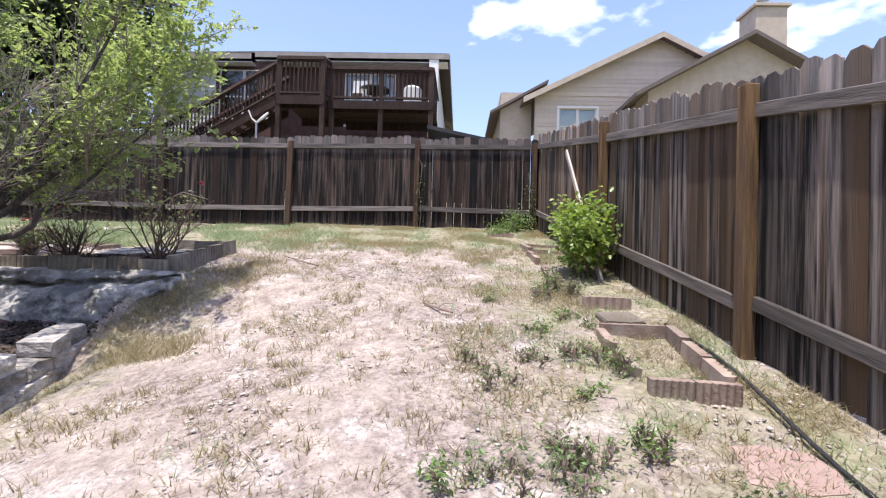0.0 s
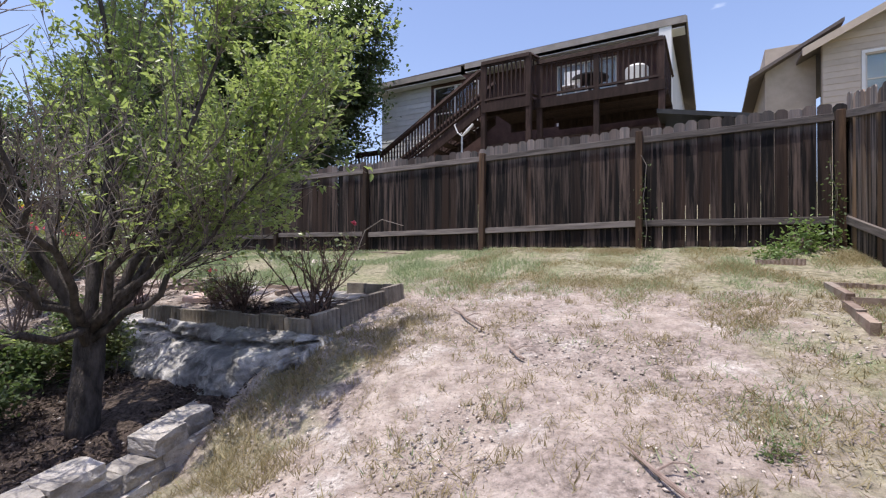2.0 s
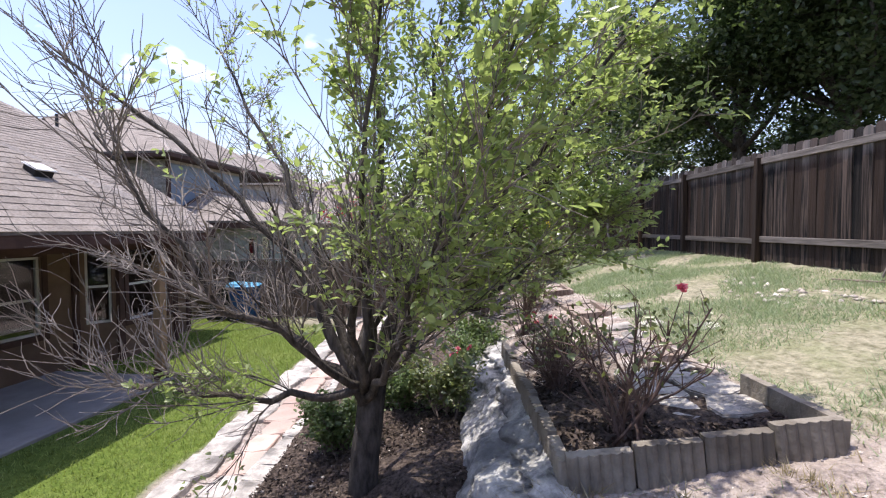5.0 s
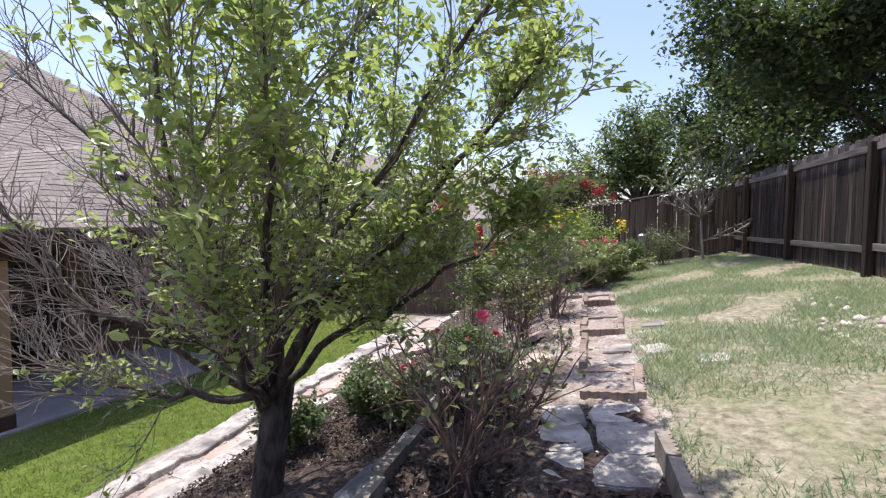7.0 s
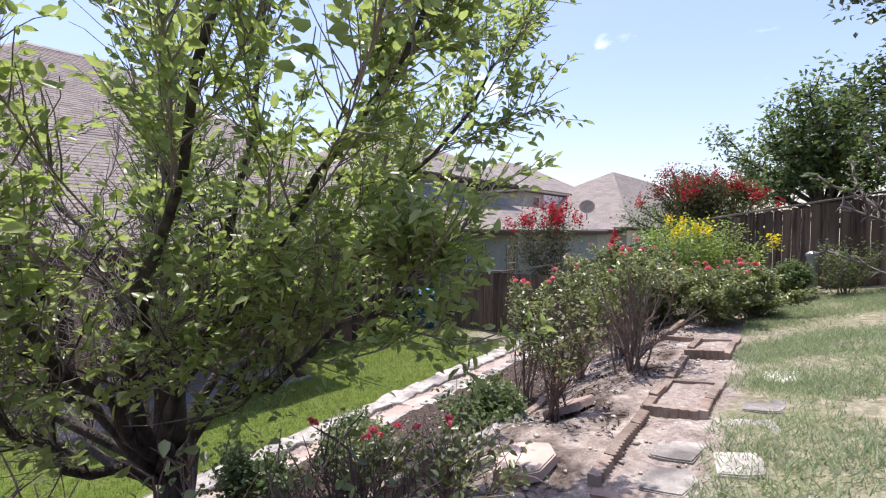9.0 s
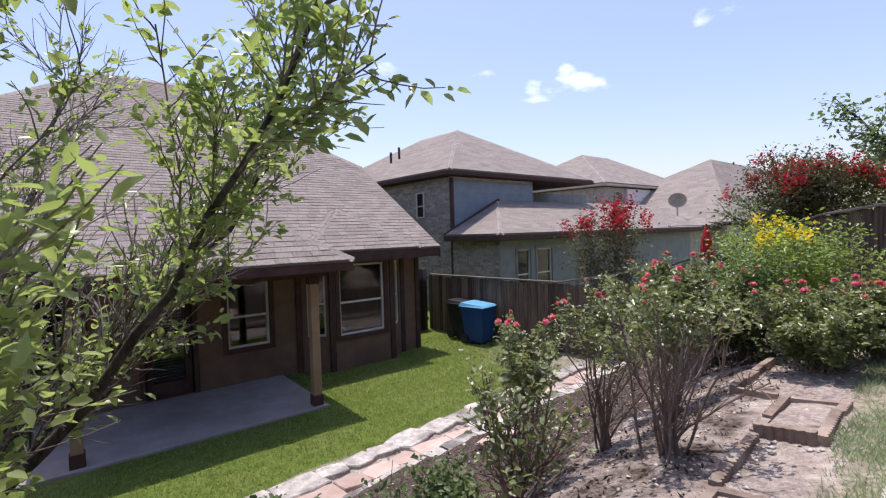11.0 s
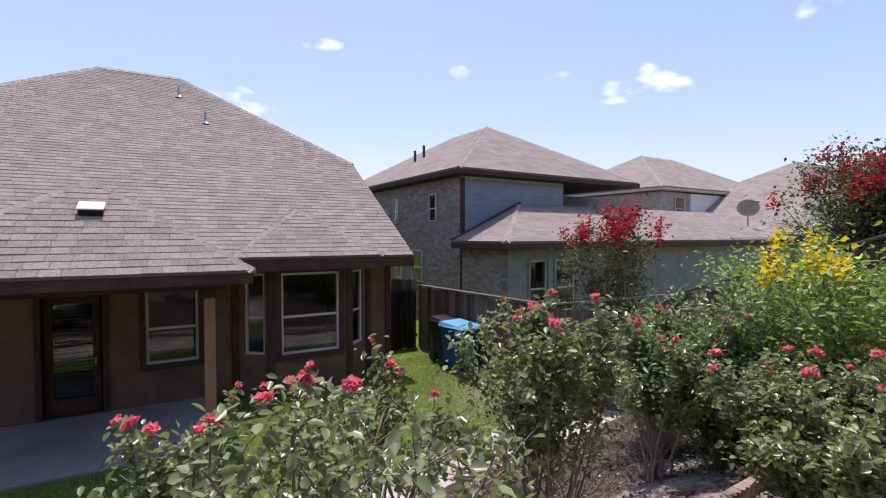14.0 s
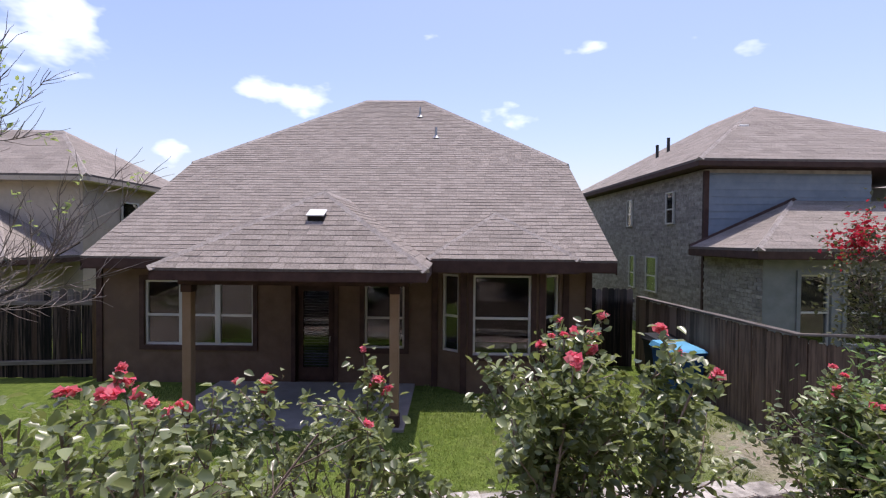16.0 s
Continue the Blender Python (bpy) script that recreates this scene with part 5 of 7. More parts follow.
def tan_house():
    rng = random.Random(61)
    h = thing("uphill_house", "tan lap-sided house with gables, a window and chimney behind the fence", "house", (0, 21.0, 0.4))
    m = pose(0, 0, 0, 0, 0, 180)
    hole = (-5.5, -3.82, 6.72, 8.25)
    part("wall", wall_geo(-13.4, -2.75, 4.3, 8.8, -0.03, 0.25, [hole]), M_TANSIDE, h, "tan lap siding wall", m)
    lap(h, -13.4, -2.75, 5.6, 8.8, -0.028, M_TANSIDE, m, 0.2, [hole])
    window(h, *hole, -0.01, m=m, cols=2, trim=M_WHITE, frame_w=0.06, back=M_PALEBLIND)
    part("room_back", Geo().box(2.9, 13, 1.2, 1.3, 4.3, 8.8), M_BLIND, h)
    ax, az = 8.2, 11.55
    part("gable", Geo().prism([(2.75, 8.8), (13.4, 8.8), (ax, az - 0.12)], 0.2), M_TANSIDE, h, "tan gable end")
    z = 8.8
    while z < az - 0.35:
        k = (z - 8.8) / (az - 8.8)
        a, b = 2.75 + (ax - 2.75) * k + 0.25, 13.4 - (13.4 - ax) * k - 0.25
        part("siding_board", Geo().box(a, b, -0.022, -0.002, z, z + 0.192), M_TANSIDE, h)
        z += 0.2
    g = Geo()
    E0, E1, P = (2.15, -0.5, 8.55), (14.2, -0.5, 8.55), (ax, -0.5, az)
    bk = [(p[0], 9.0, p[2]) for p in (E0, P, E1)]
    g.slab([E0, P, bk[1], bk[0]], 0.1).slab([P, E1, bk[2], bk[1]], 0.1)
    rf = part("roof", g, M_FELT, h, "brown shingle gable roof")
    for p in (E0, E1):
        vs = [(p[0], -0.53, p[2]), (P[0], -0.53, P[2]), (P[0], -0.53, P[2] - 0.25), (p[0], -0.53, p[2] - 0.25)]
        vs += [(a, -0.502, c) for a, _, c in vs]
        part("rake_board", Geo().convex(vs, [(0, 1, 2, 3), (4, 5, 6, 7), (0, 1, 5, 4), (1, 2, 6, 5), (2, 3, 7, 6), (3, 0, 4, 7)]), M_TANSTUCCO, rf)
    # left wing
    part("wing_wall", Geo().box(1.25, 2.7, 0.8, 8, 4.3, 9.2), M_TANSTUCCO, h)
    part("wing_roof", Geo().slab([(0.75, 0.4, 8.2), (3.4, 0.4, 9.7), (3.4, 8.5, 9.7), (0.75, 8.5, 8.2)], 0.12), M_FELT, h)
    # front gable
    part("front_gable_wall", Geo().box(7.0, 14.8, -2.0, -0.6, 4.3, 8.4), M_TANSTUCCO, h)
    part("front_gable", Geo().prism([(7.0, 8.4), (14.8, 8.4), (10.9, 10.5)], 0.3, pose(0, -2.0, 0)), M_TANSTUCCO, h)
    E0, E1, P = (6.3, -2.6, 8.1), (15.5, -2.6, 8.1), (10.9, -2.6, 10.65)
    bk = [(p[0], 0.5, p[2]) for p in (E0, P, E1)]
    g = Geo().slab([E0, P, bk[1], bk[0]], 0.16).slab([P, E1, bk[2], bk[1]], 0.16)
    part("front_gable_roof", g, M_FELT, h)
    c = part("chimney", Geo().box(11.6, 12.9, -1.4, -0.2, 8.5, 12.2, c=0.02), M_TANSTUCCO, h, "beige stucco chimney")
    part("chimney_cap", Geo().box(11.5, 13.0, -1.5, -0.1, 12.2, 12.33, c=0.01), M_TANSTUCCO, c)
    part("flue", Geo().tube([(12.25, -0.8, 12.4), (12.25, -0.8, 12.75), (12.25, -0.8, 12.77), (12.25, -0.8, 12.9)], [0.16, 0.16, 0.26, 0.22], 12), M_METAL, c)


tan_house()


# ---- garden stonework ----
def edging_mesh(ln, seed):
    """A scalloped concrete edging block, ribbed on its long faces."""
    rng = random.Random(seed)
    n = 6
    out = []
    for i in range(n):
        for k in range(4):
            s = (i + k / 4) / n
            out.append((s * ln, -0.02 - 0.017 * math.sin(math.pi * k / 4) - 0.002 * rng.random()))
    plan = out + [(ln, -0.022), (ln, 0.028), (0.0, 0.028)]
    h = 0.10 + 0.012 * rng.random()
    g = Geo()
    m = len(plan)
    vs = [(x, y, -0.10) for x, y in plan] + [(x, y, h) for x, y in plan]
    g.add(vs, [tuple(range(m, 2 * m))] + [(i, (i + 1) % m, m + (i + 1) % m, m + i) for i in range(m)])
    return g.mesh("edging_block")


def edging(label, pts, material, seed, lift=0.0, skip=(), base=None):
    rng = random.Random(seed)
    base = base or ground_z
    top = thing("garden_edging", label, "edging", (pts[0][0], pts[0][1], base(*pts[0])), group="garden bed edging")
    o = Vector((pts[0][0], pts[0][1], base(*pts[0])))
    k = 0
    for p, q in zip(pts, pts[1:]):
        p, q = Vector(p), Vector(q)
        d = q - p
        n = max(1, round(d.length / 0.3))
        ang = math.degrees(math.atan2(d.y, d.x))
        for i in range(n):
            k += 1
            if k in skip:
                continue
            a, b = p + d * (i / n), p + d * ((i + 1) / n)
            za, zb = base(a.x, a.y) + lift, base(b.x, b.y) + lift
            me = edging_mesh((b - a).length - 0.006, seed * 50 + k)
            me.materials.append(material)
            part("edging_block", me, None, top, "", Matrix.Translation(-o) @ pose(a.x, a.y, (za + zb) / 2 + rng.uniform(-0.012, 0.012), rng.gauss(0, 1.6), -math.degrees(math.atan2(zb - za, (b - a).length)) * 0.7, ang + rng.gauss(0, 1.2)))
    return top


edging("grey ribbed edging blocks round the raised rose bed", [(-5.9, 4.34), (-3.44, 4.40), (-3.40, 5.70), (-4.15, 5.68)], M_GREYEDGE, 3, base=lambda x, y: 1.55 + 0.165 * (y - 4.4))
edging("red-brown scalloped edging round an empty bed by the fence", [(0.50, 2.22), (0.95, 2.17)], M_EDGE, 4)
edging("red-brown scalloped edging of an empty bed", [(0.95, 3.08), (0.50, 3.08), (0.50, 2.4)], M_EDGE, 5, -0.02)
edging("red-brown scalloped edging along the fence side of a bed", [(0.90, 2.2), (0.97, 3.08)], M_EDGE, 6, -0.02)
edging("short red-brown edging in front of the green shrub", [(0.55, 3.75), (0.95, 3.72)], M_EDGE, 7)
edging("red-brown edging of a small square bed near the corner", [(0.95, 6.2), (0.47, 6.22), (0.42, 6.72), (0.98, 6.74), (0.95, 6.2)], M_EDGE, 8, -0.065)
edging("low edging blocks in the grass by the corner", [(-0.05, 7.62), (0.40, 7.60)], M_EDGE, 9, -0.05)
edging("leaning edging blocks beside the shrub", [(0.44, 4.55), (0.46, 5.2), (0.44, 6.1)], M_EDGE, 10, -0.06, skip=(3,))
for sd, (x0, x1) in enumerate(((-4.92, -5.56), (-6.78, -7.62), (-8.6, -9.5))):
    edging("red-brown scalloped edging of a stepped bed along the grass", [(x0, 5.30), (x0 + 0.02, 5.66), (x1, 5.70), (x1, 5.32), (x0, 5.30)], M_EDGE, 20 + sd, -0.07 if sd == 0 else -0.055, skip=(5, 6) if sd == 0 else ())
for sd, (x0, x1) in enumerate(((-5.62, -6.72), (-7.68, -8.55))):
    edging("red-brown edging between the stepped beds", [(x0, 5.30), (x1, 5.30)], M_EDGE, 30 + sd, -0.05)
edging("red-brown edging corner below the broad rose bush", [(-9.56, 5.26), (-9.62, 4.90), (-10.9, 4.95)], M_EDGE, 35, -0.04)
edging("thin half-buried edging along the rose slope", [(-5.2, 4.05), (-6.2, 4.22), (-7.4, 4.2), (-8.6, 4.0)], M_EDGE, 40, -0.06, skip=(4, 9))


def rough_block(lx, ly, lz, seed, wobble=0.12):
    """A hewn stone block with broken edges."""
    rng = random.Random(seed)
    bm = bmesh.new()
    bmesh.ops.create_cube(bm, size=1.0)
    bmesh.ops.subdivide_edges(bm, edges=bm.edges[:], cuts=2, use_grid_fill=True)
    off = Vector((rng.random() * 50, rng.random() * 50, rng.random() * 50))
    for v in bm.verts:
        k = 1.0 - 0.10 * (v.co.length - 0.5)
        p = v.co * k
        v.co = Vector((p.x * lx, p.y * ly, p.z * lz)) + noise.noise_vector(v.co * 2.2 + off) * wobble * min(lx, ly, lz)
    me = bpy.data.meshes.new("stone_block")
    bm.to_mesh(me)
    bm.free()
    return me


BLOCKS = [rough_block(0.36, 0.24, 0.175, i, 0.13) for i in range(7)]
for me_b in BLOCKS:
    me_b.materials.append(M_LIME)


def stone_wall(label, pts, courses, seed, ztop):
    rng = random.Random(seed)
    top = thing("stone_wall", label, "stone wall", (pts[0][0], pts[0][1], ground_z(*pts[0])), group="dry-laid limestone walls")
    o = Vector((pts[0][0], pts[0][1], ground_z(*pts[0])))
    for c in range(courses):
        for p, q in zip(pts, pts[1:]):
            p, q = Vector(p), Vector(q)
            d = q - p
            ang = math.degrees(math.atan2(d.y, d.x))
            n = max(1, round(d.length / 0.29))
            for i in range(n):
                a = p + d * ((i + 0.5 + 0.4 * (c % 2)) / n)
                if c == courses - 1 and courses > 1 and rng.random() < 0.06:
                    continue
                z = ztop(a.x, a.y) - 0.066 - 0.122 * (courses - 1 - c)
                m = pose(a.x + rng.uniform(-0.02, 0.02), a.y + rng.uniform(-0.02, 0.02), z, rng.gauss(0, 2), rng.gauss(0, 2) - math.degrees(math.atan2(ztop(q.x, q.y) - ztop(p.x, p.y), d.length)), ang + rng.gauss(0, 3))
                part("stone_block", rng.choice(BLOCKS), None, top, "", Matrix.Translation(-o) @ m @ Matrix.Diagonal((rng.uniform(0.72, 0.86), rng.uniform(0.85, 1.1), rng.uniform(0.66, 0.78), 1)))
    return top


stone_wall("low wall of pale hewn limestone blocks round the tree bed", [(-3.50, 1.25), (-3.56, 2.3), (-3.64, 3.1), (-3.74, 3.6)], 3, 2, lambda x, y: 0.90 + 0.135 * (y - 2.09))
stone_wall("single course of limestone blocks between path and mulch", [(-3.75, 1.95), (-5.4, 2.08), (-7.2, 2.2), (-9.2, 2.1), (-11.5, 2.15), (-13.6, 2.2)], 1, 3, lambda x, y: 0.60)


def slab_stone(name, label, x, y, size, seed, material, lift=0.03, thick=0.05, category="flagstone", group="", turn=None):
    rng = random.Random(seed)
    pts = []
    for cx, cy in ((-1, -0.75), (0.1, -0.85), (1, -0.7), (1.08, 0.1), (0.9, 0.75), (-0.2, 0.85), (-1.0, 0.7)):
        pts.append((size * cx * rng.uniform(0.88, 1.08), size * cy * rng.uniform(0.85, 1.1), 0))
    g = Geo().slab([(px * 0.95, py * 0.95, pz + 0.008) for px, py, pz in pts], 0.008)
    g.slab(pts, thick)
    tx = (ground_z(x + 0.15, y) - ground_z(x - 0.15, y)) / 0.3
    ty = (ground_z(x, y + 0.15) - ground_z(x, y - 0.15)) / 0.3
    return single(name, g, material, label, category, pose(x, y, ground_z(x, y) + lift, math.degrees(math.atan(ty)), -math.degrees(math.atan(tx)), rng.uniform(-14, 14) if turn is None else turn), group=group)


sd = 100
for x, y, s in ((-3.98, 5.52, 0.17), (-4.0, 5.2, 0.15), (-4.33, 5.55, 0.19), (-4.32, 5.22, 0.16), (-4.68, 5.5, 0.17), (-4.64, 5.2, 0.15), (-5.8, 5.62, 0.15), (-6.2, 5.6, 0.16), (-6.1, 5.9, 0.14), (-6.6, 5.95, 0.17), (-7.1, 6.0, 0.16), (-5.7, 6.25, 0.13), (-7.9, 6.1, 0.17)):
    sd += 1
    slab_stone("flagstone", "pale irregular limestone flagstone sunk in the grass", x, y, s, sd, M_LIME, 0.002, group="flagstones by the beds")
for x, y, s in ((-5.68, 4.88, 0.2), (-8.9, 2.75, 0.25), (-6.9, 4.7, 0.2)):
    sd += 1
    slab_stone("flagstone", "pinkish square-cut flagstone on the bare slope", x, y, s, sd, M_FLAG, 0.065)
slab_stone("flagstone", "pinkish flagstone beside the fence", 0.80, 1.62, 0.18, 77, M_ROSEFLAG, 0.008)
slab_stone("flagstone", "dark grey paving slab by the empty bed", 0.75, 3.4, 0.16, 78, M_GREYEDGE, 0.03)
x = -3.9
rr = random.Random(9)
while x > -13.5:
    w = rr.uniform(0.35, 0.6)
    sd += 1
    slab_stone("edge_stone", "white limestone edge stone along the lawn", x - w / 2, 1.16 + rr.uniform(-0.04, 0.04), w * 0.52, sd, M_LIME, 0.045, 0.07, "edge stone", "limestone lawn edge")
    if rr.random() < 0.92:
        sd += 1
        slab_stone("path_slab", "pale pinkish limestone slab in the path", x - w / 2, 1.64 + rr.uniform(-0.06, 0.06), w * 0.52, sd, M_FLAG if rr.random() < 0.8 else M_LIME, 0.03, 0.05, "path slab", "limestone path")
    x -= w


def rock_ledge():
    """Bulging natural limestone face under the raised bed."""
    verts = []
    nx, nt = 130, 26
    for j in range(nt + 1):
        t = j / nt
        for i in range(nx + 1):
            s = i / nx
            x = -3.22 - 3.5 * s
            y = 3.86 + 0.47 * t - 0.13 * math.sin(math.pi * t) * (0.6 + 0.4 * math.sin(s * 9))
            zb, zt = 0.98 + 0.40 * (1 - sstep(0.0, 0.16, s)), 1.53
            z = zb + (zt - zb) * t ** 0.8
            if s < 0.16:
                y += (0.16 - s) * 1.5 * (1 - t)
            y -= 0.09 * noise.noise((x * 2.1, t * 2.5, 1)) + 0.05 * noise.noise((x * 6, t * 6, 4)) + 0.02 * noise.noise((x * 15, t * 14, 7))
            y += 0.05 * abs(noise.noise((x * 2.6, t * 5.0, 11))) + 0.03 * abs(noise.noise((x * 9, t * 9, 15)))
            if abs(t - 0.72 - 0.05 * math.sin(x * 3)) < 0.045:
                y += 0.11
            if i == 0:
                z -= 0.4
            verts.append((x, y, z + 0.03 * noise.noise((x * 4, t * 3, 8)) - 0.05 * (1 - t)))
    split = 18
    ledge = thing("rock_ledge", "grey-white weathered limestone ledge under the raised bed", "rock")
    for name, j0, j1 in (("lower_rock", 0, split), ("cap_rock", split, nt)):
        g = Geo()
        w = nx + 1
        rows = verts[j0 * w:(j1 + 1) * w]
        n = j1 - j0
        if j1 == nt:
            rows = rows + [(v[0], v[1] + 0.5, v[2] - 0.15) for v in rows[-w:]]
            n += 1
        faces = [(j * w + i, (j + 1) * w + i, (j + 1) * w + i + 1, j * w + i + 1) for j in range(n) for i in range(nx)]
        part(name, g.add(rows, faces), M_ROCK, ledge, "overhanging cracked rock layer" if j1 == nt else "", smooth=True)


M_ROCK = mat("grey white weathered rock", (0.10, 0.098, 0.095), (0.66, 0.63, 0.59), scale=7, bump=1.0, bscale=14, blotch=(0.13, 0.127, 0.125), bsize=1.3, rnd=0, space="World", dist=0.04)
rock_ledge()


# ---- plants ----
def limb(rng, start, d, length, r0, r1, steps, wander, lift, tubes, n=6):
    """One bent, tapering limb; returns its points."""
    pts = [Vector(start)]
    d = Vector(d).normalized()
    for i in range(steps):
        d = (d + Vector((rng.gauss(0, wander), rng.gauss(0, wander), rng.gauss(0, wander) + lift))).normalized()
        pts.append(pts[-1] + d * (length / steps))
    tubes.tube(pts, [r0 + (r1 - r0) * i / steps for i in range(steps + 1)], n)
    return pts, d


def away(rng, d, angle):
    """A direction that leaves d by about that angle."""
    side = d.cross(Vector((rng.gauss(0, 1), rng.gauss(0, 1), rng.gauss(0, 1))))
    side = side.normalized() if side.length > 1e-5 else Vector((1, 0, 0))
    return (d * math.cos(angle) + side * math.sin(angle)).normalized()


def yard_tree():
    rng = random.Random(12)
    nrg = np.random.default_rng(4)
    bx, by, bz = -4.50, 3.16, 0.93
    t = thing("tree", "small spreading tree, leafy above and bare-twigged on the house side", "tree", (bx, by, bz))
    wood, twigs = Geo(), Geo()
    limb(rng, (0, 0, -0.15), (0.03, 0.02, 1), 0.95, 0.115, 0.10, 5, 0.04, 0, wood, 10)
    fork = Vector((0.03, 0.02, 0.74))
    # bends of the main limbs, from the fork outwards: reach in x, y and z, and the girth at the foot
    boughs = [
        ([(0.15, -0.45, -0.05), (0.3, -1.0, 0.02), (0.35, -1.6, 0.12)], 0.030),
        ([(0.1, -0.35, 0.3), (-0.1, -1.0, 0.52), (-0.3, -1.9, 0.85)], 0.030),
        ([(0.0, -0.45, 0.85), (0.15, -0.95, 1.5), (0.3, -2.0, 2.35)], 0.036),
        ([(-0.25, -0.4, 0.9), (-0.5, -0.75, 1.6), (-0.8, -1.4, 2.7)], 0.036),
        ([(0.05, 0.05, 0.8), (0.0, 0.15, 1.7), (-0.1, 0.0, 3.3)], 0.040),
        ([(-0.2, 0.2, 0.8), (-0.3, 0.45, 1.8), (-0.4, 0.6, 3.2)], 0.036),
        ([(0.25, 0.3, 0.6), (0.4, 0.9, 1.25), (0.45, 1.9, 2.5)], 0.038),
        ([(0.05, 0.45, 0.6), (0.05, 1.15, 1.25), (-0.1, 1.9, 2.2)], 0.036),
        ([(-0.1, 0.55, 0.42), (-0.2, 1.1, 0.75), (-0.35, 1.75, 1.25)], 0.030),
        ([(-0.45, 0.3, 0.6), (-0.9, 0.8, 1.3), (-1.2, 1.5, 2.3)], 0.034),
        ([(-0.5, -0.05, 0.6), (-1.0, 0.2, 1.2), (-1.55, 0.5, 2.0)], 0.034),
        ([(-0.4, -0.5, 0.5), (-0.95, -0.9, 0.9), (-1.6, -1.2, 1.5)], 0.028),
        ([(0.45, 0.0, 0.55), (0.8, 0.15, 1.1), (1.2, 0.35, 2.2)], 0.032),
        ([(0.35, 0.3, 0.5), (0.8, 0.65, 1.1), (1.2, 0.95, 2.0)], 0.032),
        ([(0.45, 0.25, 0.3), (0.85, 0.45, 0.7), (1.2, 0.6, 1.25)], 0.028),
        ([(0.45, -0.35, 0.4), (0.8, -0.7, 0.8), (1.05, -1.1, 1.6)], 0.028),
    ]

    def leafy(p):
        """How thickly this part of the crown is in leaf."""
        z = p.z - 0.74
        k = 0.20 + 0.36 * p.y + 0.20 * (z - 1.1)
        if p.y < -0.2 and z < 2.0:
            k = min(k, 0.05)
        if p.y < -0.6:
            k = min(k, 0.03 + 0.5 * max(0.0, z - 1.7) * max(0.0, 1.9 + p.y))
        if p.y < 0 and z > 1.5:
            k = max(k, 0.42 * (z - 1.5) * max(0.0, 1.6 + p.y))
        if p.y > 0 and z < 0.28 + 0.12 * p.y:
            k = 0.10
        if z < 0.35 and -1.2 < p.y < -0.5 and p.x > 0.1:
            k = 0.34
        return min(0.72, max(0.0, k))

    centres, facing = [], []

    def twig(base, d, ln):
        pts, _ = limb(rng, base, d, ln, 0.0034, 0.0015, 4, 0.15, 0.05, twigs, 4)
        f = leafy(pts[-1]) if pts[-1].y < 2.4 else 0.0
        if rng.random() > f * 1.15:
            return
        for q0, q1 in zip(pts[1:], pts[2:]):
            for _ in range(6):
                if rng.random() < 0.4 + 0.6 * f:
                    o = Vector((rng.gauss(0, 0.03), rng.gauss(0, 0.03), rng.gauss(0, 0.022)))
                    centres.append(q0.lerp(q1, rng.random()) + o)
                    facing.append((q1 - q0).normalized() * 0.9 + o * 18)

    for bends, girth in boughs:
        ends = [fork - Vector((0, 0, rng.uniform(0.0, 0.16)))] + [fork + Vector(q) for q in bends]
        pts = []
        for i in range(3):
            for k in range(4):
                w = Vector((rng.gauss(0, 0.025), rng.gauss(0, 0.025), rng.gauss(0, 0.025))) if i or k else Vector()
                pts.append(ends[i].lerp(ends[i + 1], k / 4) + w)
        pts.append(ends[3])
        wood.tube(pts, [1.15 * girth * (1 - 0.80 * i / 12) for i in range(13)], 7)
        for j in range(4, 13):
            d = (pts[j] - pts[j - 1]).normalized()
            for _ in range(2 if j < 11 else 3):
                base = pts[j - 1].lerp(pts[j], rng.random())
                d2 = away(rng, d, rng.uniform(0.4, 0.85)) + Vector((0, 0, 0.22))
                p2, _ = limb(rng, base, d2, rng.uniform(0.45, 0.95) if base.y < 1.5 else rng.uniform(0.2, 0.4), 0.0035 + 0.10 * girth * (1 - j / 16), 0.003, 5, 0.12, 0.06, twigs if j > 6 else wood, 5)
                for k in range(1, len(p2)):
                    for _ in range(3):
                        e = (p2[k] - p2[k - 1]).normalized()
                        twig(p2[k - 1].lerp(p2[k], rng.random()), away(rng, e, rng.uniform(0.35, 0.95)) + Vector((0, 0, 0.15)), rng.uniform(0.16, 0.38))
    part("trunk", wood, M_BARK, t, "dark bark trunk and limbs", smooth=True)
    tagged(part("twig_mass", twigs, M_TWIG, t, "grey bare twigs"), kind="stuff")
    part("crown", leaf_mesh("crown", np.array([tuple(c) for c in centres]), 0.058, nrg, 0.50, droop=0.25, facing=np.array([tuple(q) for q in facing]), oval=True), M_LEAF, t, "bright green pointed leaves")
    return len(centres)


yard_tree()


def bloom_mesh(seed, r):
    rng = np.random.default_rng(seed)
    v = rng.normal(size=(26, 3))
    v /= np.linalg.norm(v, axis=1)[:, None]
    v[:, 2] *= 0.65
    return leaf_mesh("bloom", v * r * rng.uniform(0.35, 1.0, (26, 1)), r * 1.2, rng, 0.9)


BLOOMS = [bloom_mesh(i, 0.026) for i in range(4)]
for me_f in BLOOMS:
    me_f.materials.append(M_PETAL)


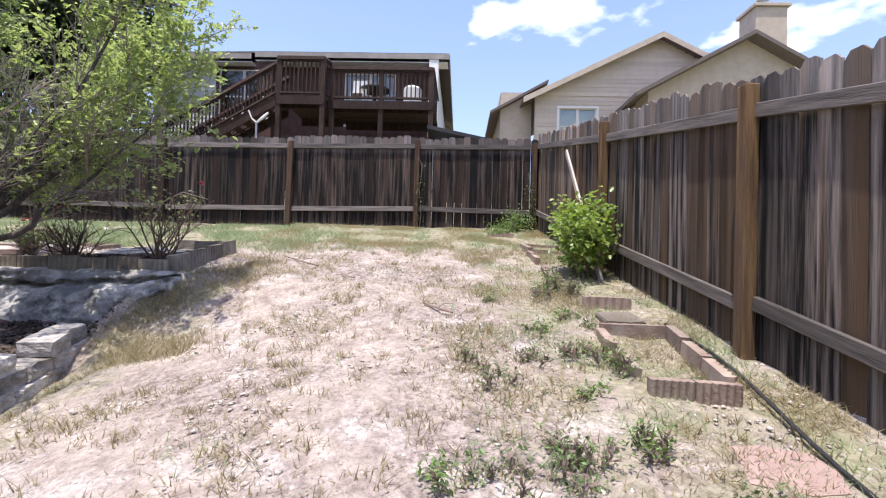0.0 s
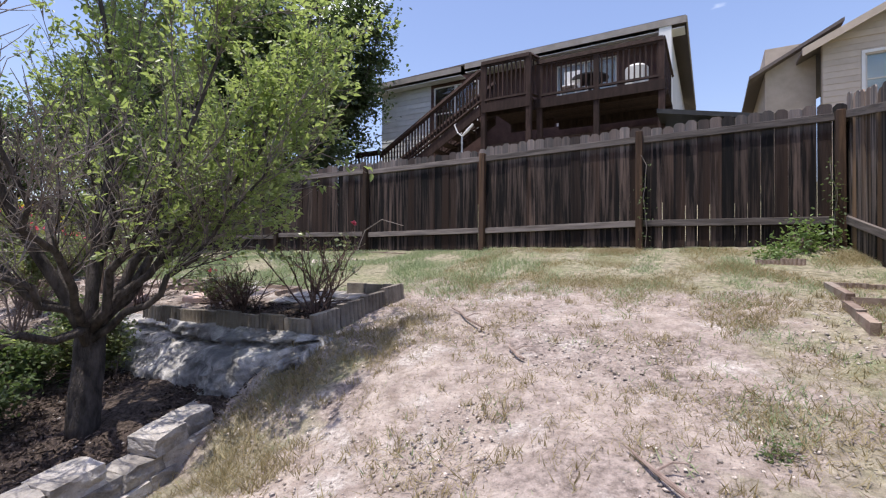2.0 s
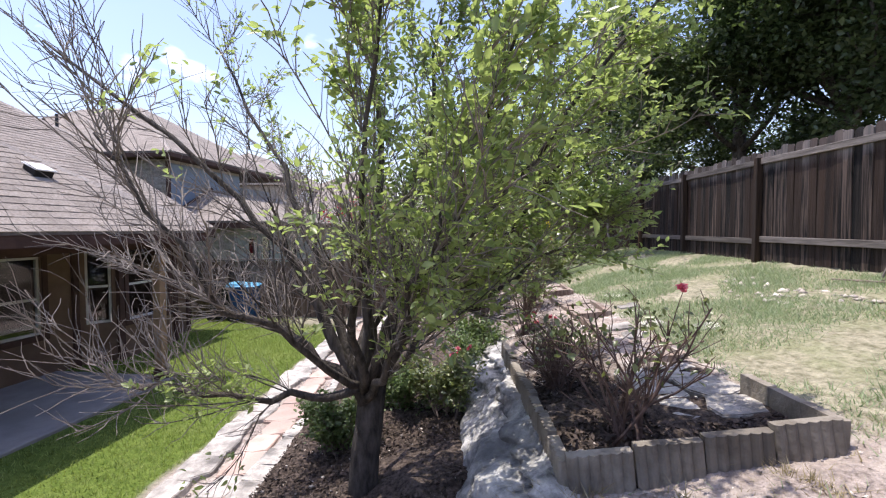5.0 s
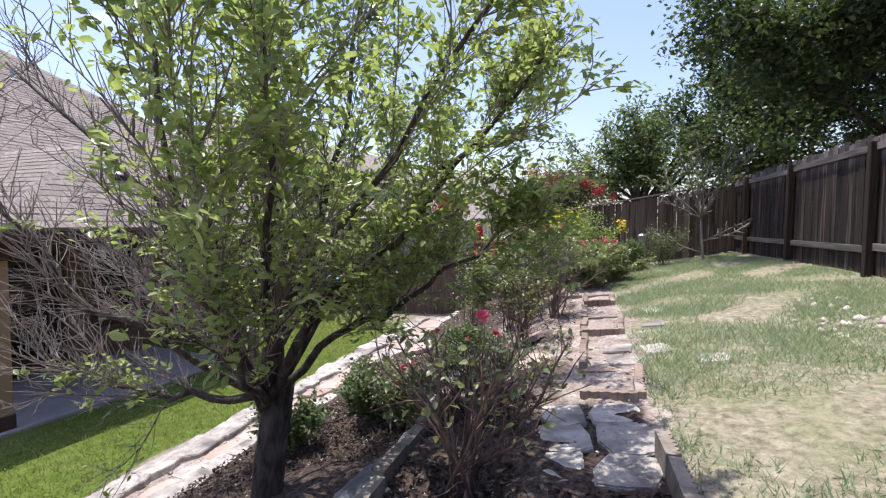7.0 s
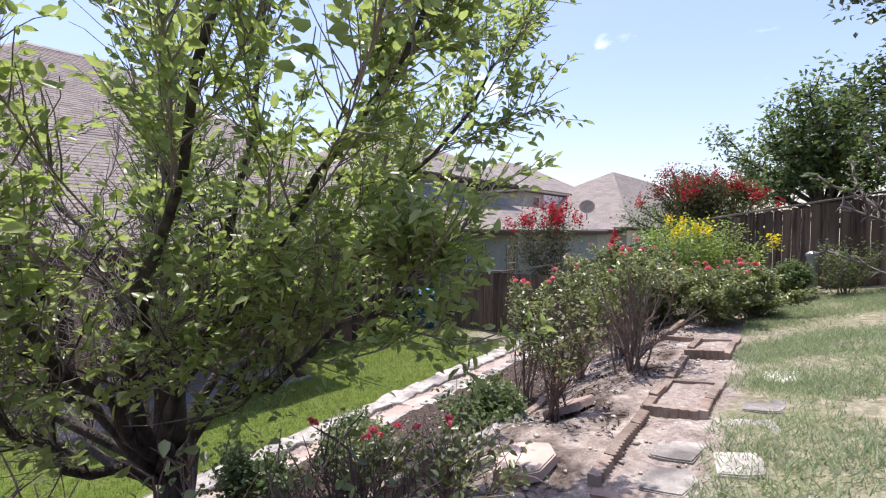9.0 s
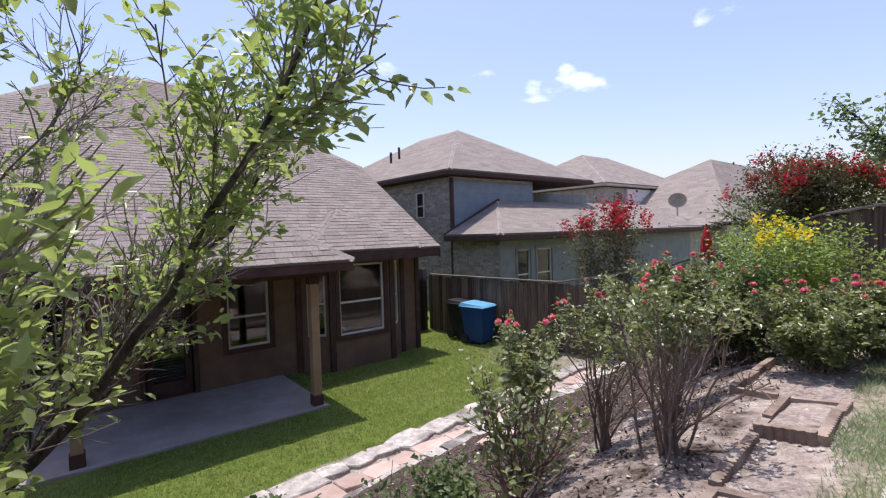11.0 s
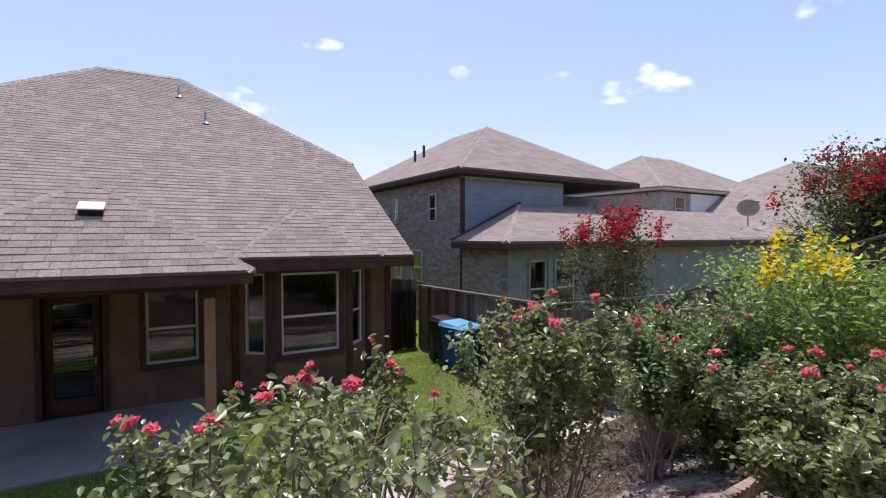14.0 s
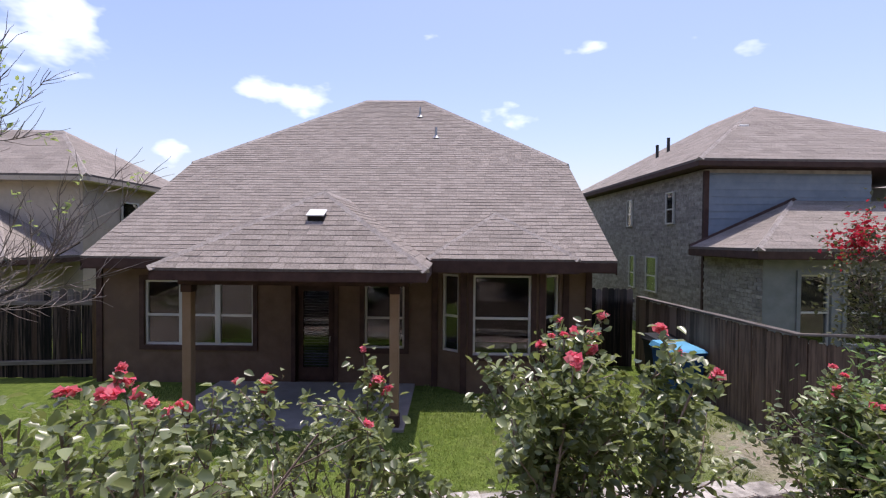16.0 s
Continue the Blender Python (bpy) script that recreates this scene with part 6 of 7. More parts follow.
def rose(x, y, height, radius, label, leaf=1.0, blooms=8, seed=0, canes=13, leaf_mat_=None, bloom_size=1.0, bare=0.35, cane=None):
    rng = random.Random(seed)
    nrg = np.random.default_rng(seed)
    z = ground_z(x, y)
    full, height = height, height * 0.92
    t = thing("rose_bush", label, "rose bush", (x, y, z), group="rose bushes along the slope")
    wood = Geo()
    centres, tips = [], []
    for i in range(canes):
        a = 2 * math.pi * i / canes + rng.uniform(-0.3, 0.3)
        k = rng.uniform(0.15, 1.0)
        d = Vector((math.cos(a) * radius * k / height * 1.1, math.sin(a) * radius * k / height * 1.1, 1.0))
        ln = height * rng.uniform(0.75, 1.05)
        pts, dd = limb(rng, (rng.gauss(0, 0.05), rng.gauss(0, 0.05), -0.05), d, ln, 0.011, 0.004, 6, 0.11, 0.0, wood, 5)
        tips.append(pts[-1])
        for j in range(2, len(pts)):
            for _ in range(3 if leaf > 0.1 else 2):
                b = pts[j - 1].lerp(pts[j], rng.random())
                d2 = away(rng, (pts[j] - pts[j - 1]).normalized(), rng.uniform(0.4, 1.1)) + Vector((0, 0, 0.2))
                p2, e2 = limb(rng, b, d2, rng.uniform(0.10, 0.30) * (1.25 - 0.5 * b.z / height), 0.0035, 0.0018, 3, 0.16, 0.03, wood, 4)
                if p2[-1].z > full * 1.06:
                    continue
                if p2[-1].z > height * 0.65:
                    tips.append(p2[-1])
                for q0, q1 in zip(p2, p2[1:]):
                    f = leaf * min(1.0, max(0.0, (q1.z / full - bare) * 3.2))
                    for _ in range(19):
                        if rng.random() < f:
                            centres.append(q0.lerp(q1, rng.random()) + Vector((rng.gauss(0, 0.035), rng.gauss(0, 0.035), rng.gauss(0, 0.03))))
    tagged(part("cane_mass", wood, cane or M_CANE, t, "bare brown thorny canes"), kind="stuff")
    if centres:
        part("foliage", leaf_mesh("foliage", np.array([tuple(c) for c in centres]), 0.046, nrg, 0.62, droop=0.1, oval=True), leaf_mat_ or M_ROSELEAF, t, "grey-green glossy leaves")
    rng.shuffle(tips)
    n = 0
    for p in sorted(tips, key=lambda q: -q.z)[: blooms * 2]:
        if n >= blooms:
            break
        n += 1
        s = rng.uniform(0.55, 1.15) * bloom_size
        part("bloom", rng.choice(BLOOMS), None, t, "coral red bloom" if n == 1 else "", Matrix.Translation(p + Vector((0, 0, 0.02))) @ pose(0, 0, 0, rng.uniform(-40, 40), rng.uniform(-40, 40), rng.uniform(0, 360)) @ Matrix.Scale(s, 4))
    return t


rose(-3.80, 4.80, 0.92, 0.66, "nearly bare rose bush with one red bloom in the raised bed", 0.05, 1, 1, 15, cane=M_DEADCANE)
rose(-4.62, 4.62, 0.54, 0.40, "dead reddish-brown rose bush in the raised bed", 0.02, 2, 51, 17, cane=M_DEADCANE)
rose(-5.2, 4.75, 0.36, 0.36, "low sprawling rose with few leaves in the raised bed", 0.12, 3, 2, 10)
rose(-6.66, 4.68, 1.0, 0.24, "slender dry rose bush with reddish tips", 0.16, 0, 3, 10, cane=M_DEADCANE)
rose(-5.6, 3.75, 0.62, 0.36, "leafy low rose with small red blooms", 0.42, 4, 4, 9, bare=0.1)
rose(-6.75, 4.05, 0.55, 0.3, "small green rose bush on the slope", 0.55, 0, 5, 9, M_GREYLEAF, bare=0.05)
rose(-8.05, 4.90, 1.22, 0.55, "tall half-bare rose bush with grey canes", 0.7, 5, 6, 18, bare=0.66)
rose(-7.85, 3.85, 1.48, 0.34, "thin leafy rose with long shoots and a few red blooms", 0.62, 6, 7, 9, bare=0.35)
rose(-8.42, 4.28, 1.36, 0.40, "full rose bush with coral blooms beside the bare one", 0.8, 8, 8, 12, bare=0.55)
rose(-9.42, 4.45, 1.52, 0.50, "full dark-leaved rose bush with coral blooms", 0.95, 13, 9, 17, bare=0.36)
rose(-11.1, 4.12, 1.42, 0.5, "leafy rose bush on dark stems with coral blooms", 0.95, 9, 42, 15, bare=0.35)
rose(-10.62, 5.32, 0.88, 0.6, "broad rose bush with a large cluster of coral blooms", 1.0, 10, 10, 18, bare=0.1, bloom_size=1.2)
rose(-11.4, 4.5, 1.3, 0.55, "leafy rose bush with red blooms", 1.0, 7, 11, 17, bare=0.15)
rose(-11.2, 5.75, 0.82, 0.55, "round rose bush with bright coral blooms at the grass edge", 1.0, 8, 12, 16, bare=0.05, bloom_size=1.3)
rose(-12.3, 4.0, 1.35, 0.6, "leafy rose bush lower on the slope", 0.9, 5, 13, 15, bare=0.2)
rose(-13.1, 6.3, 0.7, 0.55, "pale flowering low shrub by the far fence", 0.9, 0, 14, 13, M_GREYLEAF, bare=0.05)
rose(-6.1, 3.1, 0.4, 0.25, "low green seedling shrub in the mulch", 0.5, 0, 15, 7, M_GREYLEAF, bare=0.05)
rose(-5.3, 2.75, 0.55, 0.45, "green shrub under the tree", 0.45, 0, 16, 10, M_GREYLEAF, bare=0.05)
rose(-5.9, 3.3, 0.6, 0.4, "green shrub in the shaded mulch bed", 0.45, 0, 17, 10, M_GREYLEAF, bare=0.05)


def shrub(name, label, category, x, y, height, radius, leaf_m, count, size, seed, flower=None, flowers=0, aspect=0.5, base=None, stems=9, cluster=0.09, low=0.1):
    """A bush: stems that fan out, leaf clumps round their ends, and flower heads on top."""
    rng = random.Random(seed)
    nrg = np.random.default_rng(seed)
    z = ground_z(x, y) if base is None else base
    t = thing(name, label, category, (x, y, z))
    wood = Geo()
    nodes = []
    for i in range(stems):
        a = 2 * math.pi * i / stems + rng.uniform(-0.3, 0.3)
        k = rng.uniform(0.1, 1.0)
        d = Vector((math.cos(a) * radius * k / height, math.sin(a) * radius * k / height, 1))
        pts, _ = limb(rng, (rng.gauss(0, 0.05), rng.gauss(0, 0.05), -0.05), d, height * rng.uniform(0.75, 1.0), 0.012 * height ** 0.7 + 0.004, 0.004, 6, 0.10, 0.0, wood, 5)
        for j in range(1, len(pts)):
            if pts[j].z < height * low:
                continue
            for _ in range(5):
                d2 = away(rng, (pts[j] - pts[j - 1]).normalized(), rng.uniform(0.5, 1.2)) + Vector((0, 0, 0.2))
                p2, _ = limb(rng, pts[j], d2, rng.uniform(0.1, 0.32) * height ** 0.8, 0.005, 0.002, 2, 0.12, 0.02, wood, 4)
                nodes += [p2[1], p2[2]]
    per = max(1, count // max(1, len(nodes)))
    c = np.repeat(np.array([tuple(p) for p in nodes]), per, axis=0)
    c += nrg.normal(size=c.shape) * cluster
    tagged(part("stem_mass", wood, M_CANE, t, "thin woody stems"), kind="stuff")
    part("foliage", leaf_mesh("foliage", c, size, nrg, aspect, droop=0.2, oval=y > 4.0 and x > -13), leaf_m, t, "dense leaves")
    if flower:
        ends = sorted(nodes, key=lambda q: -(q.z + 0.5 * math.hypot(q.x, q.y)))[: max(flowers, 1) * 2]
        rng.shuffle(ends)
        for p in ends[:flowers]:
            n = 60
            fc = nrg.normal(size=(n, 3)) * np.array([0.05, 0.05, 0.07]) * (0.55 + 0.25 * height)
            tagged(part("flower_head", leaf_mesh("flower_head", fc, 0.04 * (1 + 0.2 * height), nrg, 0.9), flower, t, "dense flower head", Matrix.Translation(p + Vector((0, 0, 0.03)))), kind="stuff")
    return t


shrub("shrub", "yellow-green leafy shrub beside the side fence", "shrub", 0.92, 4.85, 0.78, 0.36, M_LIMELEAF, 2300, 0.07, 1, aspect=0.7, cluster=0.06)
shrub("shrub", "tall green shrub with yellow flower heads", "shrub", -12.3, 4.85, 1.45, 0.75, M_LIMELEAF, 11000, 0.058, 2, M_YELLOW, 5, stems=12, cluster=0.09)
shrub("shrub", "soft green shrub with a few yellow flowers", "shrub", -11.45, 4.55, 1.25, 0.7, M_FERNLEAF, 6500, 0.05, 3, M_YELLOW, 2, stems=12)
shrub("shrub", "soft green bush lower on the slope", "shrub", -12.0, 3.6, 1.3, 0.75, M_FERNLEAF, 5500, 0.05, 4, stems=11)
shrub("shrub", "pale flowering shrub by the utility post", "shrub", -13.5, 7.0, 0.75, 0.45, M_GREYLEAF, 1600, 0.06, 5)
shrub("crepe_myrtle", "crepe myrtle with crimson flower heads behind the side fence", "tree", -15.0, 1.15, 3.0, 0.95, M_CREPELEAF, 5200, 0.08, 6, M_CREPE, 24, base=0.5, stems=9, low=0.35, cluster=0.12)
shrub("crepe_myrtle", "large crepe myrtle covered in red flowers behind the far fence", "tree", -17.4, 4.4, 3.0, 0.88, M_CREPELEAF, 30000, 0.08, 7, M_CREPE, 44, base=1.2, stems=20, low=0.3, cluster=0.15)
shrub("weed_clump", "green weeds at the foot of the corner post", "weeds", 0.55, 8.3, 0.32, 0.36, M_FERNLEAF, 700, 0.06, 8, stems=7, low=0.02)
shrub("weed_clump", "trailing weeds in the grass by the fence corner", "weeds", 0.2, 7.9, 0.12, 0.5, M_FERNLEAF, 500, 0.05, 9, stems=7, low=0.02)
for i, (x, y, h) in enumerate(((0.40, 2.5, 0.17), (0.32, 1.7, 0.14), (-0.05, 1.65, 0.11), (0.06, 3.1, 0.10), (-0.53, 1.49, 0.09), (0.2, 2.2, 0.07), (0.95, 1.25, 0.10), (0.35, 3.4, 0.11), (0.42, 4.3, 0.18))):
    shrub("weed_clump", "small green weed on the dry slope", "weeds", x, y, h, h * 0.7, M_FERNLEAF, 230, 0.03, 20 + i, stems=6, low=0.02, cluster=0.025)

rw = random.Random(88)
for i in range(13):
    x, y, h = rw.uniform(-0.45, 0.62), rw.uniform(1.0, 4.2), rw.uniform(0.06, 0.15)
    shrub("weed_clump", "small green weed on the dry slope", "weeds", x, y, h, h * 0.9, M_GREYLEAF, 200, 0.026, 40 + i, stems=6, low=0.02, cluster=0.03)


def big_tree(name, label, x, y, height, radius, leaf_m, count, size, seed, trunk_r=0.2, low=0.25, material=None):
    """A large tree: forked trunk, limbs, and a ragged crown of leaf clumps with gaps."""
    rng = random.Random(seed)
    nrg = np.random.default_rng(seed)
    z = ground_z(x, y)
    t = thing(name, label, "tree", (x, y, z - 0.1))
    wood = Geo()
    nodes = []
    pts, d = limb(rng, (0, 0, 0), (0, 0, 1), height * 0.35, trunk_r, trunk_r * 0.75, 4, 0.05, 0.05, wood, 8)
    for i in range(16):
        a = 2 * math.pi * i / 16 + rng.uniform(-0.3, 0.3)
        tilt = rng.uniform(0.2, 1.35)
        dd = Vector((math.cos(a) * math.sin(tilt), math.sin(a) * math.sin(tilt), math.cos(tilt) * 0.9))
        ln = (radius * math.sin(tilt) + height * 0.6 * math.cos(tilt)) * rng.uniform(0.75, 1.05)
        start = pts[rng.choice((1, 2, 3, 4))] if tilt > 0.9 else pts[-1]
        p2, _ = limb(rng, start, dd, ln, trunk_r * 0.4, 0.02, 6, 0.12, 0.03, wood, 6)
        for j in range(2, len(p2)):
            for _ in range(5):
                d3 = away(rng, (p2[j] - p2[j - 1]).normalized(), rng.uniform(0.4, 1.2))
                p3, _ = limb(rng, p2[j], d3, rng.uniform(0.4, 1.3) * radius / 3, 0.02, 0.006, 3, 0.15, 0.02, wood, 4)
                nodes += p3[1:]
    nodes = [p for p in nodes if p.z > height * low]
    per = max(1, count // len(nodes))
    c = np.repeat(np.array([tuple(p) for p in nodes]), per, axis=0)
    c += nrg.normal(size=c.shape) * np.array([0.24, 0.24, 0.16]) * radius / 3
    part("trunk", wood, material or M_BARK, t, "dark trunk and limbs", smooth=True)
    part("crown", leaf_mesh("crown", c, size, nrg, 0.6, droop=0.2), leaf_m, t, "ragged leafy crown")
    return t


big_tree("tree", "large dark evergreen oak behind the back fence", -11.6, 12.2, 6.4, 2.6, M_DARKLEAF, 42000, 0.14, 1, low=0.1)
big_tree("tree", "large dark oak overhanging the back fence", -14.2, 11.4, 7.6, 3.1, M_DARKLEAF, 52000, 0.14, 2, low=0.1)
big_tree("tree", "dark oak beyond the far fence corner", -18.4, 10.4, 5.9, 2.6, M_DARKLEAF, 40000, 0.15, 3, low=0.1)
big_tree("tree", "grey-green tree behind the far fence", -19.5, 7.0, 4.6, 2.2, M_GREYLEAF, 14000, 0.15, 4, low=0.12)
big_tree("tree", "slender small tree with bare lower trunks by the fence corner", -13.2, 7.75, 3.0, 0.5, M_GREYLEAF, 1300, 0.08, 5, trunk_r=0.032, low=0.55, material=M_TWIG)
big_tree("tree", "green tree in the yard beyond the neighbour's roof", -24.0, 3.6, 3.6, 1.8, M_GREYLEAF, 5000, 0.13, 6, low=0.12)


def vine(x, y, z0, z1, count, seed):
    """A thin vine with small leaves climbing a fence post."""
    rng = random.Random(seed)
    nrg = np.random.default_rng(seed)
    t = thing("vine", "thin climbing vine with small pale leaves on a fence post", "vine", (x, y, z0))
    n = 9
    pts = [Vector((rng.gauss(0, 0.03), -0.012 * rng.random(), (z1 - z0) * i / n - 0.02)) for i in range(n + 1)]
    part("stem", Geo().tube(pts, [0.005] * (n + 1), 5), M_TWIG, t)
    c = [pts[rng.randrange(n)].lerp(pts[rng.randrange(1, n + 1)], rng.random()) + Vector((rng.gauss(0, 0.045), -0.02 - 0.03 * rng.random(), 0)) for _ in range(count)]
    part("leaf_mass", leaf_mesh("leaf_mass", np.array([tuple(q) for q in c]), 0.038, nrg, 0.7), M_GREYLEAF, t, "small pale green leaves")
    return t


vine(0.80, 8.52, ground_z(0.8, 8.5), ground_z(0.8, 8.5) + 1.1, 130, 3)
vine(-1.27, 8.53, ground_z(-1.3, 8.5), ground_z(-1.3, 8.5) + 1.35, 60, 4)


# ---- things in the yard ----
def wheelie_bin(x, y, rz, body_m, lid_m, label):
    t = thing("wheelie_bin", label, "bin", (x, y, LAWN), rz, group="wheelie bins")
    vs = [(-0.24, -0.27, 0.06), (0.24, -0.27, 0.06), (0.24, 0.25, 0.06), (-0.24, 0.25, 0.06), (-0.30, -0.34, 0.95), (0.30, -0.34, 0.95), (0.30, 0.36, 0.95), (-0.30, 0.36, 0.95)]
    b = part("body", Geo().convex(vs, [(0, 1, 2, 3), (4, 5, 6, 7), (0, 1, 5, 4), (1, 2, 6, 5), (2, 3, 7, 6), (3, 0, 4, 7)]), body_m, t)
    part("rim", Geo().box(-0.32, 0.32, -0.36, 0.38, 0.90, 0.952, c=0.012), body_m, b)
    vs = [(-0.33, -0.37, 0.955), (0.33, -0.37, 0.955), (0.33, 0.40, 0.955), (-0.33, 0.40, 0.955), (-0.29, -0.31, 1.0), (0.29, -0.31, 1.0), (0.29, 0.36, 1.05), (-0.29, 0.36, 1.05)]
    part("lid", Geo().convex(vs, [(0, 1, 2, 3), (4, 5, 6, 7), (0, 1, 5, 4), (1, 2, 6, 5), (2, 3, 7, 6), (3, 0, 4, 7)]), lid_m, t, "sloping plastic lid")
    part("handle", Geo().tube([(-0.25, 0.44, 0.94), (0.25, 0.44, 0.94)], [0.016, 0.016], 8), body_m, t)
    for sx in (-0.27, 0.27):
        part("wheel", Geo().tube([(sx - 0.03, 0.27, 0.12), (sx + 0.03, 0.27, 0.12)], [0.12, 0.12], 14), M_BLACKPIPE, t)
    return t


wheelie_bin(-13.82, -1.95, 185, M_BIN_BLUE, M_LID_BLUE, "blue recycling bin with a bleached blue lid beside the fence")
wheelie_bin(-14.0, -2.62, 183, M_BIN_BLACK, M_BIN_BLACK, "black bin standing by the house corner")
g = Geo().box(-0.035, 0.035, -0.014, 0.014, 0, 2.62, c=0.003)
a, b = Vector((0.96, 4.6, ground_z(0.96, 4.6) + 0.02)), Vector((1.0, 6.55, 3.34))
single("leaning_board", g, M_BOARD, "pale bare board leaning against the side fence", "board", Matrix.Translation(a) @ (b - a).to_track_quat("Z", "X").to_matrix().to_4x4())
up = thing("utility_post", "grey plastic utility pedestal by the far fence", "pedestal", (-13.7, 6.55, ground_z(-13.7, 6.55)))
part("body", Geo().tube([(0, 0, 0), (0, 0, 0.68)], [0.085, 0.085], 14), M_METAL, up)
part("cap", Geo().tube([(0, 0, 0.68), (0, 0, 0.72), (0, 0, 0.76)], [0.1, 0.1, 0.05], 14), M_METAL, up)
pts = [(1.05 + 0.06 * math.sin(i * 0.7), 3.3 - 0.28 * i, ground_z(1.05, 3.3 - 0.28 * i) + 0.025) for i in range(14)]
single("drip_hose", Geo().tube(pts, [0.011] * len(pts), 7), M_BLACKPIPE, "thin black hose lying along the fence foot", "hose", smooth=True)


def stick(x, y, ln, rz, seed, label="dry grey stick lying on the sand"):
    rng = random.Random(seed)
    g = Geo()
    ca, sa = math.cos(radians(rz)), math.sin(radians(rz))
    pts = []
    for i in range(5):
        s = ln * (i / 4 - 0.5)
        px, py = x + ca * s + rng.gauss(0, 0.012), y + sa * s + rng.gauss(0, 0.012)
        pts.append((px, py, ground_z(px, py) + 0.03))
    g.tube(pts, [0.009, 0.011, 0.01, 0.008, 0.004], 6)
    k = Vector(pts[2])
    g.tube([k, k + Vector((0.06, 0.05, 0.03)), k + Vector((0.12, 0.07, 0.03))], [0.006, 0.005, 0.003], 5)
    single("stick", g, M_CANE, label, "stick", group="fallen sticks")


stick(-1.66, 4.55, 0.32, 125, 1)
stick(-0.68, 3.54, 0.34, 130, 2)
stick(-2.35, 5.15, 0.7, 140, 3)
stick(-6.2, 8.25, 0.9, 15, 4, "dry branch lying at the fence foot")
stick(-5.6, 8.35, 1.1, 170, 5, "dry branch lying at the fence foot")
g = Geo()
g.tube([(-6.35, 8.45, 2.25), (-6.2, 8.5, 2.65), (-5.8, 8.5, 2.85), (-5.3, 8.48, 2.72)], [0.014, 0.012, 0.01, 0.006], 6)
single("dead_branch", g, M_TWIG, "bent dead branch standing against the back fence", "branch")


# ---- ground cover ----
def scatter(n, x0, x1, y0, y1, keep, seed):
    rng = random.Random(seed)
    out = []
    tries = 0
    while len(out) < n and tries < n * 12:
        tries += 1
        x, y = rng.uniform(x0, x1), rng.uniform(y0, y1)
        if rng.random() < keep(x, y):
            out.append((x, y, ground_z(x, y)))
    return np.array(out)


def clump(x, y, f=1.4, cut=0.0):
    return min(1.0, max(0.0, 0.5 + 1.7 * noise.noise((x * f, y * f, 2.0)) - cut))


def on_patio(x, y):
    p = hm.inverted() @ Vector((x, y, 0))
    return 1.5 < p.x < 5.7 and -0.5 < p.y < 1.95 or p.y < -0.42 and -1.8 < p.x < 8.1 or -1.3 < p.x < 1.3 and p.y < 0.1


nrg = np.random.default_rng(77)
lawn_pts = scatter(30000, -14.1, -2.6, -3.4, 1.0, lambda x, y: 0.0 if on_patio(x, y) or zone(x, y)[1] < 0.5 else (1.0 if y > 0 or x < -8 else 0.7), 1)
single("lawn_grass", blade_mesh("lawn_grass", lawn_pts, 0.05, 0.006, nrg, 0.5), M_GRASS, "short green lawn grass below the beds", "grass", kind="stuff")
terrace = scatter(64000, -13.8, -2.7, 5.72, 8.6, lambda x, y: clump(x, y, 1.2, -0.05) * (1.0 if x < -4 else 0.55), 2)
single("terrace_grass", blade_mesh("terrace_grass", terrace, 0.055, 0.0045, nrg, 0.7), M_TERRGRASS, "patchy sun-bleached grass on the upper terrace", "grass", kind="stuff")
dry = scatter(46000, -3.6, 1.4, -0.2, 8.55, lambda x, y: max(0.0, clump(x, y, 1.6, 0.30)) * (0.18 + zone(x, y)[0]), 3)
single("dry_grass", blade_mesh("dry_grass", dry, 0.042, 0.0035, nrg, 1.1), M_STRAW, "thin dry straw-coloured grass on the sand", "grass", kind="stuff")
green = scatter(15000, -3.4, 1.3, 0.0, 8.6, lambda x, y: clump(x, y, 2.2, 0.35) * min(1.0, 0.08 + sstep(5.4, 7.0, y) * 0.8 + sstep(-1.0, 0.3, x) * 0.5), 4)
single("sparse_green_grass", blade_mesh("sparse_green_grass", green, 0.045, 0.0038, nrg, 0.8), M_TERRGRASS, "sparse green grass tufts on the slope", "grass", kind="stuff")
edge = scatter(3200, -3.55, -2.5, 3.0, 5.2, lambda x, y: 0.9 * clump(x, y, 2.0, 0.1), 5)
single("tall_dry_grass", blade_mesh("tall_dry_grass", edge, 0.085, 0.0035, nrg, 0.8), M_STRAW, "taller yellowing grass beside the stone wall", "grass", kind="stuff")


def tufts(n, keep, seed, x0, x1, y0, y1, per=16, spread=0.03):
    c = scatter(n, x0, x1, y0, y1, keep, seed)
    p = np.repeat(c, per, axis=0)
    p[:, :2] += nrg.normal(size=(len(p), 2)) * spread
    return p


tf = tufts(800, lambda x, y: 0.6, 6, -3.3, 1.2, -0.1, 6.5)
single("grass_tufts", blade_mesh("grass_tufts", tf, 0.06, 0.0035, nrg, 0.55), M_STRAW, "small dead grass tufts standing on the sand", "grass", kind="stuff")


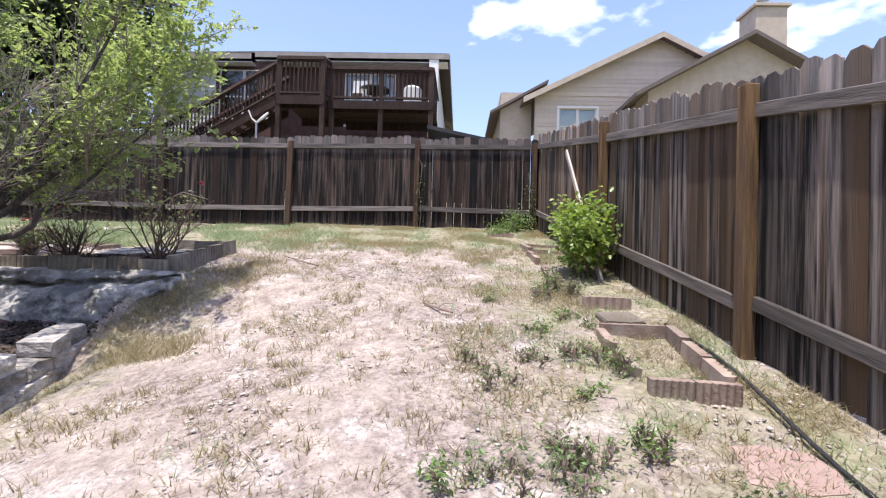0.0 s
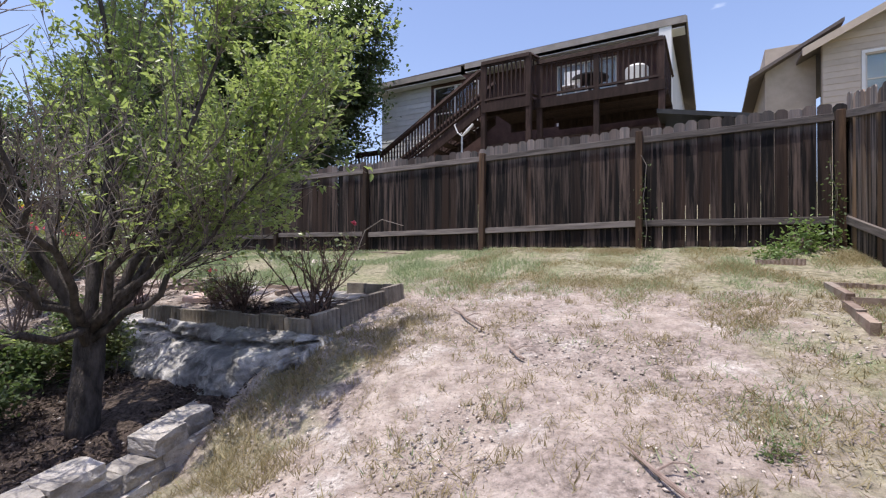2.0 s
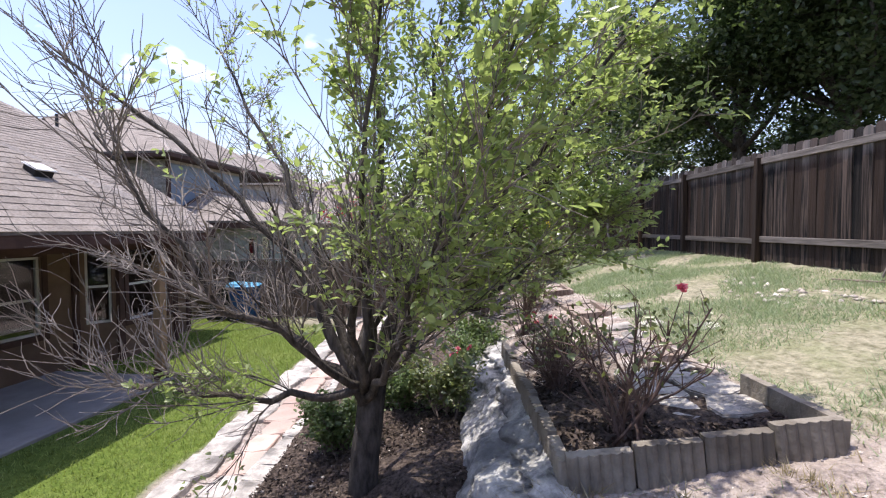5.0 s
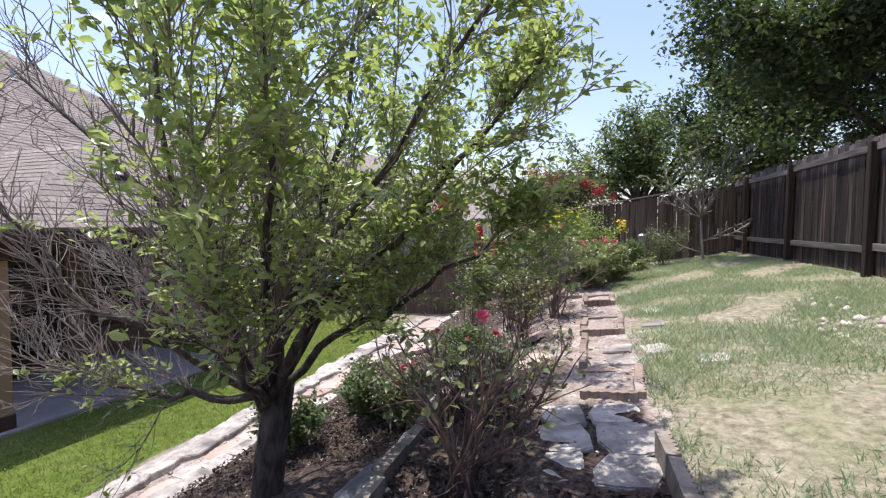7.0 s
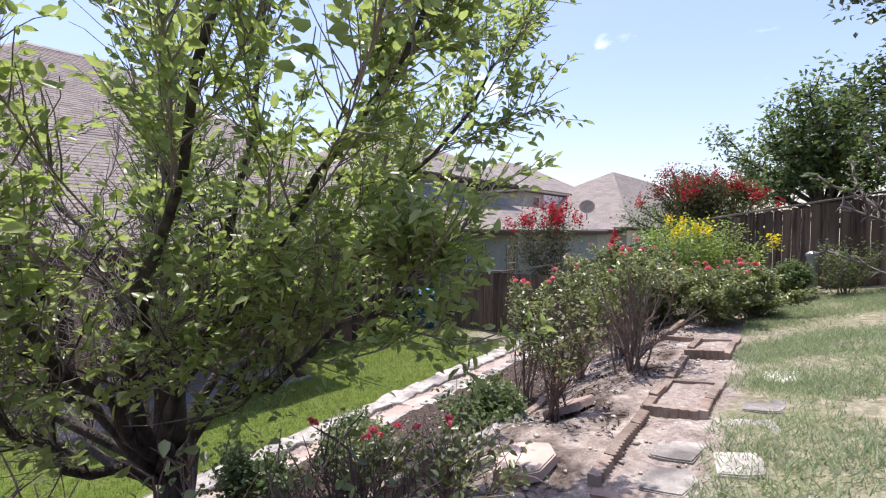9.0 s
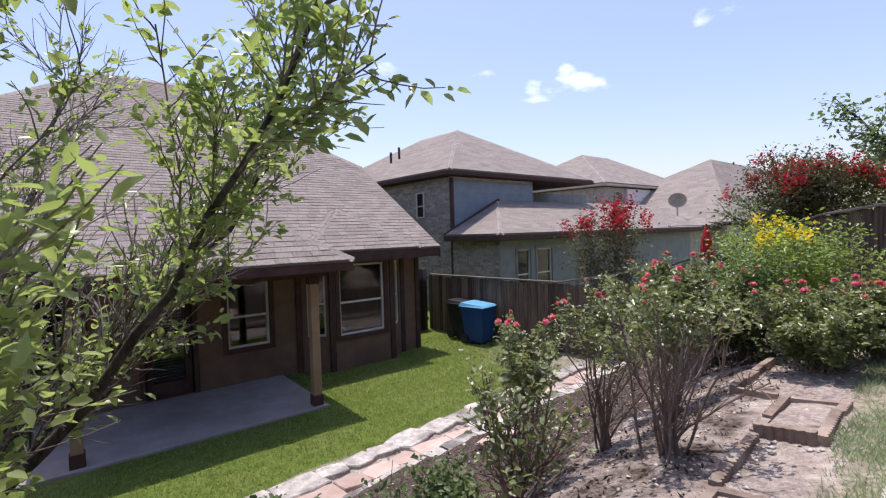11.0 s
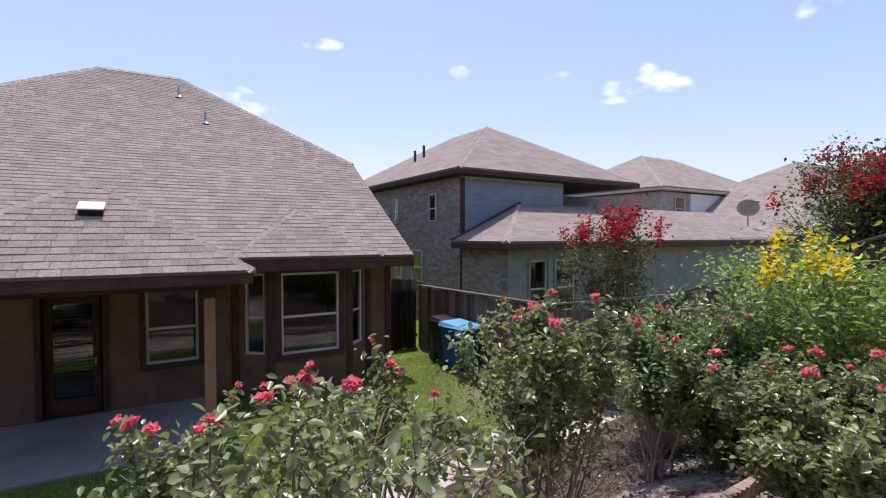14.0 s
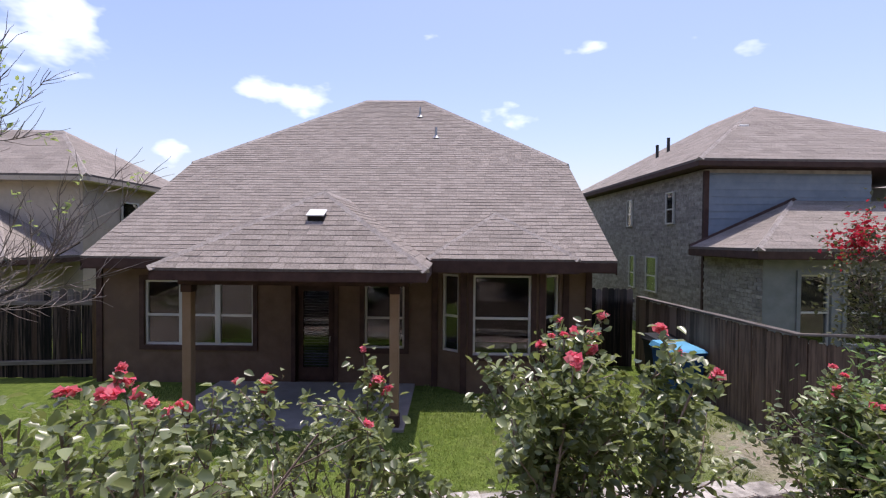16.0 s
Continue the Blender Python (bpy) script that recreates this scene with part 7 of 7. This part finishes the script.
def stones(n, x0, x1, y0, y1, keep, seed, lo, hi):
    p = scatter(n, x0, x1, y0, y1, keep, seed)
    rng = np.random.default_rng(seed)
    m = len(p)
    base = np.array([(1, 0, 0), (-1, 0, 0), (0, 1, 0), (0, -1, 0), (0, 0, 1), (0, 0, -1)], float)
    s = lo + (hi - lo) * rng.random((m, 1, 1)) ** 3
    v = (base[None] * rng.uniform(0.55, 1.2, (m, 6, 1)) + rng.normal(size=(m, 6, 3)) * 0.2) * s * np.array([1, 1, 0.55])
    a = rng.uniform(0, 6.28, m)
    c, sn = np.cos(a)[:, None], np.sin(a)[:, None]
    v = np.stack([v[..., 0] * c - v[..., 1] * sn, v[..., 0] * sn + v[..., 1] * c, v[..., 2]], -1) + p[:, None, :]
    f = np.array([(0, 2, 4), (2, 1, 4), (1, 3, 4), (3, 0, 4), (2, 0, 5), (1, 2, 5), (3, 1, 5), (0, 3, 5)])
    return quick_mesh("stones", v.reshape(-1, 3), (np.arange(m)[:, None, None] * 6 + f[None]).reshape(-1, 3))


single("pebbles", stones(15000, -3.4, 1.4, -0.3, 6.6, lambda x, y: 0.2 + 0.8 * clump(x, y, 1.3), 8, 0.003, 0.019), M_PEBBLE, "pale pebbles and clods on the sandy slope", "pebbles", kind="stuff")
single("bed_rubble", stones(4200, -13.2, -3.6, 2.2, 5.7, lambda x, y: 0.7, 9, 0.005, 0.03), M_PEBBLE, "small rubble on the bare planted slope", "rubble", kind="stuff")
single("path_gravel", stones(2600, -13.4, -3.7, 1.0, 2.0, lambda x, y: 0.9, 10, 0.006, 0.03), M_PEBBLE, "pale gravel between the path stones", "gravel", kind="stuff")
single("rubble_patch", stones(140, -7.6, -5.6, 7.1, 7.8, lambda x, y: 0.9, 11, 0.012, 0.08), M_PEBBLE, "white limestone rubble lying in the grass", "rubble", kind="stuff")
chips = np.concatenate([scatter(7000, -6.6, -3.6, 2.2, 4.0, lambda x, y: 1.0, 12), scatter(2600, -5.0, -3.45, 4.42, 5.66, lambda x, y: 0.0 if x < -3.78 and y > 5.0 else 1.0, 13), scatter(3200, -13.0, -6.3, 2.3, 5.2, lambda x, y: 0.8, 14)])
chips[:, 2] += 0.012
single("mulch", leaf_mesh("mulch", chips, 0.05, nrg, 0.4, facing=np.array([0.0, 0.0, 0.0])), M_MULCH, "dark bark mulch and leaf litter in the beds", "mulch", kind="stuff")
